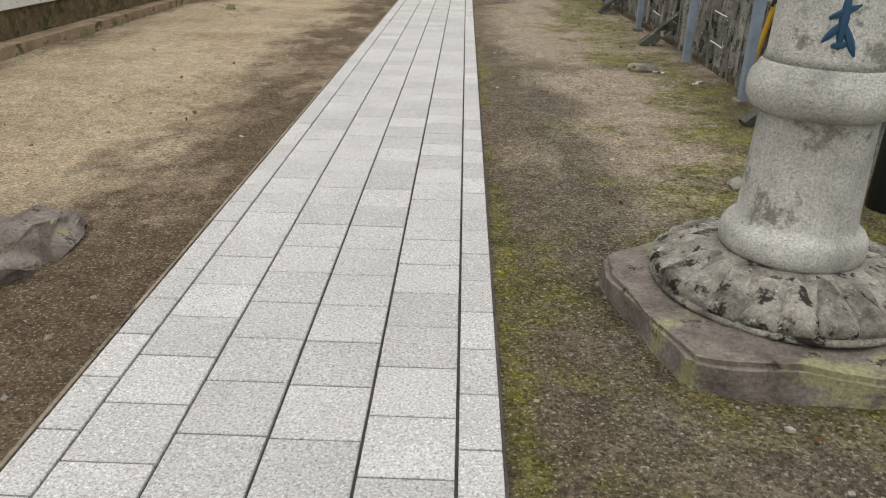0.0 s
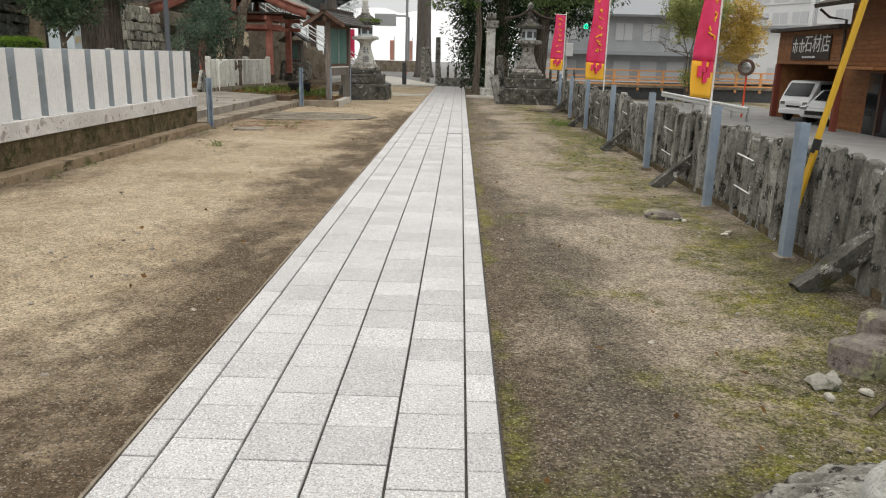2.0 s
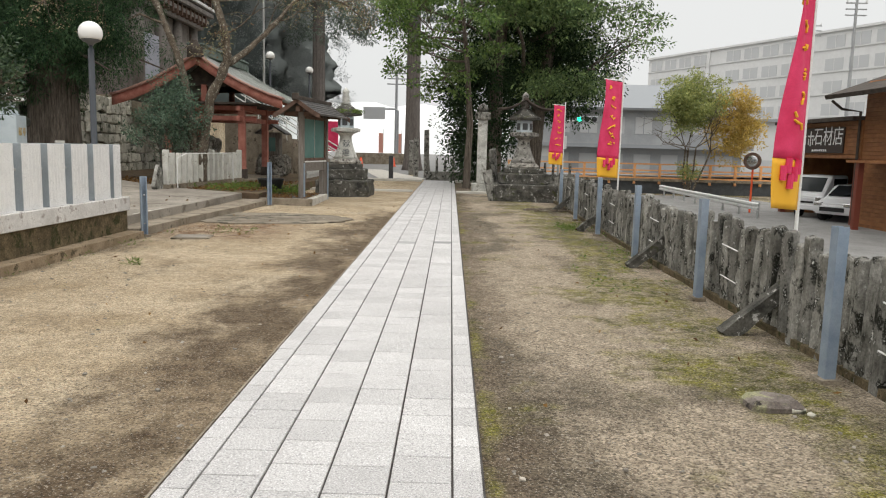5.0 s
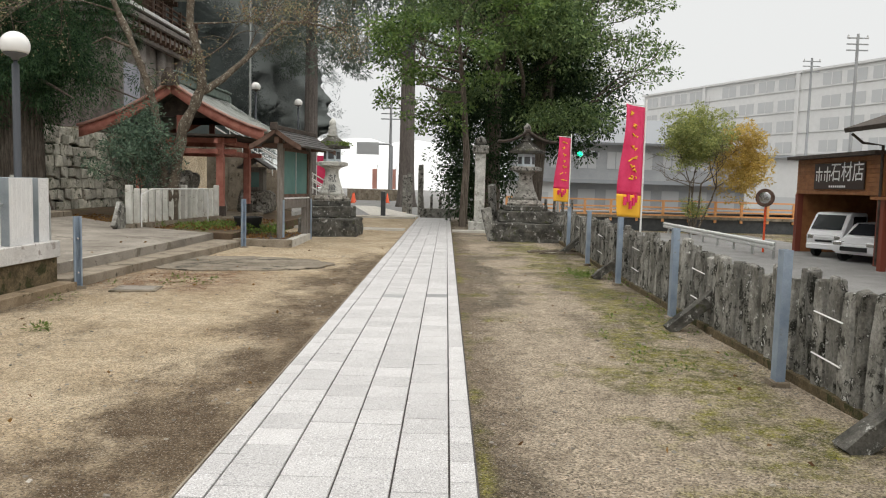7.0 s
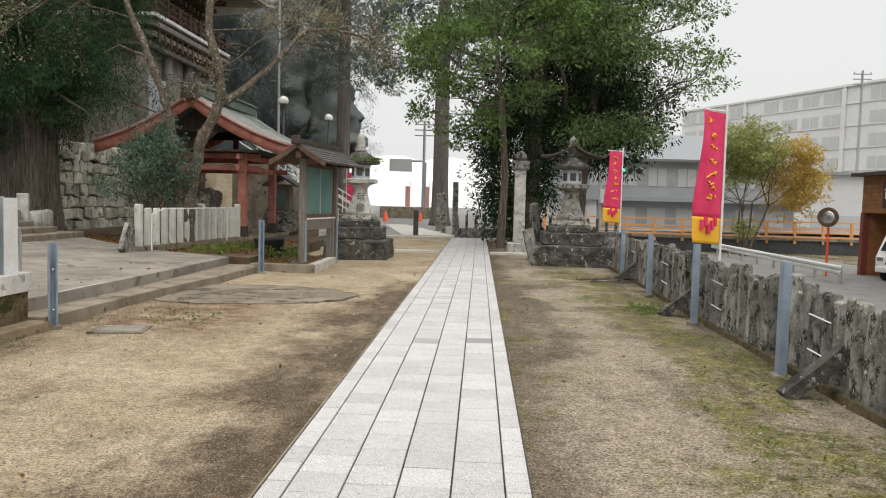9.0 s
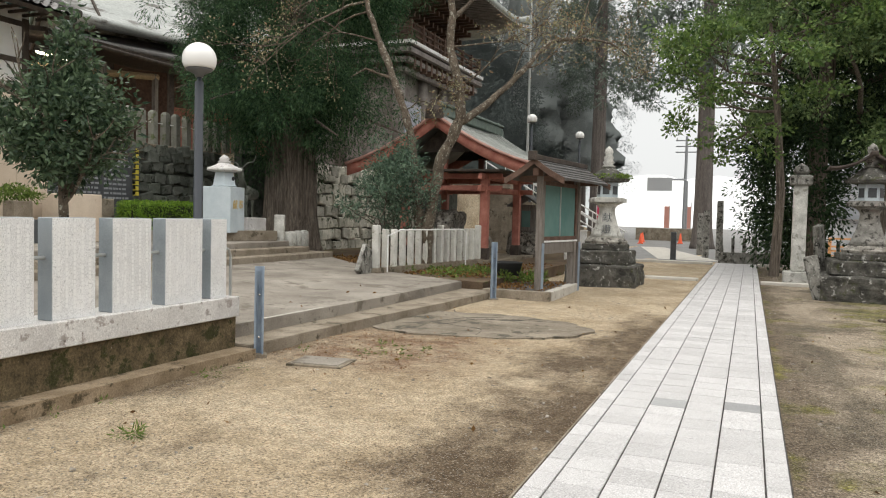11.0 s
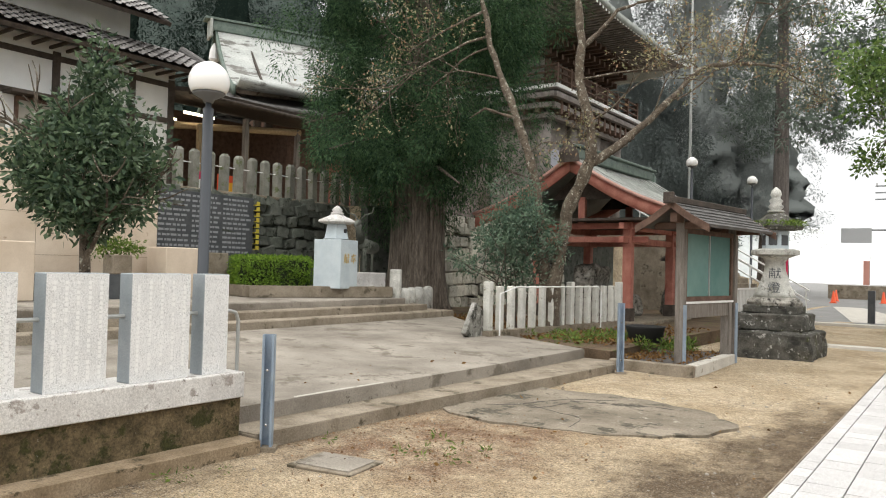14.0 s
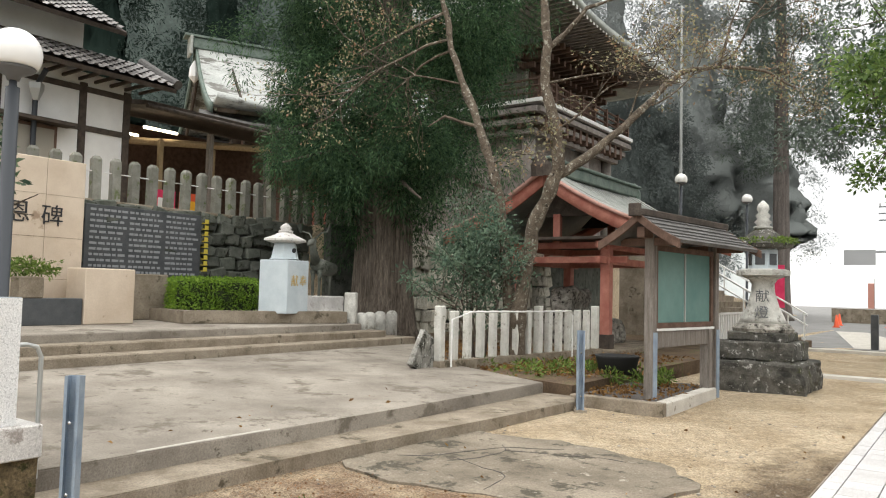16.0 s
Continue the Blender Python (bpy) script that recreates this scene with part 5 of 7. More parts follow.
tall_lantern((-3.35, 27.75, 0), "tall granite lantern with a mossy roof on a stepped plinth", 0.82, True, M_LANTERN, M_BLACK_STONE)
tr_ = tall_lantern((2.25, 27.75, 0), "tall dark granite lantern with a swept roof on a rubble plinth", 0.98, False, M_SOOTY, M_BLACK_STONE)
for s in (-1, 1):
    g = [[(s * (0.05 + 0.78 * u / 8), -0.30 + 0.60 * v / 4, 3.12 - 0.56 * (u / 8) + 0.30 * (u / 8) ** 2.2) for u in range(9)] for v in range(5)]
    part("swept_roof", thick(sheet(g), 0.06), M_DARK_WOOD, tr_, "dark swept wooden roof", True)
part("roof_ridge", bx(-0.07, 0.07, -0.34, 0.34, 3.07, 3.17, bevel=0.02), M_DARK_WOOD, tr_, "dark ridge")
for i, (x, y, h, a) in enumerate(((1.30, 26.9, 0.95, -14), (3.2, 27.0, 0.75, 9), (1.45, 28.6, 1.6, -10))):
    s = part("leaning_stone", rough_up(bx(-0.14, 0.14, -0.07, 0.07, -0.05, h, bevel=0.02), 0.02, 0.2, 2, i), M_LICHEN)
    s.matrix_world = pose(x, y, 0.0, 0, a, 30 * i)
    tagged(s, "dark upright slab stone beside the lantern plinth", "stone slab", "upright slabs")
brn = bmesh.new()
for i in range(14):
    a, x, y = random.uniform(-0.6, 0.9), 2.25 + random.uniform(-0.5, 0.5), 23.3 + random.uniform(-0.35, 0.35)
    tube(brn, [(x, y, 0.03), (x + 0.3 * math.cos(a), y + 0.3 * math.sin(a), 0.06), (x + 0.55 * math.cos(a), y + 0.55 * math.sin(a), 0.04)], [0.02, 0.016, 0.006], 5)
tagged(part("branch_heap", brn, M_BARK_PALE), "small heap of fallen branches on the ground", "branches")

# stone pillar at the yard's exit and low stake fence under the big tree
pil = thing("gate_pillar", (1.1, 31.6, 0), "slender stone gate pillar with a carved capital", "pillar")
part("base", bx(-0.35, 0.35, -0.35, 0.35, -0.05, 0.32, bevel=0.02), M_LANTERN, pil)
part("shaft", bx(-0.17, 0.17, -0.17, 0.17, 0.32, 2.62, bevel=0.02), M_LANTERN, pil)
part("capital", bx(-0.27, 0.27, -0.27, 0.27, 2.62, 2.9, bevel=0.04), M_LICHEN, pil)
part("finial", lathe([(0.12, 2.9), (0.2, 2.98), (0.16, 3.12), (0.02, 3.22)], 14), M_LICHEN, pil, "", True)
lf = thing("low_stone_fence", (-0.6, 40.2, 0), "low dark stone fence under the big tree", "fence", kind="structure")
part("kerb", bx(-0.6, 6.5, -0.2, 0.2, -0.05, 0.45), M_LICHEN, lf)
for i in range(18):
    shared("stake", STAKES[i % 6], lf, pose(-0.5 + 0.4 * i, 0, 0.35) @ Matrix.Diagonal((1, 1, 0.75, 1)))
for x, y, h in ((-1.9, 44.5, 2.1), (-1.3, 43.0, 2.5), (-2.3, 47, 2.0)):
    s = part("stone_marker", rough_up(bx(-0.12, 0.12, -0.10, 0.10, -0.05, h, bevel=0.02), 0.02, 0.3, 2, h), M_SOOTY)
    s.matrix_world = pose(x, y, 0, 0, 0, 12)
    tagged(s, "tall grey inscribed stone marker by the street", "stone marker", "stone markers")

# ---- shrine buildings up on the left ----
of = thing("shrine_office", (-20.5, 0, 2.75), "white plaster shrine office with dark timber and tiled roofs", "building")
part("wall", bx(-6, 0.0, 6, 25.75, 0, 4.7), M_PLASTER, of, "white plaster wall")
for yy in (25.62, 24.3, 22.05, 19.6, 17.2, 14.8):
    part("timber_post", bx(-0.02, 0.05, yy - 0.1, yy + 0.1, 0, 4.4), M_DARK_WOOD, of, "dark timber post")
for z in (0.55, 3.05, 4.15):
    part("timber_rail", bx(-0.02, 0.04, 6, 25.75, z, z + 0.16), M_DARK_WOOD, of, "dark timber rail")
part("skirting", bx(-0.02, 0.06, 6, 25.75, 0, 0.6), M_DARK_WOOD, of, "dark board skirting")
for y0, y1 in ((21.0, 23.6), (17.3, 19.5), (14.9, 17.1)):
    w = part("window", bx(0.0, 0.09, y0, y1, 1.1, 3.0), M_BROWN_WOOD, of, "sliding window in a brown frame")
    for a, b in ((y0 + 0.08, (y0 + y1) / 2 - 0.04), ((y0 + y1) / 2 + 0.04, y1 - 0.08)):
        part("pane", bx(0.09, 0.1, a, b, 1.2, 2.9), plain("dull_paper_pane", (0.33, 0.31, 0.27), 0.25) if "dull_paper_pane" not in bpy.data.materials else bpy.data.materials["dull_paper_pane"], w, "dull pane")
    part("window_hood", bx(0.0, 0.5, y0 - 0.3, y1 + 0.3, 3.02, 3.1), M_DARK_WOOD, of, "thin window hood")
dp = rod([(0.25, 22.9, 0.0), (0.25, 22.9, 3.9), (0.75, 22.9, 4.3)], 0.07)
part("downpipe", dp, M_LAMP_POLE, of, "grey rain pipe")
part("rain_head", lathe([(0.08, 3.55), (0.2, 3.85), (0.2, 4.0), (0.1, 4.0)], 4), M_PIPE, of, "rain head").matrix_basis = pose(0.3, 22.9, 0)


def tiled_slope(name, parent, x0, z0, x1, z1, ya, yb, label, pw=0.30, pl_=0.32):
    """A slope of single curved roof tiles, from the eave (x0, z0) up to (x1, z1)."""
    bm = bmesh.new()
    run = math.hypot(x1 - x0, z1 - z0)
    nrow, ncol = int(run / pl_), int((yb - ya) / pw)
    dx, dz = (x1 - x0) / nrow, (z1 - z0) / nrow
    nx, nz = -(z1 - z0) / run, (x1 - x0) / run
    if nz < 0:
        nx, nz = -nx, -nz
    for r in range(nrow):
        for c in range(ncol):
            y = ya + c * pw
            pts = []
            for e, lift in ((0, 0.06), (1.12, 0.015)):
                row = []
                for k, h in ((0, 0.05), (0.3, 0.0), (0.65, 0.0), (0.85, 0.06), (1.0, 0.05)):
                    hh = h + lift
                    row.append(bm.verts.new((x0 + dx * (r + e) + nx * hh, y + k * pw, z0 + dz * (r + e) + nz * hh)))
                pts.append(row)
            for k in range(4):
                bm.faces.new((pts[0][k], pts[0][k + 1], pts[1][k + 1], pts[1][k]))
    ob = part(name, bm, M_ROOF_TILE, parent, label)
    return tagged(ob, kind="stuff")


part("roof_deck", thick(sheet([[(1.15, 6, 4.55), (1.15, 26.5, 4.55)], [(-0.75, 6, 5.5), (-0.75, 26.5, 5.5)]]), 0.12), M_DARK_WOOD, of, "dark eave boards")
tiled_slope("roof_tile", of, 1.15, 4.57, -0.75, 5.52, 6, 26.5, "brown-grey roof tiles")
part("verge_tiles", rod([(1.2, 26.5, 4.68), (0.3, 26.5, 5.1), (-0.75, 26.5, 5.66)], 0.14), M_SHINGLE, of, "grey verge ridge")
part("upper_wall", bx(-6, -0.7, 6, 24.6, 4.7, 6.4), M_PLASTER, of, "upper plaster wall")
part("timber_rail", bx(-0.7, -0.64, 6, 24.6, 5.42, 5.56), M_DARK_WOOD, of)
part("roof_deck", thick(sheet([[(0.4, 6, 6.05), (0.4, 25.3, 6.05)], [(-4.5, 6, 8.8), (-4.5, 25.3, 8.8)]]), 0.12), M_DARK_WOOD, of, "dark eave boards")
tiled_slope("roof_tile", of, 0.4, 6.07, -4.5, 8.82, 6, 25.3, "brown-grey roof tiles")
raf = bmesh.new()
for k in range(44):
    box(raf, 0.0, 1.1, 6.2 + k * 0.46, 6.27 + k * 0.46, 4.44, 4.52, m=None)
tagged(part("rafter", raf, M_DARK_WOOD, of, "dark rafter ends"), kind="stuff")

cor = thing("corridor_roof", (-21.0, 26.0, 2.8), "open wooden corridor with new pale beams and strip lights", "corridor")
part("roof", thick(sheet([[(0.9, 0.0, 4.05), (0.9, 9.0, 4.05)], [(-4.5, 0.0, 4.9), (-4.5, 9.0, 4.9)]]), 0.14), M_DARK_WOOD, cor, "dark board roof")
part("gutter", rod([(0.95, 0, 4.02), (0.95, 9, 4.02)], 0.07), M_DARK_WOOD, cor)
for yy in (2.6, 5.0, 7.6):
    part("post", bx(0.3, 0.46, yy, yy + 0.16, 0, 3.7), M_OLD_WOOD, cor, "timber post")
for yy in (1.4, 3.4):
    part("new_post", bx(-0.6, -0.46, yy, yy + 0.14, 0, 3.4), M_PALE_WOOD, cor, "pale new post")
part("new_beam", rod([(-1.1, 0.6, 3.3), (0.4, 5.2, 3.62)], 0.12, 8), M_PALE_WOOD, cor, "pale new beam")
part("back_wall", bx(-4.6, -4.4, 0, 9, 0, 4.6), M_BROWN_WOOD, cor, "brown board wall")
part("floor", bx(-4.5, 0.4, 0, 9, -0.05, 0.35), M_BROWN_WOOD, cor)
for x, y, z, l_ in ((-0.6, 0.9, 3.72, 1.2), (-2.2, 1.0, 3.75, 0.7)):
    part("strip_light", rod([(x, y, z), (x, y + l_, z)], 0.05, 8), M_TUBE, cor, "lit fluorescent tube")
for i, (y, col) in enumerate(((1.1, M_PINK), (2.0, M_CONE))):
    part("banner", bx(-0.2, -0.17, y, y + 0.75, 0.4, 1.75), col, cor, "red printed banner")
    part("banner_print", bx(-0.168, -0.165, y + 0.12, y + 0.63, 0.9, 1.5), M_PLASTER if i == 0 else M_FLAG_YELLOW, cor, "pale print")

hall = thing("main_hall", (-34.2, 38.2, 3.3), "old dark shrine hall with a pale swept metal roof", "building", rz=-26)
part("body", bx(-4.2, 4.2, 1.6, 16, 0, 6.2), M_BROWN_WOOD, hall, "brown timber body")
for x in (-4.2, -2.1, 0, 2.1, 4.2):
    part("column", bx(x - 0.18, x + 0.18, 1.3, 1.65, 0, 6.0), M_DARK_WOOD, hall, "dark column")
for y in (4.5, 7, 9.5, 12):
    part("lattice", bx(4.2, 4.28, y, y + 1.6, 1.2, 3.6), M_RED, hall, "red-brown lattice")
for s in (-1, 1):
    g = [[(s * (0.2 + 5.7 * u / 14), -0.4 + 18 * v / 10, 11.0 - 4.2 * (1 - (1 - u / 14) ** 1.75) + 0.5 * (max(0, u - 9) / 5) ** 2 * (abs(v - 5) / 5) ** 2) for u in range(15)] for v in range(11)]
    part("roof_slope", thick(sheet(g), 0.28), M_HALL_ROOF, hall, "pale swept metal roof", True)
    for k, (dz, mt) in enumerate(((0.0, M_VERDIGRIS), (0.55, M_DARK_WOOD))):
        g = [[(s * (0.15 + 5.7 * u / 14), -0.55 + k * 0.25, 11.0 - 4.2 * (1 - (1 - u / 14) ** 1.75) + 0.05 - dz - d) for u in range(13)] for d in (0, 0.5)]
        part("bargeboard", thick(sheet(g), 0.14), mt, hall, "dark curved bargeboard", True)
    g = [[(s * (3.6 + 3.3 * u / 8), -0.8 + 18.4 * v / 12, 6.9 - 1.25 * (u / 8) ** 0.8 + 0.35 * (u / 8) ** 2 * (abs(v - 6) / 6) ** 3) for u in range(9)] for v in range(13)]
    part("lower_roof", thick(sheet(g), 0.24), M_SHINGLE, hall, "dark swept lower roof", True)
    for y in (0.5, 4.0, 7.5, 11.0, 14.5):
        part("lower_column", bx(s * 5.6 - 0.13, s * 5.6 + 0.13, y - 0.13, y + 0.13, 0, 5.9), M_DARK_WOOD, hall, "dark veranda column")
part("gable_wall", thick(sheet([[(-4.2, 1.2, 7.2), (4.2, 1.2, 7.2)], [(-0.3, 1.2, 10.6), (0.3, 1.2, 10.6)]]), 0.1), M_DARK_WOOD, hall, "dark gable")
part("gable_pendant", lathe([(0.05, 9.0), (0.3, 9.3), (0.25, 9.8), (0.05, 10.2)], 8), M_PLASTER, hall, "carved pale pendant").matrix_basis = pose(0, -0.5, 0.1)
part("ridge", bx(-0.35, 0.35, -0.7, 17.8, 10.9, 11.5, bevel=0.05), M_VERDIGRIS, hall, "green ridge")
part("ridge_cap", bx(-0.45, 0.45, -1.1, 18, 11.5, 11.62), M_VERDIGRIS, hall)
part("ridge_end", bx(-0.5, 0.5, -0.85, -0.7, 10.5, 11.55, bevel=0.05), M_COPPER, hall, "ridge end plate")

gate = thing("shrine_gate", (-17.0, 42.0, 3.3), "two-storey dark timber shrine gate with bracketed eaves", "gate building")
for x in (-2.8, 0, 2.8):
    for y in (-3.6, -1.2, 1.2, 3.6):
        part("column", lathe([(0.26, 0), (0.26, 4.9)], 16), M_GATE_WOOD, gate, "round dark column", True).matrix_basis = pose(x, y, 0)
part("plinth", bx(-3.8, 3.8, -4.6, 4.6, -0.2, 0.25), M_KERB, gate, "stone plinth")
part("lower_wall", bx(-2.7, 2.7, -3.5, 3.5, 0.25, 4.4), M_GATE_WOOD, gate, "dark boarded wall")
part("white_panel", bx(2.82, 2.9, -3.4, -1.4, 1.0, 3.2), material("blue_grey_plaster", (0.33, 0.34, 0.40), (0.45, 0.46, 0.52), 1.0, 0.9, 0.1), gate, "blue-grey plaster panel")
for z, o in ((4.3, 0.35), (4.65, 0.6), (5.0, 0.8)):
    for s in (-1, 1):
        part("bracket_beam", bx(s * (2.8 + o) - 0.12, s * (2.8 + o) + 0.12, -3.6 - o, 3.6 + o, z, z + 0.2), M_GATE_WOOD, gate)
        part("bracket_beam", bx(-2.8 - o, 2.8 + o, s * (3.6 + o) - 0.12, s * (3.6 + o) + 0.12, z, z + 0.2), M_GATE_WOOD, gate)
bb = bmesh.new()
for k in range(13):
    for s in (-1, 1):
        box(bb, s * 2.8, s * 3.55, -3.6 + k * 0.6 - 0.09, -3.6 + k * 0.6 + 0.09, 4.45, 5.1)
for k in range(10):
    for s in (-1, 1):
        box(bb, -2.8 + k * 0.62 - 0.09, -2.8 + k * 0.62 + 0.09, s * 3.6, s * 4.3, 4.45, 5.1)
tagged(part("bracket", bb, M_BROWN_WOOD, gate, "rows of carved brackets"), kind="stuff")
part("balcony", bx(-3.7, 3.7, -4.4, 4.4, 5.3, 5.47), M_OLD_WOOD, gate, "balcony floor")
part("balcony_edge", bx(3.7, 3.76, -4.46, 4.46, 5.36, 5.5), M_PLASTER, gate, "white-painted balcony edge")
part("balcony_edge", bx(-3.7, 3.7, -4.46, -4.4, 5.36, 5.5), M_PLASTER, gate, "white-painted balcony edge")
for z in (5.75, 6.0, 6.25):
    for a in (((3.6, -4.3, z), (3.6, 4.3, z)), ((-3.6, -4.3, z), (3.6, -4.3, z)), ((-3.6, 4.3, z), (3.6, 4.3, z))):
        part("balcony_rail", rod(a, 0.05, 6), M_BROWN_WOOD, gate)
for k in range(8):
    part("balcony_post", bx(3.53, 3.67, -4.3 + k * 1.2, -4.18 + k * 1.2, 5.46, 6.35), M_BROWN_WOOD, gate)
part("upper_wall", bx(-2.4, 2.4, -3.2, 3.2, 5.4, 7.9), M_GATE_WOOD, gate, "dark upper wall")
for k in range(4):
    part("upper_panel", bx(2.4, 2.46, -3.0 + k * 1.55, -1.7 + k * 1.55, 5.7, 7.0), M_BROWN_WOOD, gate, "brown panel")
b3 = bmesh.new()
for zz, o in ((7.0, 0.5), (7.35, 1.0), (7.7, 1.5)):
    for k in range(14):
        for s in (-1, 1):
            box(b3, s * 2.3, s * (2.4 + o), -3.4 + k * 0.52 - 0.08, -3.4 + k * 0.52 + 0.08, zz, zz + 0.22)
    for k in range(10):
        for s in (-1, 1):
            box(b3, -2.4 + k * 0.53 - 0.08, -2.4 + k * 0.53 + 0.08, s * 3.1, s * (3.2 + o), zz, zz + 0.22)
tagged(part("bracket", b3, M_BROWN_WOOD, gate, "stepped eave brackets"), kind="stuff")

gr = []
for i in range(17):
    u = i / 16
    gr.append([((0.2 + 5.4 * u) * math.cos(a) / max(abs(math.cos(a)), abs(math.sin(a))), (3.4 + 3.5 * u) * math.sin(a) / max(abs(math.cos(a)), abs(math.sin(a))), 11.9 - 3.6 * (1 - (1 - u) ** 1.6) + 0.9 * u ** 3 * (min(abs(math.cos(a)), abs(math.sin(a))) / max(abs(math.cos(a)), abs(math.sin(a)))) ** 4) for a in (2 * math.pi * k / 64 for k in range(65))])
part("roof", thick(sheet(gr), 0.25), M_COPPER, gate, "grey swept hipped roof", True)
rf = bmesh.new()
wt = bmesh.new()
for k in range(48):
    y = -6.6 + 13.2 * k / 47
    lift = 0.9 * (abs(y) / 6.9) ** 4
    for s in (-1, 1):
        box(rf, s * 3.0, s * 5.5, y - 0.05, y + 0.05, 8.02 + lift * 0.6, 8.14 + lift * 0.6)
        box(wt, s * 5.5, s * 5.53, y - 0.055, y + 0.055, 8.01 + lift * 0.6, 8.15 + lift * 0.6)
for k in range(38):
    x = -5.3 + 10.6 * k / 37
    lift = 0.9 * (abs(x) / 5.6) ** 4
    box(rf, x - 0.05, x + 0.05, -6.8, -4.0, 8.02 + lift * 0.6, 8.14 + lift * 0.6)
    box(wt, x - 0.055, x + 0.055, -6.83, -6.8, 8.01 + lift * 0.6, 8.15 + lift * 0.6)
tagged(part("rafter", rf, M_GATE_WOOD, gate, "dark eave rafters"), kind="stuff")
tagged(part("rafter_end", wt, M_PLASTER, gate, "white-painted rafter ends"), kind="stuff")
part("ridge", bx(-0.35, 0.35, -3.8, 3.8, 11.8, 12.4, bevel=0.05), M_VERDIGRIS, gate, "green ridge")
mast = part("flag_mast", rod([(-9.2, 41, 0.2), (-9.2, 41, 12.5)], [0.07, 0.04], 8), M_PIPE)
tagged(mast, "tall thin grey mast beside the gate", "mast")

# stairs up to the gate, with pipe rails
st = thing("stone_stairs", (-4.9, 38.6, 0.2), "grey stone stairs with white pipe rails up to the gate", "stairs", kind="structure")
for k in range(17):
    part("step", bx(-0.32 - 0.30 * k, 0.0 - 0.30 * k, -1.3, 1.3, -0.25, 0.18 * (k + 1)), M_KERB, st)
part("landing", bx(-9.7, -5.42, -1.3, 1.3, 2.4, 3.1), M_KERB, st)
for yy in (-1.25, 1.25):
    for dz in (0.55, 0.9):
        part("pipe_rail", rod([(0.2, yy, dz), (-5.1, yy, 3.1 + dz)], 0.03, 8), M_WHITE_PAINT, st, "white pipe rail")
    for k in range(5):
        part("rail_post", rod([(0.1 - 1.25 * k, yy, 0.05 + 0.74 * k), (0.1 - 1.25 * k, yy, 0.95 + 0.74 * k)], 0.025, 8), M_WHITE_PAINT, st)
wl = thing("white_fence", (-5.6, 33.5, 0.2), "white low metal fence behind the notice board", "fence", kind="structure")
part("rail", bx(0, 0.05, -0.5, 3.0, 0.95, 1.0), M_WHITE_PAINT, wl)
part("rail", bx(0, 0.05, -0.5, 3.0, 0.2, 0.25), M_WHITE_PAINT, wl)
for k in range(22):
    part("bar", bx(0.01, 0.04, -0.5 + k * 0.16, -0.44 + k * 0.16, 0.0, 1.0), M_WHITE_PAINT, wl)

# ---- trees ----


def limb(bm, p, d, length, r, depth, ends, bend=0.35, split=3, shrink=0.66, up=0.05):
    """A branch that wanders, tapers and forks; collects its ends."""
    pts, rr = [Vector(p)], [r]
    d = Vector(d).normalized()
    n_ = 4
    for i in range(n_):
        d = (d + Vector((random.gauss(0, bend), random.gauss(0, bend), random.gauss(0, bend) + up)) * 0.5).normalized()
        pts.append(pts[-1] + d * length / n_)
        rr.append(r * (1 - 0.45 * (i + 1) / n_))
    tube(bm, pts, rr, 7 if depth > 1 else 5)
    if depth == 0:
        ends.extend([tuple(pts[-1]), tuple(pts[-2])])
        return
    for _ in range(split):
        dd = (d + Vector((random.gauss(0, 0.6), random.gauss(0, 0.6), random.gauss(0.05, 0.4)))).normalized()
        limb(bm, pts[random.choice((-1, -1, -2))], dd, length * random.uniform(0.55, 0.8), rr[-1] * shrink + 0.004, depth - 1, ends, bend, split, shrink, up)


def conifer_trunk(h, r, seed=0.0):
    def wob(a, z):
        return 1 + 0.10 * math.sin(a * 5 + seed) * max(0.15, 1 - z / (0.25 * h)) + 0.035 * math.sin(a * 11 + z) + 0.05 * abs(math.sin(a * 8.5 + 0.3 * z)) ** 0.5
    return lathe([(r * 1.45, -0.1), (r * 1.2, 0.35), (r * 1.02, 1.2), (r * 0.95, 3), (r * 0.8, h * 0.4), (r * 0.45, h * 0.75), (r * 0.1, h)], 96, wob)


# the great cedar beside the steps
ced = thing("cedar_tree", (-13.0, 28.6, 0.27), "great old cedar with a furrowed trunk and dark drooping foliage", "tree")
part("trunk", conifer_trunk(20, 0.72), M_BARK, ced, "furrowed grey-brown bark", True)
for k in range(34):
    lb = bmesh.new()
    z, a = 3.2 + 14 * random.random(), random.uniform(0, 6.28)
    ln_ = 3.6 * (1.15 - z / 24)
    tube(lb, [(0, 0, z), (ln_ * 0.5 * math.cos(a), ln_ * 0.5 * math.sin(a), z + 0.1), (ln_ * math.cos(a), ln_ * math.sin(a), z - 0.5)], [0.11, 0.06, 0.02], 6)
    part("limb", lb, M_BARK, ced)
cc = np.concatenate([crown_centres(900, (0, 0, 8.0), (3.7, 3.7, 5.6), 0.6, 0.5, 1.0), crown_centres(260, (0, 0, 14), (3.0, 3.0, 5.0), 0.5, 0.4, 2.0), crown_centres(120, (0.6, -1.2, 4.6), (2.8, 2.4, 1.4), 0.4, 0.5, 3.0)])
cc = cc[cc[:, 2] > 2.2]
foliage("crown", ced, M_CEDAR, cc, 250, 0.46, 0.12, 0.024, 0.7, 1.15, "dark green drooping needle sprays")

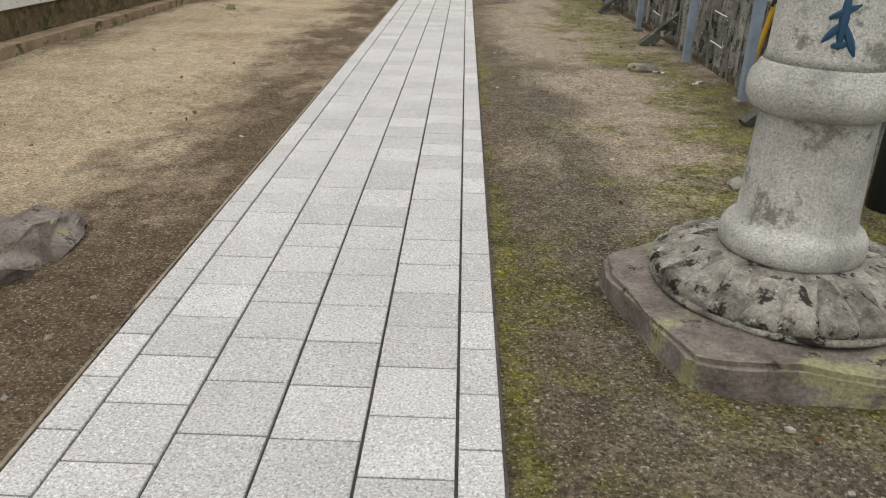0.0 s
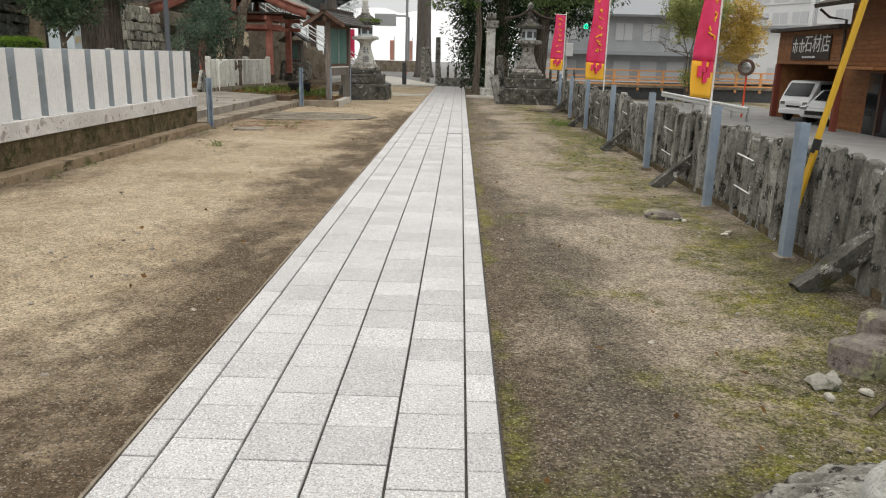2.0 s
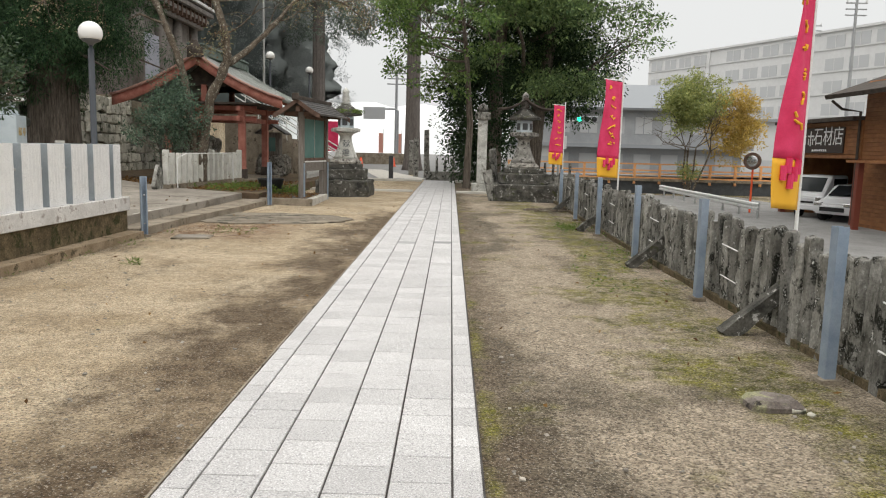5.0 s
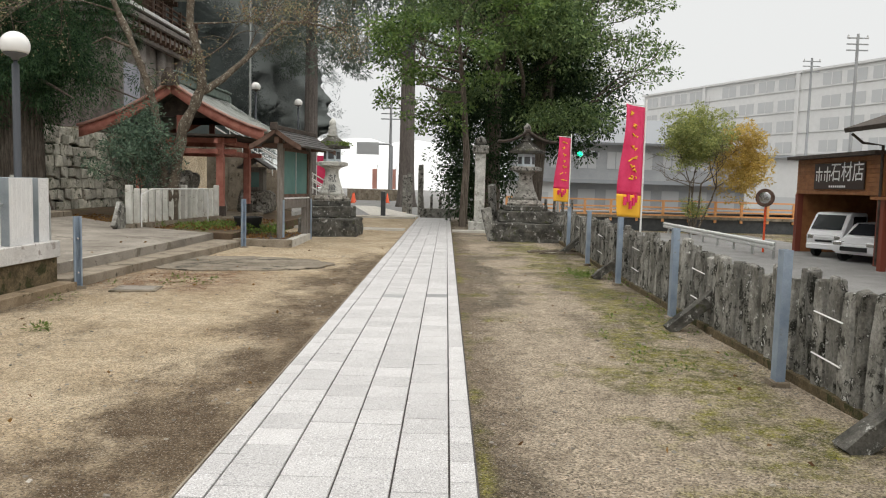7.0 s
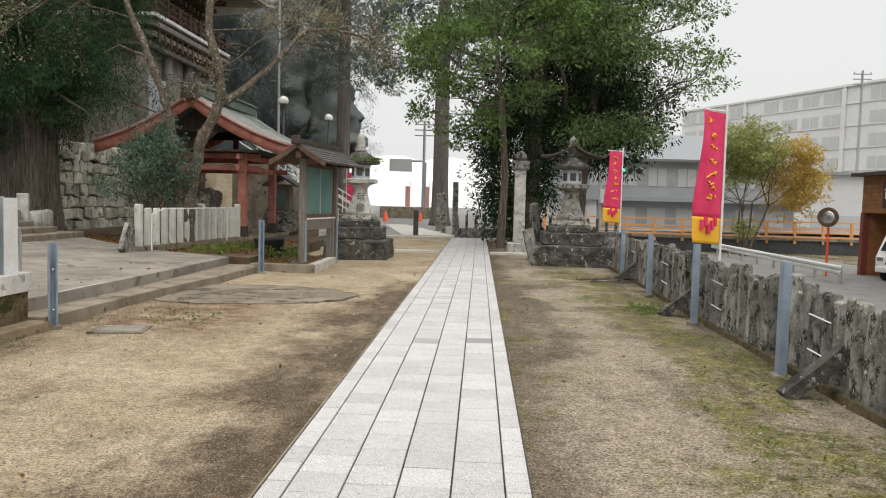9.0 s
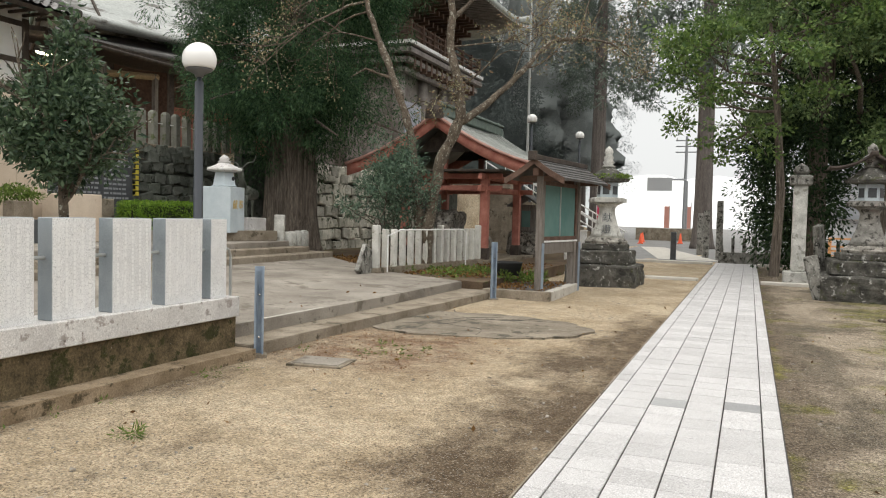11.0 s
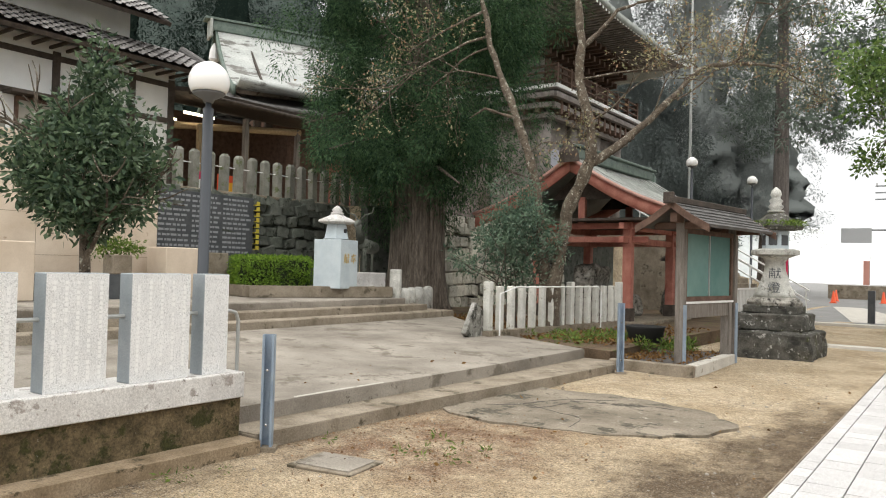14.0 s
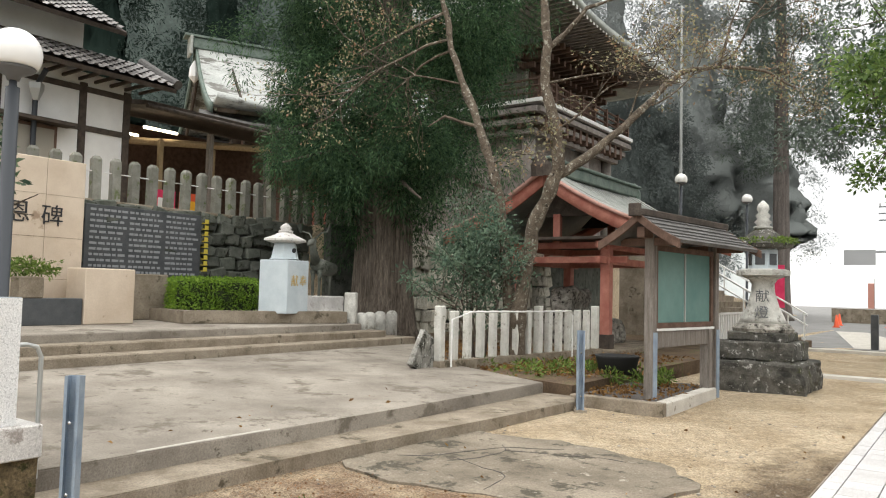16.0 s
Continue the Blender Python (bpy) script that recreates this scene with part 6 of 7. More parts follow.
# thin lichened tree that leans over the pavilion
sak = thing("cherry_tree", (-7.3, 25.7, 0.27), "leaning lichen-covered tree with thin yellowing leaves", "tree")
tb, ends_ = bmesh.new(), []
def wavering(pts, radii, steps=5, sway=0.045):
    """A limb through given points, with the small bends and swellings of old wood."""
    out, rr = [], []
    for (p, q), (r0, r1) in zip(zip(pts, pts[1:]), zip(radii, radii[1:])):
        for k in range(steps):
            c = Vector(p).lerp(Vector(q), k / steps)
            out.append(c + sway * noise.noise_vector(c * 2.3))
            rr.append((r0 + (r1 - r0) * k / steps) * (1 + 0.28 * noise.noise(c * 4.1)))
    tube(tb, out + [pts[-1]], rr + [radii[-1]], 12)


wavering([(0.0, 0.1, -0.1), (0.05, 0.1, 0.95), (0.30, 0.1, 2.5), (0.60, 0.12, 3.15), (0.82, 0.15, 3.6), (0.78, 0.1, 4.35), (0.53, 0.1, 5.25), (0.54, 0.1, 6.0), (0.45, 0.1, 7.0), (0.4, 0.0, 8.2)], [0.19, 0.15, 0.13, 0.125, 0.125, 0.105, 0.092, 0.085, 0.065, 0.035])
wavering([(-0.05, 0.1, 0.2), (-0.3, 0.1, 2.2), (-0.41, 0.1, 3.09), (-0.62, 0.1, 3.82), (-0.98, 0.1, 4.65), (-1.34, 0.1, 5.5), (-1.64, 0.1, 6.25), (-1.81, 0.1, 7.1), (-2.0, 0.0, 8.0)], [0.13, 0.115, 0.105, 0.1, 0.085, 0.08, 0.065, 0.055, 0.03])
wavering([(0.8, 0.15, 3.5), (1.31, 0.8, 4.05), (1.66, 1.3, 4.59), (1.88, 1.6, 4.96), (2.3, 2.3, 5.74), (2.87, 3.0, 6.0), (3.59, 3.6, 5.93), (4.24, 4.1, 5.49)], [0.095, 0.08, 0.07, 0.062, 0.055, 0.045, 0.03, 0.012])
wavering([(-0.95, 0.1, 4.6), (-1.25, -0.1, 4.68), (-1.46, -0.3, 4.79), (-1.76, -0.5, 4.56)], [0.04, 0.032, 0.026, 0.01], 4, 0.03)
wavering([(0.54, 0.1, 5.9), (0.82, 0.3, 6.21), (1.18, 0.5, 6.69), (1.6, 0.8, 6.9)], [0.06, 0.05, 0.035, 0.015], 4)
wavering([(2.9, 3.0, 6.0), (3.06, 3.1, 6.63), (3.25, 3.2, 7.32)], [0.03, 0.025, 0.01], 4)
for p, d, ln_, r in (((0.4, 0.0, 8.2), (0, 0, 1), 1.6, 0.035), ((1.5, 0.7, 6.85), (1, 0.4, 0.4), 1.6, 0.03), ((-2.0, 0.0, 8.0), (-0.8, -0.6, 0.4), 1.6, 0.03), ((-1.81, 0.1, 7.1), (-1, -0.5, -0.1), 1.9, 0.032), ((-1.7, 0.1, 6.5), (-1, -0.6, 0.1), 2.0, 0.032), ((-1.64, 0.1, 6.25), (-1, -0.2, -0.35), 1.6, 0.028), ((-1.34, 0.1, 5.5), (-0.9, -0.5, 0.15), 1.3, 0.022), ((-0.62, 0.1, 3.82), (0.8, -0.2, 0.6), 0.8, 0.018), ((0.78, 0.1, 4.35), (0.8, 0.2, 0.7), 1.2, 0.025), ((0.53, 0.1, 5.25), (1, 0.2, 0.4), 1.3, 0.025), ((1.66, 1.3, 4.59), (-0.3, 0.4, 1), 1.0, 0.022), ((1.88, 1.6, 4.96), (0.7, 0.2, 0.5), 1.1, 0.022), ((2.3, 2.3, 5.74), (-0.4, 0.2, 1), 1.0, 0.02), ((2.87, 3.0, 6.0), (0.8, 0.5, 0.5), 1.5, 0.025), ((3.25, 3.2, 7.3), (0.9, 0.5, 0.2), 1.5, 0.02), ((3.59, 3.6, 5.93), (1, 0.8, 0.3), 1.5, 0.022), ((4.24, 4.1, 5.49), (0.8, 0.6, -0.6), 1.0, 0.012)):
    limb(tb, p, d, ln_, r, 2, ends_, 0.55, 4, 0.6)
part("trunk", tb, M_BARK_PALE, sak, "lichen-patched bark and branches", True)
foliage("leaves", sak, M_AUTUMN, np.concatenate([np.array(ends_), crown_centres(46, (3.9, 4.0, 5.95), (1.3, 1.2, 0.7), 0.2, 0.4, 2.4)]), 9, 0.26, 0.07, 0.034, 0.25, 0.9, "sparse yellow-brown leaves")

# bush in front of it
bsh = thing("bush", (-8.0, 25.6, 0.27), "tall grey-green evergreen bush behind the stone fence", "bush")
bb_, ends_ = bmesh.new(), []
for k in range(9):
    a = k * 0.7
    limb(bb_, (0.1 * math.cos(a), 0.1 * math.sin(a), 0), (0.28 * math.cos(a), 0.28 * math.sin(a), 1.1), 1.15, 0.03, 2, ends_, 0.22, 2)
part("stem", bb_, M_BARK, bsh)
foliage("leaves", bsh, M_BUSH, np.concatenate([np.array(ends_), crown_centres(150, (0.1, 0, 2.1), (0.72, 0.72, 1.45), 0.3, 0.4, 4.0)]), 44, 0.24, 0.085, 0.032, 0.0, 0.9)

# clipped round tree behind the slab wall
sm = thing("camellia_tree", (-7.75, 15.95, 0.28), "small round tree with glossy dark leaves behind the slabs", "tree")
tb, ends_ = bmesh.new(), []
tube(tb, [(0, 0, -0.05), (0.02, 0.02, 0.9), (0.0, 0.0, 1.7)], [0.075, 0.06, 0.05], 10)
for k in range(7):
    a = k * 0.9
    limb(tb, (0, 0, 1.3 + 0.1 * k), (math.cos(a), math.sin(a), 0.9), 0.7, 0.03, 2, ends_, 0.25, 3)
part("trunk", tb, M_BARK_PALE, sm, "thin brown trunk")
foliage("crown", sm, M_CAMELLIA, np.concatenate([crown_centres(430, (0, 0, 2.26), (0.76, 0.76, 0.72), 0.55, 0.3, 5.0), crown_centres(60, (0.0, 0.1, 2.95), (0.38, 0.38, 0.5), 0.2, 0.4, 6.0), crown_centres(14, (0.0, 0.1, 3.4), (0.15, 0.15, 0.35), 0.1, 0.3, 6.5)]), 22, 0.15, 0.085, 0.038, 0.15, 0.9, "glossy dark oval leaves")

# big broadleaf and conifer group beyond the dark lantern
big = thing("evergreen_tree", (3.2, 36.5, 0), "large spreading evergreen with layered dark and bright leaves", "tree")
tb, ends_ = bmesh.new(), []
tube(tb, [(-1.5, -0.6, -0.1), (-1.45, -0.6, 2), (-1.4, -0.5, 5), (-1.0, -0.3, 9)], [0.42, 0.34, 0.28, 0.16], 14)
tube(tb, [(0.3, 0.6, -0.1), (0.5, 0.6, 3), (0.9, 0.6, 6), (1.2, 0.6, 10)], [0.36, 0.3, 0.24, 0.12], 14)
for k in range(22):
    a, z = k * 2.4, 4.0 + 0.42 * k
    limb(tb, (0.3 * math.cos(a) - 0.3, 0.3 * math.sin(a), z), (math.cos(a), math.sin(a), 0.35), 3.2, 0.09, 2, ends_, 0.25, 3)
part("trunk", tb, M_BARK, big, "dark trunks and limbs", True)
lay = []
for k in range(62):
    a, z = random.uniform(0, 6.28), random.uniform(4.3, 14.5)
    rad = (1.9 + 2.9 * math.sin(min(1, (z - 2.5) / 6) * 1.4)) * random.uniform(0.75, 1.12)
    for _ in range(34):
        q = math.sqrt(random.random())
        aa = a + random.gauss(0, 0.32)
        lay.append((q * rad * math.cos(aa), q * rad * math.sin(aa), z - 0.45 * q * q + random.gauss(0, 0.28)))
lay = np.array(lay)
lay = np.concatenate([lay, np.array(ends_)])
foliage("crown", big, M_BROAD, lay, 44, 0.5, 0.15, 0.07, 0.25, 0.45, "layered bright and dark green leaves")
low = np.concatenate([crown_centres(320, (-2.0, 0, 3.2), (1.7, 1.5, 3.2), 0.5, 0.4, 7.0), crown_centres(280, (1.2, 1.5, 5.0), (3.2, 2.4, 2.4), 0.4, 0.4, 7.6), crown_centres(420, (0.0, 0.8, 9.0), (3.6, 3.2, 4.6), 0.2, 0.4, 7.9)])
foliage("inner_crown", big, M_BROAD_IN, low, 66, 0.55, 0.15, 0.065, 0.4, 1.0, "dense dark lower foliage and inner crown with painted shade")

# bright maple branch that reaches in high on the right
mp = thing("maple_tree", (0.6, 34.2, 0), "green maple with tiers of fine bright leaves", "tree")
tb, ends_ = bmesh.new(), []
tube(tb, [(0, 0, -0.1), (0.1, 0, 2.5), (-0.1, -0.2, 5.0), (-0.4, -0.5, 7.5)], [0.16, 0.13, 0.1, 0.05], 10)
for k in range(9):
    a = 2.2 + k * 0.5
    limb(tb, (-0.1, -0.2, 4.6 + 0.35 * k), (math.cos(a), math.sin(a), 0.12), 1.9, 0.05, 2, ends_, 0.2, 3, up=0.0)
part("trunk", tb, M_BARK, mp)
foliage("leaves", mp, leafy("maple_leaves", (0.05, 0.10, 0.03), (0.20, 0.29, 0.08), 0.5), np.array(ends_), 44, 0.5, 0.14, 0.09, 0.1, 0.3)

# yellowing tree beyond the fence
yt_ = thing("autumn_tree", (14.2, 49.0, -0.95), "spreading tree turning yellow and orange on one side", "tree")
tb, ends_ = bmesh.new(), []
for k in range(4):
    a = k * 1.6
    limb(tb, (0.15 * math.cos(a), 0.15 * math.sin(a), -0.05), (0.22 * math.cos(a) + 0.05, 0.22 * math.sin(a), 1), 3.0, 0.08, 3, ends_, 0.2, 3)
part("trunk", tb, M_BARK_PALE, yt_, "several thin trunks")
foliage("green_crown", yt_, M_YELLOW, crown_centres(320, (0.0, 0, 5.5), (2.1, 2.0, 1.75), 0.35, 0.5, 8.0), 46, 0.38, 0.14, 0.07, 0.1, 0.5, "yellow-green leaves")
foliage("orange_crown", yt_, M_ORANGE, crown_centres(260, (2.6, 0.3, 4.2), (1.7, 1.7, 2.3), 0.35, 0.5, 9.0), 44, 0.34, 0.14, 0.07, 0.1, 0.6, "orange-yellow leaves")
foliage("low_shoots", yt_, M_YELLOW, crown_centres(34, (-0.1, 0, 1.5), (0.8, 0.8, 0.6), 0.2, 0.5, 9.5), 30, 0.25, 0.12, 0.06, 0.1, 0.7, "green shoots round the trunk foot")

# tall straight trees by the street


def tall_conifer(name, loc, h, r, z0, rad, mat_leaf, mat_bark, label, n_, seed, group="tall conifers", leaves=70, size=(0.32, 0.09), core=0):
    th = thing(name, loc, label, "tree", group)
    part("trunk", conifer_trunk(h, r, seed), mat_bark, th, "straight trunk", True)
    c = []
    while len(c) < n_:
        z = random.uniform(z0, h)
        k = 1 - ((z - z0) / (h - z0)) ** 1.4
        a = random.uniform(0, 6.28)
        rr = rad * (0.25 + k) * (random.uniform(0.62, 0.98) if core else math.sqrt(random.random())) * (1 + 0.4 * noise.noise(Vector((a * 1.3, z * 0.5, seed))))
        if noise.noise(Vector((math.cos(a) * 1.5, math.sin(a) * 1.5, z * 0.45 + seed))) > -0.18:
            c.append((rr * math.cos(a), rr * math.sin(a), z - 0.15 * rr))
    foliage("crown", th, mat_leaf, np.array(c), leaves, 0.9, size[0], size[1], 0.4, 0.8)
    if core:
        def lumpy(a, z):
            q = Vector((math.cos(a) * 1.6, math.sin(a) * 1.6, z * 0.42 + seed))
            return 1 + 0.40 * noise.noise(q) + 0.24 * noise.noise(q * 2.7) + 0.10 * noise.noise(q * 7.0)
        rings = []
        for k in range(61):
            z = z0 + (h - z0) * k / 60
            wide = rad * (0.2 + 1 - (k / 60) ** 1.4) * (0.74 + 0.05 * math.sin(k * 0.9 + seed)) * min(1.0, 0.35 + k / 7)
            rings.append((max(0.05, wide * (1 - k / 62)), z - 0.2))
        part("inner_crown", lathe(rings, 72, lumpy), mat_leaf, th, "dense inner boughs", True)
    return th


# Leaf colour lifted towards grey to imitate mist on the cypresses.
M_MID_LEAF = leafy("misted_street_conifer", (0.125, 0.155, 0.13), (0.19, 0.23, 0.185), 1.0, dim=0.7, lit=1.3, gloss=0.0, even=True)
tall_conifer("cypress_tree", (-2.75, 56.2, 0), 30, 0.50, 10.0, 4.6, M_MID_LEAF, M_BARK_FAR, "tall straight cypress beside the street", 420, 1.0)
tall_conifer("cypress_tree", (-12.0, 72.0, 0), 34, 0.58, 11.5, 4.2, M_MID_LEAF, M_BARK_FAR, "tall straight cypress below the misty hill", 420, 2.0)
dark = tall_conifer("cedar_tree", (-19, 60, 0), 15, 0.45, 2.5, 4.0, M_MIST_DARK, M_BARK_FAR, "young cedar below the hillside, greyed in colour for mist", 330, 3.0, "young cedars", 80, (0.2, 0.08), 3)
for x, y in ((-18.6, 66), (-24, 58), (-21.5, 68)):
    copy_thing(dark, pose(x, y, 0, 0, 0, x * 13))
pale = tall_conifer("cedar_tree", (-19, 74, 1), 32, 0.45, 5.0, 5.0, M_MIST_LEAF, M_BARK_FAR, "tall cedar with mist painted into its grey-green", 460, 4.0, "misty cedars", 70, (0.22, 0.085), 3)
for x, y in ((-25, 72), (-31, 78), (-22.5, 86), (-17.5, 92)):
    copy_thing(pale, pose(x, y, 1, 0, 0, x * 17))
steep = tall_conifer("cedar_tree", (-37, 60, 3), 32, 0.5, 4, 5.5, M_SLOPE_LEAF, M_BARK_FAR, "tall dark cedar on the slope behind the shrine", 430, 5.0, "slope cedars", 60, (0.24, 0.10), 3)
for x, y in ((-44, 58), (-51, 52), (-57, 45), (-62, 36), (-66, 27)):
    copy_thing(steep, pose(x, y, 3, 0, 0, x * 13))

# wooded hillside that closes the left distance


def hillside(name, r, a0, a1, h, mat, label, fade):
    g = []
    for i in range(41):
        a = radians(a0 + (a1 - a0) * i / 40)
        k = min(1, (1 - i / 40) / fade)
        top = h * (0.25 + 0.75 * k) * (1 + 0.12 * noise.noise(Vector((i * 0.5, 0, 3))))
        g.append([(-math.sin(a) * (r + 25 * j / 10), 13 + math.cos(a) * (r + 25 * j / 10), -1 + top * j / 10 + 1.5 * noise.noise(Vector((i * 0.7, j * 0.9, 1)))) for j in range(11)])
    return tagged(part(name, sheet(g), mat, smooth=True), label, "hill", kind="structure")


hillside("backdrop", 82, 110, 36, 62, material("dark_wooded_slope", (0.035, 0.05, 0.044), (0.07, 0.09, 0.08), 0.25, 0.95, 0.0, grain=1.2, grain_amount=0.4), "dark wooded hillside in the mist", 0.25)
# This slope's pale colour imitates mist over the woods.
hillside("backdrop", 105, 70, 11, 46, material("pale_misty_slope", (0.44, 0.465, 0.458), (0.49, 0.515, 0.508), 0.12, 0.95, 0.0, grain=0.8, grain_amount=0.1), "wooded hillside with mist painted in as a pale colour", 0.22)

# Added near-white rise that plays the mist along the horizon.
hillside("backdrop", 190, 16, -34, 15, material("mist_white_slope", (0.70, 0.71, 0.71), (0.75, 0.76, 0.76), 0.05, 0.95, 0.0, grain=0.4, grain_amount=0.03), "low white rise added to stand in for mist", 0.5)

# ---- right side: street, shop, vehicles, flags ----


def nobori(loc, h0, h1, label, lean, rz, wide=0.5):
    th = thing("banner_flag", loc, label, "banner", "magenta shop banners", rz=rz)
    h0, h1 = h0 - loc[2], h1 - loc[2]
    part("pole", rod([(0, 0, -0.02), (0, 0, h1 + 0.12)], 0.016, 8), M_WHITE_PAINT, th, "thin white pole")
    part("top_arm", rod([(0, 0, h1 + 0.03), (-wide, 0, h1 + 0.03)], 0.01, 6), M_WHITE_PAINT, th)

    def cloth(u, v):
        z = h1 - (h1 - h0) * v
        return (-0.02 - wide * u * (1 - lean * (1 - v) * 0.6), 0.06 * math.sin(u * 4 + v * 5) * u + lean * 0.1 * u, z + 0.03 * u)
    part("cloth", thick(sheet([[cloth(u / 6, v / 20 * 0.8) for u in range(7)] for v in range(21)]), 0.004), M_PINK, th, "magenta printed cloth", True)
    part("yellow_foot", thick(sheet([[cloth(u / 6, 0.8 + v / 8 * 0.2) for u in range(7)] for v in range(9)]), 0.004), M_FLAG_YELLOW, th, "yellow printed foot", True)
    for k in range(7):
        v = 0.08 + k * 0.095
        pr = bmesh.new()
        for _ in range(4):
            u, dv = random.uniform(0.3, 0.62), random.uniform(-0.02, 0.02)
            p, q = Vector(cloth(u, v + dv)), Vector(cloth(min(0.75, u + random.uniform(-0.12, 0.2)), v + dv + random.uniform(-0.02, 0.03)))
            for off in (-0.012, 0.012):
                tube(pr, [p + Vector((0, off, 0)), q + Vector((0, off, 0))], [0.014, 0.011], 5)
        part("print_mark", pr, M_FLAG_YELLOW, th, "yellow brush mark")
    blot = bmesh.new()
    for k in range(5):
        u, v = 0.3 + 0.1 * k, 0.82 + 0.03 * (k % 3)
        c = Vector(cloth(u, v))
        tube(blot, [c + Vector((0, -0.014, -0.08)), c + Vector((0, -0.014, 0.05))], [0.03, 0.03], 6)
    part("foot_print", blot, M_PINK, th, "magenta marks")
    return th


nobori((3.09, 10.7, 0.0), 1.08, 3.25, "magenta and yellow banner on a white pole by the fence", 0.75, 48, 0.36)
nobori((3.14, 18.2, 0.0), 1.08, 2.85, "magenta and yellow banner on a white pole by the fence", 0.1, 34)
nobori((3.3, 26.4, -0.3), 1.15, 2.87, "magenta and yellow banner on a white pole by the fence", 0.2, 34)

shop = thing("stone_shop", (15.3, 37.6, -1.0), "orange-brown boarded shop with an open garage", "building")
# Garage shade is put into the near-black back wall and ceiling colour.
part("garage_back", bx(5.3, 5.5, -5.3, 1.2, 0, 4.0), M_DARK_IN, shop, "garage back wall, its shade put in as near-black")
part("garage_side", bx(0.0, 5.3, 1.0, 1.2, 0, 4.0), M_SHOP_WOOD, shop, "boarded side wall")
part("fascia", bx(-0.06, 0.0, -5.3, 1.2, 2.55, 4.0), M_SHOP_WOOD, shop, "boarded fascia")
for k in range(9):
    part("board", bx(-0.09, -0.06, -5.3, 1.2, 2.56 + 0.16 * k, 2.705 + 0.16 * k, bevel=0.01), M_SHOP_WOOD, shop)
part("garage_roof", bx(-0.45, 5.2, -5.25, 1.5, 4.0, 4.14), M_DARK_WOOD, shop, "thin flat roof")
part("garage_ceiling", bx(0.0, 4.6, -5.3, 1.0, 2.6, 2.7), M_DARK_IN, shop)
for y in (1.08, -5.15):
    part("door_post", bx(-0.12, 0.12, y - 0.12, y + 0.12, 0, 2.56), M_SHOP_RED, shop, "red-brown post")
part("house_wall", bx(0.0, 5.5, -15.0, -5.32, 0, 5.4), M_SHOP_WOOD, shop, "taller boarded house")
for k in range(34):
    part("board", bx(-0.03, 0.0, -15.0, -5.32, 0.02 + 0.158 * k, 0.168 + 0.158 * k, bevel=0.01), M_SHOP_WOOD, shop)
part("house_roof", thick(sheet([[(-1.2, -15.5, 4.75), (-1.2, -4.6, 4.75)], [(3.0, -15.5, 6.3), (3.0, -4.6, 6.3)]]), 0.16), M_DARK_WOOD, shop, "dark overhanging roof")
part("gutter_pipe", rod([(-1.1, -4.9, 4.7), (-0.7, -4.9, 4.4), (-0.15, -5.2, 4.3), (-0.12, -5.2, 0.1)], 0.05), M_DARK_WOOD, shop)
part("porch_roof", bx(-1.1, 0.1, -9.6, -6.3, 2.42, 2.52), M_SHOP_WOOD, shop, "small porch roof")
part("porch_post", bx(-1.0, -0.8, -7.0, -6.8, 0, 2.42), M_SHOP_RED, shop, "red porch post")
part("entrance", bx(-0.05, -0.031, -9.2, -7.4, 0.05, 2.3), M_CAR_GLASS, shop, "dark glazed entrance")
part("entrance_frame", bx(-0.07, -0.05, -8.35, -8.25, 0.05, 2.3), M_BROWN_WOOD, shop)
part("sign_board", bx(-0.16, -0.09, -4.15, -0.45, 2.76, 3.78, bevel=0.01), M_SIGN_DARK, shop, "dark shop sign")
lettering("sign_character", "石材店", 0.80, M_SIGN_WHITE, shop, pose(-0.165, -2.95, 3.38, 90, 0, -90))
nm = bmesh.new()
for y in (-0.85, -1.5):
    box(nm, -0.17, -0.16, y - 0.035, y + 0.035, 3.05, 3.66)
    box(nm, -0.17, -0.16, y - 0.26, y + 0.26, 3.42, 3.49)
    box(nm, -0.17, -0.16, y - 0.22, y - 0.16, 3.1, 3.36)
    box(nm, -0.17, -0.16, y + 0.16, y + 0.22, 3.1, 3.36)
part("sign_mark", nm, M_SIGN_WHITE, shop, "white stroke marks")
sb = bmesh.new()
for k in range(8):
    box(sb, -0.17, -0.16, -2.9 + 0.16 * k, -2.8 + 0.16 * k, 2.83, 2.91)
part("sign_small_print", sb, M_SIGN_WHITE, shop, "small unreadable print")


def wheel(parent, x, y, r):
    w = part("wheel", rod([(0, -0.08, 0), (0, 0.08, 0)], r, 24), M_RUBBER, parent, "black tyre")
    w.matrix_basis = pose(x, y, r)
    rm = part("rim", lathe([(r * 0.6, 0), (r * 0.6, 0.02), (r * 0.2, 0.035)], 18), M_CHROME, w, "metal rim")
    rm.matrix_basis = pose(0, -0.08 if y < 0 else 0.08, 0, 90 if y < 0 else -90, 0, 0)


def profile_body(pts, w, bevel=0.05):
    bm = bmesh.new()
    a = [bm.verts.new((x, -w / 2, z)) for x, z in pts]
    b = [bm.verts.new((x, w / 2, z)) for x, z in pts]
    bm.faces.new(a)
    bm.faces.new(b[::-1])
    for i in range(len(a)):
        j = (i + 1) % len(a)
        bm.faces.new((a[j], a[i], b[i], b[j]))
    bmesh.ops.recalc_face_normals(bm, faces=bm.faces)
    bmesh.ops.bevel(bm, geom=list(bm.edges), offset=bevel, segments=2, affect="EDGES")
    return bm


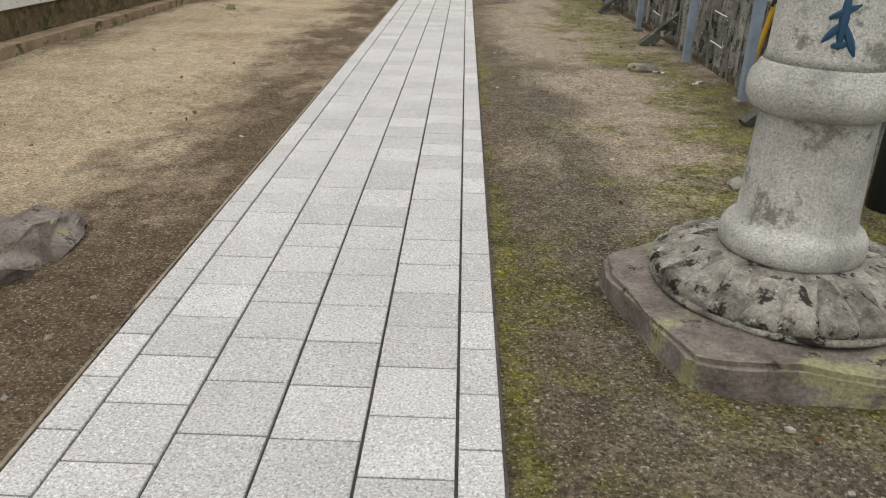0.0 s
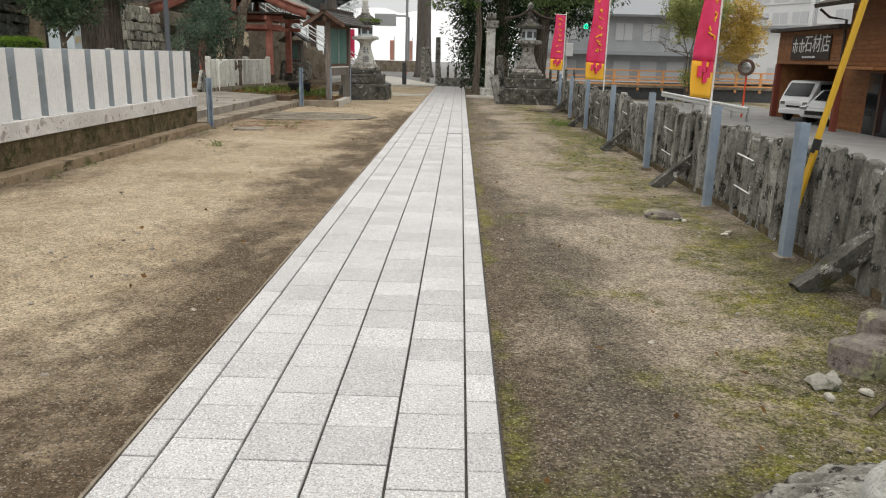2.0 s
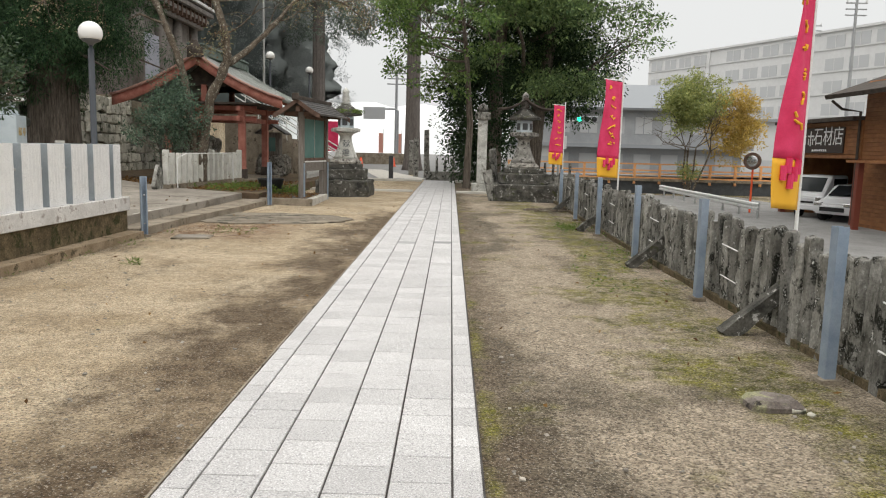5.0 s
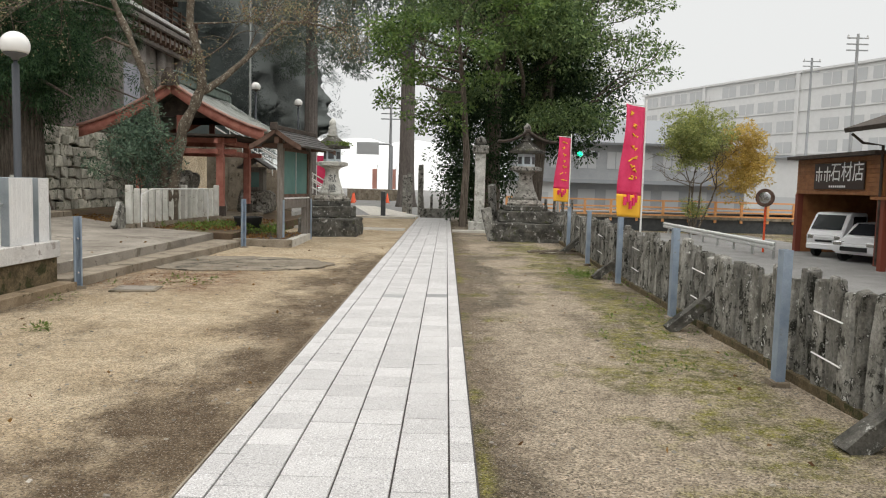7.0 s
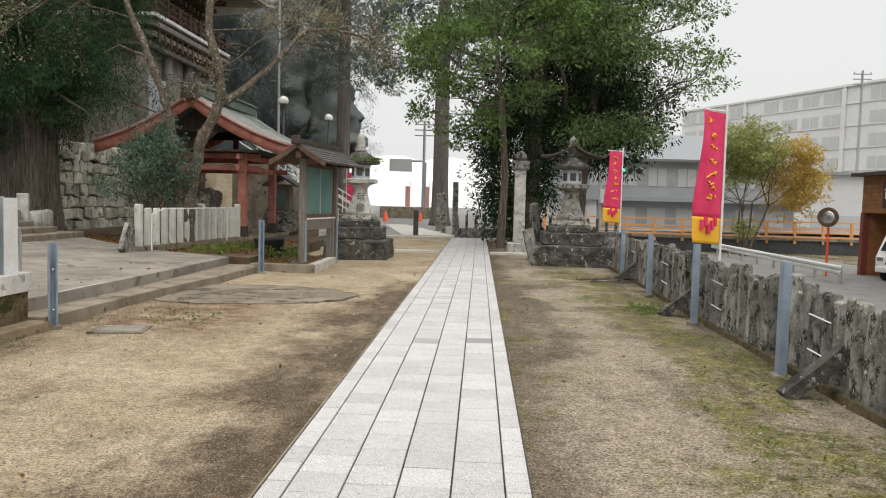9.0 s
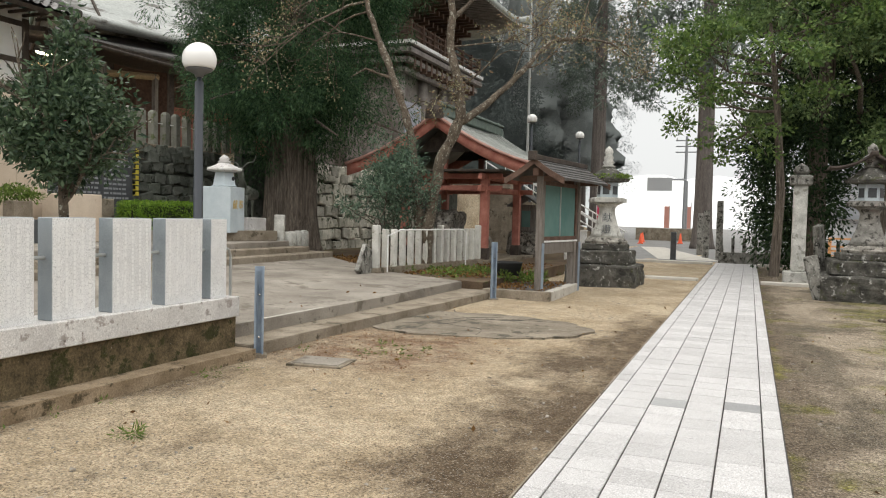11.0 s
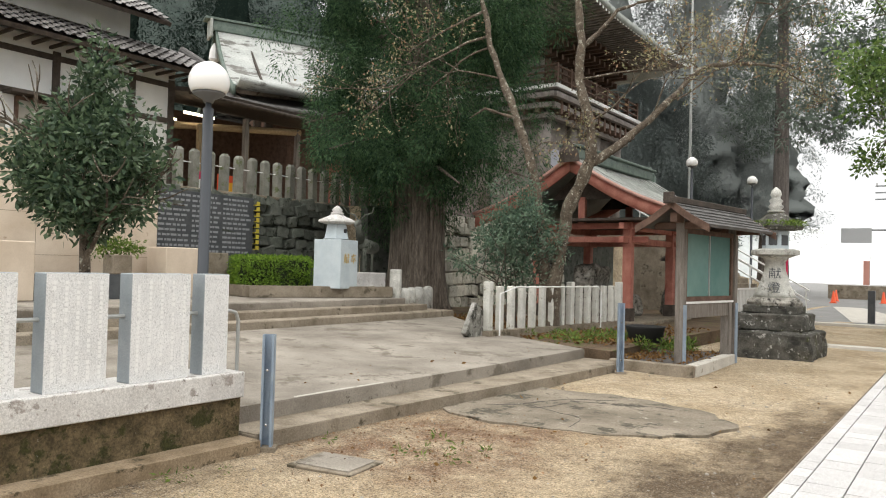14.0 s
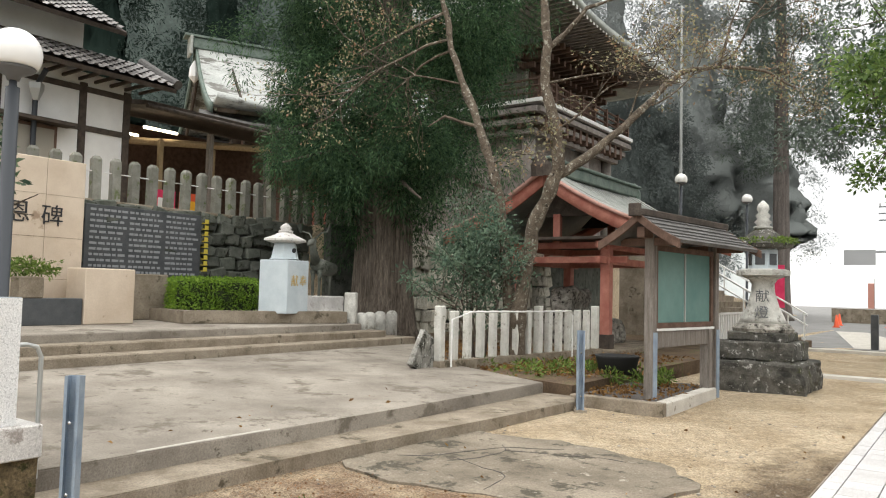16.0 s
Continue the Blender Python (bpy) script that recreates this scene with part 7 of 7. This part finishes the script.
van = thing("mini_truck", (16.34, 36.5, -0.94), "small white mini truck parked nose out in the garage", "truck", rz=212)
part("cab", profile_body([(1.66, 0.35), (1.70, 0.86), (1.60, 1.02), (1.12, 1.72), (0.95, 1.78), (0.0, 1.80), (-0.1, 1.7), (-0.1, 0.35)], 1.46, 0.04), M_CAR, van, "white cab")
part("bed", profile_body([(-0.15, 0.5), (-0.15, 1.0), (-1.65, 1.0), (-1.65, 0.5)], 1.44, 0.02), M_CAR, van, "white load bed")
part("windscreen", thick(sheet([[(1.54, -0.62, 1.10), (1.54, 0.62, 1.10)], [(1.15, -0.58, 1.67), (1.15, 0.58, 1.67)]]), 0.01), M_CAR_GLASS, van, "dark windscreen").matrix_basis = pose(0.03, 0, 0.02)
for s in (-1, 1):
    part("side_window", bx(0.05, 0.95, s * 0.735 - 0.006, s * 0.735 + 0.006, 1.15, 1.65), M_CAR_GLASS, van, "side window")
    part("headlight", bx(1.60, 1.70, s * 0.55 - 0.13, s * 0.55 + 0.13, 0.72, 0.9, bevel=0.02), M_CHROME, van, "headlight")
    for x in (1.05, -0.95):
        wheel(van, x, s * 0.66, 0.27)
part("bumper", bx(1.6, 1.74, -0.7, 0.7, 0.33, 0.55, bevel=0.03), M_CAR, van, "bumper")
part("grille", bx(1.66, 1.70, -0.35, 0.35, 0.62, 0.7), M_RUBBER, van, "dark grille")
car = thing("white_car", (16.65, 34.6, -0.94), "white hatchback parked beside the garage", "car", rz=212)
part("body", profile_body([(1.9, 0.3), (1.95, 0.7), (1.2, 0.92), (0.55, 1.42), (-1.0, 1.48), (-1.75, 1.0), (-1.9, 0.8), (-1.9, 0.3)], 1.66, 0.07), M_CAR, car, "white body")
part("windscreen", thick(sheet([[(1.13, -0.68, 0.98), (1.13, 0.68, 0.98)], [(0.6, -0.58, 1.39), (0.6, 0.58, 1.39)]]), 0.01), M_CAR_GLASS, car, "dark windscreen").matrix_basis = pose(0.03, 0, 0.03)
for s in (-1, 1):
    part("side_window", bx(-1.2, 0.6, s * 0.835 - 0.006, s * 0.835 + 0.006, 0.98, 1.34), M_CAR_GLASS, car, "side window")
    part("headlight", bx(1.75, 1.96, s * 0.62 - 0.16, s * 0.62 + 0.16, 0.62, 0.76, bevel=0.02), M_CHROME, car, "headlight")
    for x in (1.25, -1.2):
        wheel(car, x, s * 0.75, 0.3)
part("grille", bx(1.9, 1.97, -0.5, 0.5, 0.42, 0.58), M_RUBBER, car, "dark grille")

# guard rail, curve mirror, bridge with orange rails
gd = thing("guard_rail", (0, 0, -0.95), "pale dull metal guard rail along the side street", "guard rail", kind="structure")
GA, GB = Vector((12.45, 34.3, 0)), Vector((12.8, 50.0, 0))
gdv = (GB - GA).normalized()
fold = ((0.0, 0.34), (-0.06, 0.38), (-0.06, 0.44), (0.0, 0.49), (-0.06, 0.54), (-0.06, 0.60), (0.0, 0.64))
part("beam", thick(sheet([[p + Vector((x, 0, z)) for x, z in fold] for p in (GA, GB)]), 0.012), M_WHITE_PAINT, gd, "folded pale steel beam")
for k in range(8):
    p = GA + gdv * (0.3 + 2.1 * k)
    part("post", rod([p + Vector((0.08, 0, -0.05)), p + Vector((0.08, 0, 0.66))], 0.055, 10), M_PIPE, gd)
cm = thing("curve_mirror", (13.4, 37.6, -0.95), "round brown-rimmed curve mirror on an orange pole", "traffic mirror")
part("pole", rod([(0, 0, 0), (0, 0, 2.6)], 0.045, 10), M_CONE, cm, "orange pole")
mr = part("mirror_face", lathe([(0.34, 0), (0.33, 0.03), (0.2, 0.06), (0.02, 0.07)], 28), M_CHROME, cm, "convex mirror", True)
mr.matrix_basis = pose(-0.06, -0.05, 2.3, 90, 0, -40)
mh = part("mirror_rim", lathe([(0.33, -0.04), (0.38, -0.04), (0.38, 0.05), (0.34, 0.05)], 28), M_BROWN_WOOD, cm, "dull brown rim", True)
mh.matrix_basis = pose(-0.06, -0.05, 2.3, 90, 0, -40)
bg = thing("bridge_railing", (0, 52, -0.55), "long orange-painted bridge railing", "railing", kind="structure")
for z in (0.55, 0.8, 1.02, 1.42):
    part("rail", bx(3.6, 34, -0.05, 0.05, z, z + 0.09), M_ORANGE_RAIL, bg)
for k in range(20):
    part("post", bx(3.6 + k * 1.6, 3.74 + k * 1.6, -0.07, 0.07, 0.2, 1.5), M_ORANGE_RAIL, bg)
part("deck_edge", bx(3.4, 34, -0.1, 3.0, 0.38, 0.55), M_KERB, bg, "concrete deck edge")
# Dark block stands in for the shaded river channel below the deck.
part("dark_soffit", bx(3.4, 34, 0.1, 2.8, -1.5, 0.38), M_DARK_STONE, bg, "dark block put in as the shade under the deck")

# mid-distance houses and the large pale block
hs = thing("grey_house", (14.5, 72, -1), "grey two-storey house with a slate roof beyond the bridge", "house")
part("wall", bx(-9, 10, -4, 4, 0, 6.4), M_MID_WALL, hs)
part("roof", thick(sheet([[(-10, -5, 6.3), (11, -5, 6.3)], [(-8, 0, 8.6), (9, 0, 8.6)], [(-10, 5, 6.3), (11, 5, 6.3)]]), 0.2), M_MID_ROOF, hs)
part("lower_roof", bx(-9.5, 10.5, -5.2, -3.9, 3.0, 3.3), M_MID_ROOF, hs)
for k in range(8):
    w = part("window", bx(-8.3 + k * 2.3, -6.9 + k * 2.3, -4.06, -4.0, 4.2, 5.6), M_HAZE_DARK, hs, "grey window")
    part("frame", bx(-7.63 + k * 2.3, -7.57 + k * 2.3, -4.09, -4.06, 4.2, 5.6), M_MID_ROOF, w)
    part("window", bx(-8.3 + k * 2.3, -6.9 + k * 2.3, -4.06, -4.0, 0.9, 2.5), M_HAZE_DARK, hs, "grey window")
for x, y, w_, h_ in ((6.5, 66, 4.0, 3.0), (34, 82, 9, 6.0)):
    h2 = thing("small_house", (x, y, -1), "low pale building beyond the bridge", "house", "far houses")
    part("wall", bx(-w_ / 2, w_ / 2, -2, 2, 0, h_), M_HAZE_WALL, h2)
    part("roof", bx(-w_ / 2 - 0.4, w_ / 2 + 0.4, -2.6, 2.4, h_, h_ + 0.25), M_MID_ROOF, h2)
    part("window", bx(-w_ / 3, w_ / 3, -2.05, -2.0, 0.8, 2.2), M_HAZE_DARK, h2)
ap = thing("apartment_block", (41.0, 165.4, -1), "long five-storey block with mist painted into its pale walls", "building", rz=-66.9)
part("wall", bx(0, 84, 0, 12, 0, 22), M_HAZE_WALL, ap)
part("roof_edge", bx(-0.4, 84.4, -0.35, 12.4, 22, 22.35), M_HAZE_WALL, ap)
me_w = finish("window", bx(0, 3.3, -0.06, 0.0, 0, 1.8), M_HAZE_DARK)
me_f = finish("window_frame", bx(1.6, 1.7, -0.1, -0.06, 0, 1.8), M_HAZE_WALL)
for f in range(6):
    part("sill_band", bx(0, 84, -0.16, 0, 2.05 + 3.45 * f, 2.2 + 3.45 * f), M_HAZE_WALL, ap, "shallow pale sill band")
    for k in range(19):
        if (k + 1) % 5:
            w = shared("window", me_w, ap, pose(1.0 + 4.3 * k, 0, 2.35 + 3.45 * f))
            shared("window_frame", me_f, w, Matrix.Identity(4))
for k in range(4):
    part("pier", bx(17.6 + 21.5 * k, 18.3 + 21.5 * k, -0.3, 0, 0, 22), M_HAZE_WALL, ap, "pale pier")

# poles, sign, cones, far flags
for x, y, h in ((-5.4, 77, 9.0), (0.8, 62, 8.5), (37.4, 85, 15.7), (34.0, 70, 15.1)):
    up = thing("utility_pole", (x, y, -0.1), "grey concrete utility pole with cross arms", "utility pole", "utility poles")
    part("pole", rod([(0, 0, 0), (0, 0, h)], [0.17, 0.11], 10), M_MID_WALL, up)
    for k in range(3):
        part("cross_arm", bx(-0.9, 0.9, -0.05, 0.05, h - 0.4 - 0.5 * k, h - 0.3 - 0.5 * k), M_MID_WALL, up)
    for k in (-0.8, 0.8):
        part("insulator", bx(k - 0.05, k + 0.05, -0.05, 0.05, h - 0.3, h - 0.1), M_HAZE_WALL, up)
tl = thing("traffic_light", (6.6, 50.5, -0.9), "horizontal traffic light showing green on a grey pole", "traffic light")
part("pole", rod([(0, 0, 0), (0, 0, 6.0)], 0.09, 10), M_PIPE, tl)
part("arm", rod([(0, 0, 4.3), (2.0, 0, 4.4)], 0.04, 8), M_PIPE, tl)
part("housing", bx(0.9, 2.3, -0.14, 0.1, 4.25, 4.65, bevel=0.05), M_MID_WALL, tl)
for k, c in enumerate((plain("green_signal", (0.02, 0.9, 0.45), 0.4, 0, 1.5), M_DARK_IN, M_DARK_IN)):
    l_ = part("lens", lathe([(0.16, 0), (0.15, 0.02), (0.02, 0.05)], 16), c, tl, "round signal lens")
    l_.matrix_basis = pose(1.15 + 0.45 * k, -0.14, 4.45, 90, 0, 0)
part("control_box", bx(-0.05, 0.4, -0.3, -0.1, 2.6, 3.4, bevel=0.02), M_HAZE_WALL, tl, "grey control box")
rs = thing("road_sign", (-5.0, 74, 0), "grey direction sign on a bent pole", "road sign")
part("pole", rod([(0, 0, 0), (0, 0, 4.9), (-0.3, 0, 5.05), (-1.6, 0, 5.05)], 0.08, 8), M_MID_WALL, rs)
# Panel takes the hazed window colour so that it looks fogged.
part("panel", bx(-3.2, -1.2, -0.1, -0.05, 4.1, 5.2), M_HAZE_DARK, rs, "sign panel seen from the back, fog put into its grey")
for x, y in ((-4.67, 65.2), (-7.0, 62.0), (-7.4, 66)):
    cn = thing("traffic_cone", (x, y, 0.01), "orange traffic cone on the street", "traffic cone", "traffic cones")
    part("cone", lathe([(0.17, 0.04), (0.15, 0.06), (0.04, 0.72), (0.02, 0.73)], 16), M_CONE, cn, "", True)
    part("foot", bx(-0.2, 0.2, -0.2, 0.2, 0, 0.04), M_CONE, cn)
# Banner red is paled here as mist would pale it.
M_FAR_PINK = plain("mist_paled_banner", (0.72, 0.36, 0.29), 0.9)
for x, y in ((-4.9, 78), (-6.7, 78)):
    fl = thing("banner_flag", (x, y, 0.5), "far banner, its orange-red paled in colour for mist", "banner", "far banners")
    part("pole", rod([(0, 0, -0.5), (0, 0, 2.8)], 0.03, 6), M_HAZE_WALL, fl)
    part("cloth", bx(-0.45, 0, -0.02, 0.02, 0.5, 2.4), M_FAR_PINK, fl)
fr = thing("banner_flag", (-5.9, 39.9, 0.1), "red banner beyond the stone lantern", "banner", "magenta shop banners")
part("pole", rod([(0, 0, -0.1), (0, 0, 3.0)], 0.02, 6), M_WHITE_PAINT, fr)
part("cloth", bx(0.02, 0.5, -0.01, 0.01, 1.2, 2.6), M_PINK, fr, "red cloth")
sw_ = part("street_wall", bx(-8.8, -4.2, 72.5, 73.1, 0, 1.0), M_KERB)
tagged(sw_, "low concrete wall along the far street", "wall", kind="structure")
bl = thing("black_marker_post", (-3.0, 41.5, 0), "short black post with a pale cap beside the street", "post")
part("post", bx(-0.11, 0.11, -0.11, 0.11, -0.05, 1.15, bevel=0.02), M_DARK_STONE, bl)

# ---- fine ground clutter ----
pb = bmesh.new()
for i in range(3600):
    x = random.choice((random.uniform(-5, -1.4), random.uniform(0.25, 2.9)))
    y, s = random.uniform(1.3, 24), random.choice((0.004, 0.005, 0.006, 0.008, 0.012)) * random.uniform(0.6, 1.3)
    box(pb, -s, s, -s * 0.8, s * 0.8, -s * 0.3, s * 0.55, m=pose(x, y, 0, random.uniform(-20, 20), random.uniform(-20, 20), random.uniform(0, 360)))
pb_ob = part("pebbles", pb, material("pebble_grey", (0.2, 0.175, 0.145), (0.40, 0.365, 0.31), 5.0, 0.9, 0.3, vary=0.4, island=True))
tagged(pb_ob, "scattered small grey pebbles on the sandy yard", "pebbles", kind="stuff")
lp = np.column_stack([np.where(rng_np.random(170) < 0.6, rng_np.uniform(-5, -1.4, 170), rng_np.uniform(0.25, 2.9, 170)), rng_np.uniform(1.5, 24, 170), np.full(170, 0.02)])
ll = new("fallen_leaves", leaf_mesh("fallen_leaves", lp, rng_np.normal(0, 1, (170, 3)) * (1, 1, 0.1), 0.045, 0.026, M_LEAF_LITTER))
tagged(ll, "scattered dry brown leaves on the ground", "leaves", kind="stuff")
tp_ = np.column_stack([rng_np.uniform(-11.2, -5.7, 260), rng_np.uniform(15, 24, 260), np.full(260, 0.29)])
ll = new("fallen_leaves", leaf_mesh("fallen_leaves", tp_, rng_np.normal(0, 1, (260, 3)) * (1, 1, 0.1), 0.06, 0.035, M_LEAF_LITTER))
tagged(ll, "scattered dry leaves on the concrete terrace", "leaves", kind="stuff")
bp = np.concatenate([np.column_stack([rng_np.normal(-10.6, 0.9, 420), rng_np.normal(27.2, 0.7, 420), rng_np.uniform(0.30, 0.34, 420)]), np.column_stack([rng_np.normal(-6.4, 0.7, 240), rng_np.normal(25.2, 0.5, 240), rng_np.uniform(0.30, 0.34, 240)])])
ll = new("fallen_leaves", leaf_mesh("fallen_leaves", bp, rng_np.normal(0, 1, (660, 3)) * (1, 1, 0.25), 0.09, 0.04, M_LEAF_LITTER))
tagged(ll, "brown leaf litter on the earth bank", "leaves", kind="stuff")
rp = np.column_stack([np.clip(rng_np.normal(-4.1, 0.5, 500), -4.95, -2.6), rng_np.normal(17.3, 0.75, 500), np.full(500, 0.015)])
ll = new("fallen_leaves", leaf_mesh("fallen_leaves", rp, rng_np.normal(0, 1, (500, 3)) * (1, 1, 0.15), 0.026, 0.018, leafy("reddish_chips", (0.16, 0.085, 0.045), (0.42, 0.25, 0.14), 0.8)))
tagged(ll, "reddish-brown leaf litter and chips beside the step", "leaves", kind="stuff")
gc = np.concatenate([np.column_stack([rng_np.normal(x, sx, n_), rng_np.normal(y, sy, n_), np.full(n_, 0.03)]) for x, y, sx, sy, n_ in ((2.45, 19.2, 0.18, 0.25, 60), (-4.0, 13.3, 0.05, 0.05, 8), (-3.9, 17.0, 0.25, 0.2, 14), (2.0, 12.8, 0.2, 0.6, 12), (2.6, 15.5, 0.15, 1.5, 20), (-4.85, 12.0, 0.1, 2.0, 20))])
wob = new("weeds", leaf_mesh("weeds", *clump_points(gc, 14, 0.05), 0.05, 0.012, M_WEED))
tagged(wob, "small tufts of green weed in the yard", "weeds", kind="stuff")
yg = thing("guy_wire_guard", (2.63, 7.13, -0.0), "yellow plastic guard on a slanting guy wire", "guy wire guard")
part("anchor_plate", bx(-0.012, 0.012, -0.04, 0.04, 0.0, 0.88, m=pose(0, 0, 0, 0, 10.6, 0), bevel=0.004), M_YELLOW_PAINT, yg, "flat yellow anchor strap")
part("turnbuckle", rod([(0.155, 0, 0.84), (0.175, 0, 0.95)], 0.032, 10), M_RUBBER, yg, "dark fitting")
part("guard", rod([(0.168, 0.01, 0.92), (0.40, 0.01, 2.15)], 0.025, 10), M_YELLOW_PAINT, yg, "yellow sleeve")
part("guard_cap", rod([(0.398, 0.01, 2.14), (0.411, 0.01, 2.2)], 0.03, 10), M_RUBBER, yg, "black end cap")
part("wire", rod([(0.41, 0.01, 2.2), (0.9, 0.01, 4.8)], 0.006, 6), M_PIPE, yg)

# ---- stones and paving pieces ----
stone_wall(ret, -15.2, 21.0, 30.2, 0.75, 3.3, 0.45, 0.29, M_WALLSTONE, 1)
stone_wall(rub, -14.28, 29.2, 40.0, 0.2, 3.3, 0.5, 0.40, M_PALE_RUBBLE, 11)

path = thing("paved_path", (0, 0, 0), "straight path of pale speckled granite paving slabs", "pavement", kind="structure")
part("joint_bed", bx(-1.292, 0.172, -4, 40.6, -0.08, 0.014), M_JOINT, path, "dark joint bed")
part("edge_strip", bx(-1.306, -1.292, -4, 40.6, -0.08, 0.024), M_KERB, path, "brown edge strip")


def tile_mesh(w, mat):
    bm = bx(-w / 2 + 0.0055, w / 2 - 0.0055, -0.1417, 0.1417, -0.04, 0.0, bevel=0.003)
    return finish("tile", bm, mat)


TILES = {(round(b - a, 3), d): tile_mesh(b - a, d) for a, b in zip(XJ, XJ[1:]) for d in (M_TILE, M_TILE_DARK)}
far = bmesh.new()
OFFS = (0.118, 0.265, 0.118, 0.110, 0.243, 0.090)
PITCH = 0.291
for c, (a, b) in enumerate(zip(XJ, XJ[1:])):
    k = -14
    while k < 138:
        y = OFFS[c] + PITCH * (k + 0.5)
        z = 0.03 + random.uniform(-0.0012, 0.0012)
        if 1.2 < y < 16.4:
            mt = M_TILE_DARK if 15.9 < y < 16.25 and 0 < c < 5 and c % 2 == 0 else M_TILE
            shared("tile", TILES[(round(b - a, 3), mt)], path, pose((a + b) / 2, y, z, random.uniform(-0.12, 0.12), random.uniform(-0.12, 0.12), 0))
        else:
            box(far, a + 0.0055, b - 0.0055, y - 0.1417, y + 0.1417, z - 0.04, z)
        k += 1
M_TILE_FAR = material("granite_paving_far", (0.49, 0.475, 0.468), (0.59, 0.575, 0.566), 2.0, 0.75, 0.5, spots=(0.37, 0.36, 0.36), spot_scale=95.0, spot_at=0.57, patches=(0.70, 0.695, 0.69), patch_scale=120.0, patch_at=0.59, speck=1.5, vary=0.09, grain=110.0, grain_amount=0.42, island=True)
tagged(part("far_tiles", far, M_TILE_FAR, path, "pale granite slabs further off"), kind="stuff")
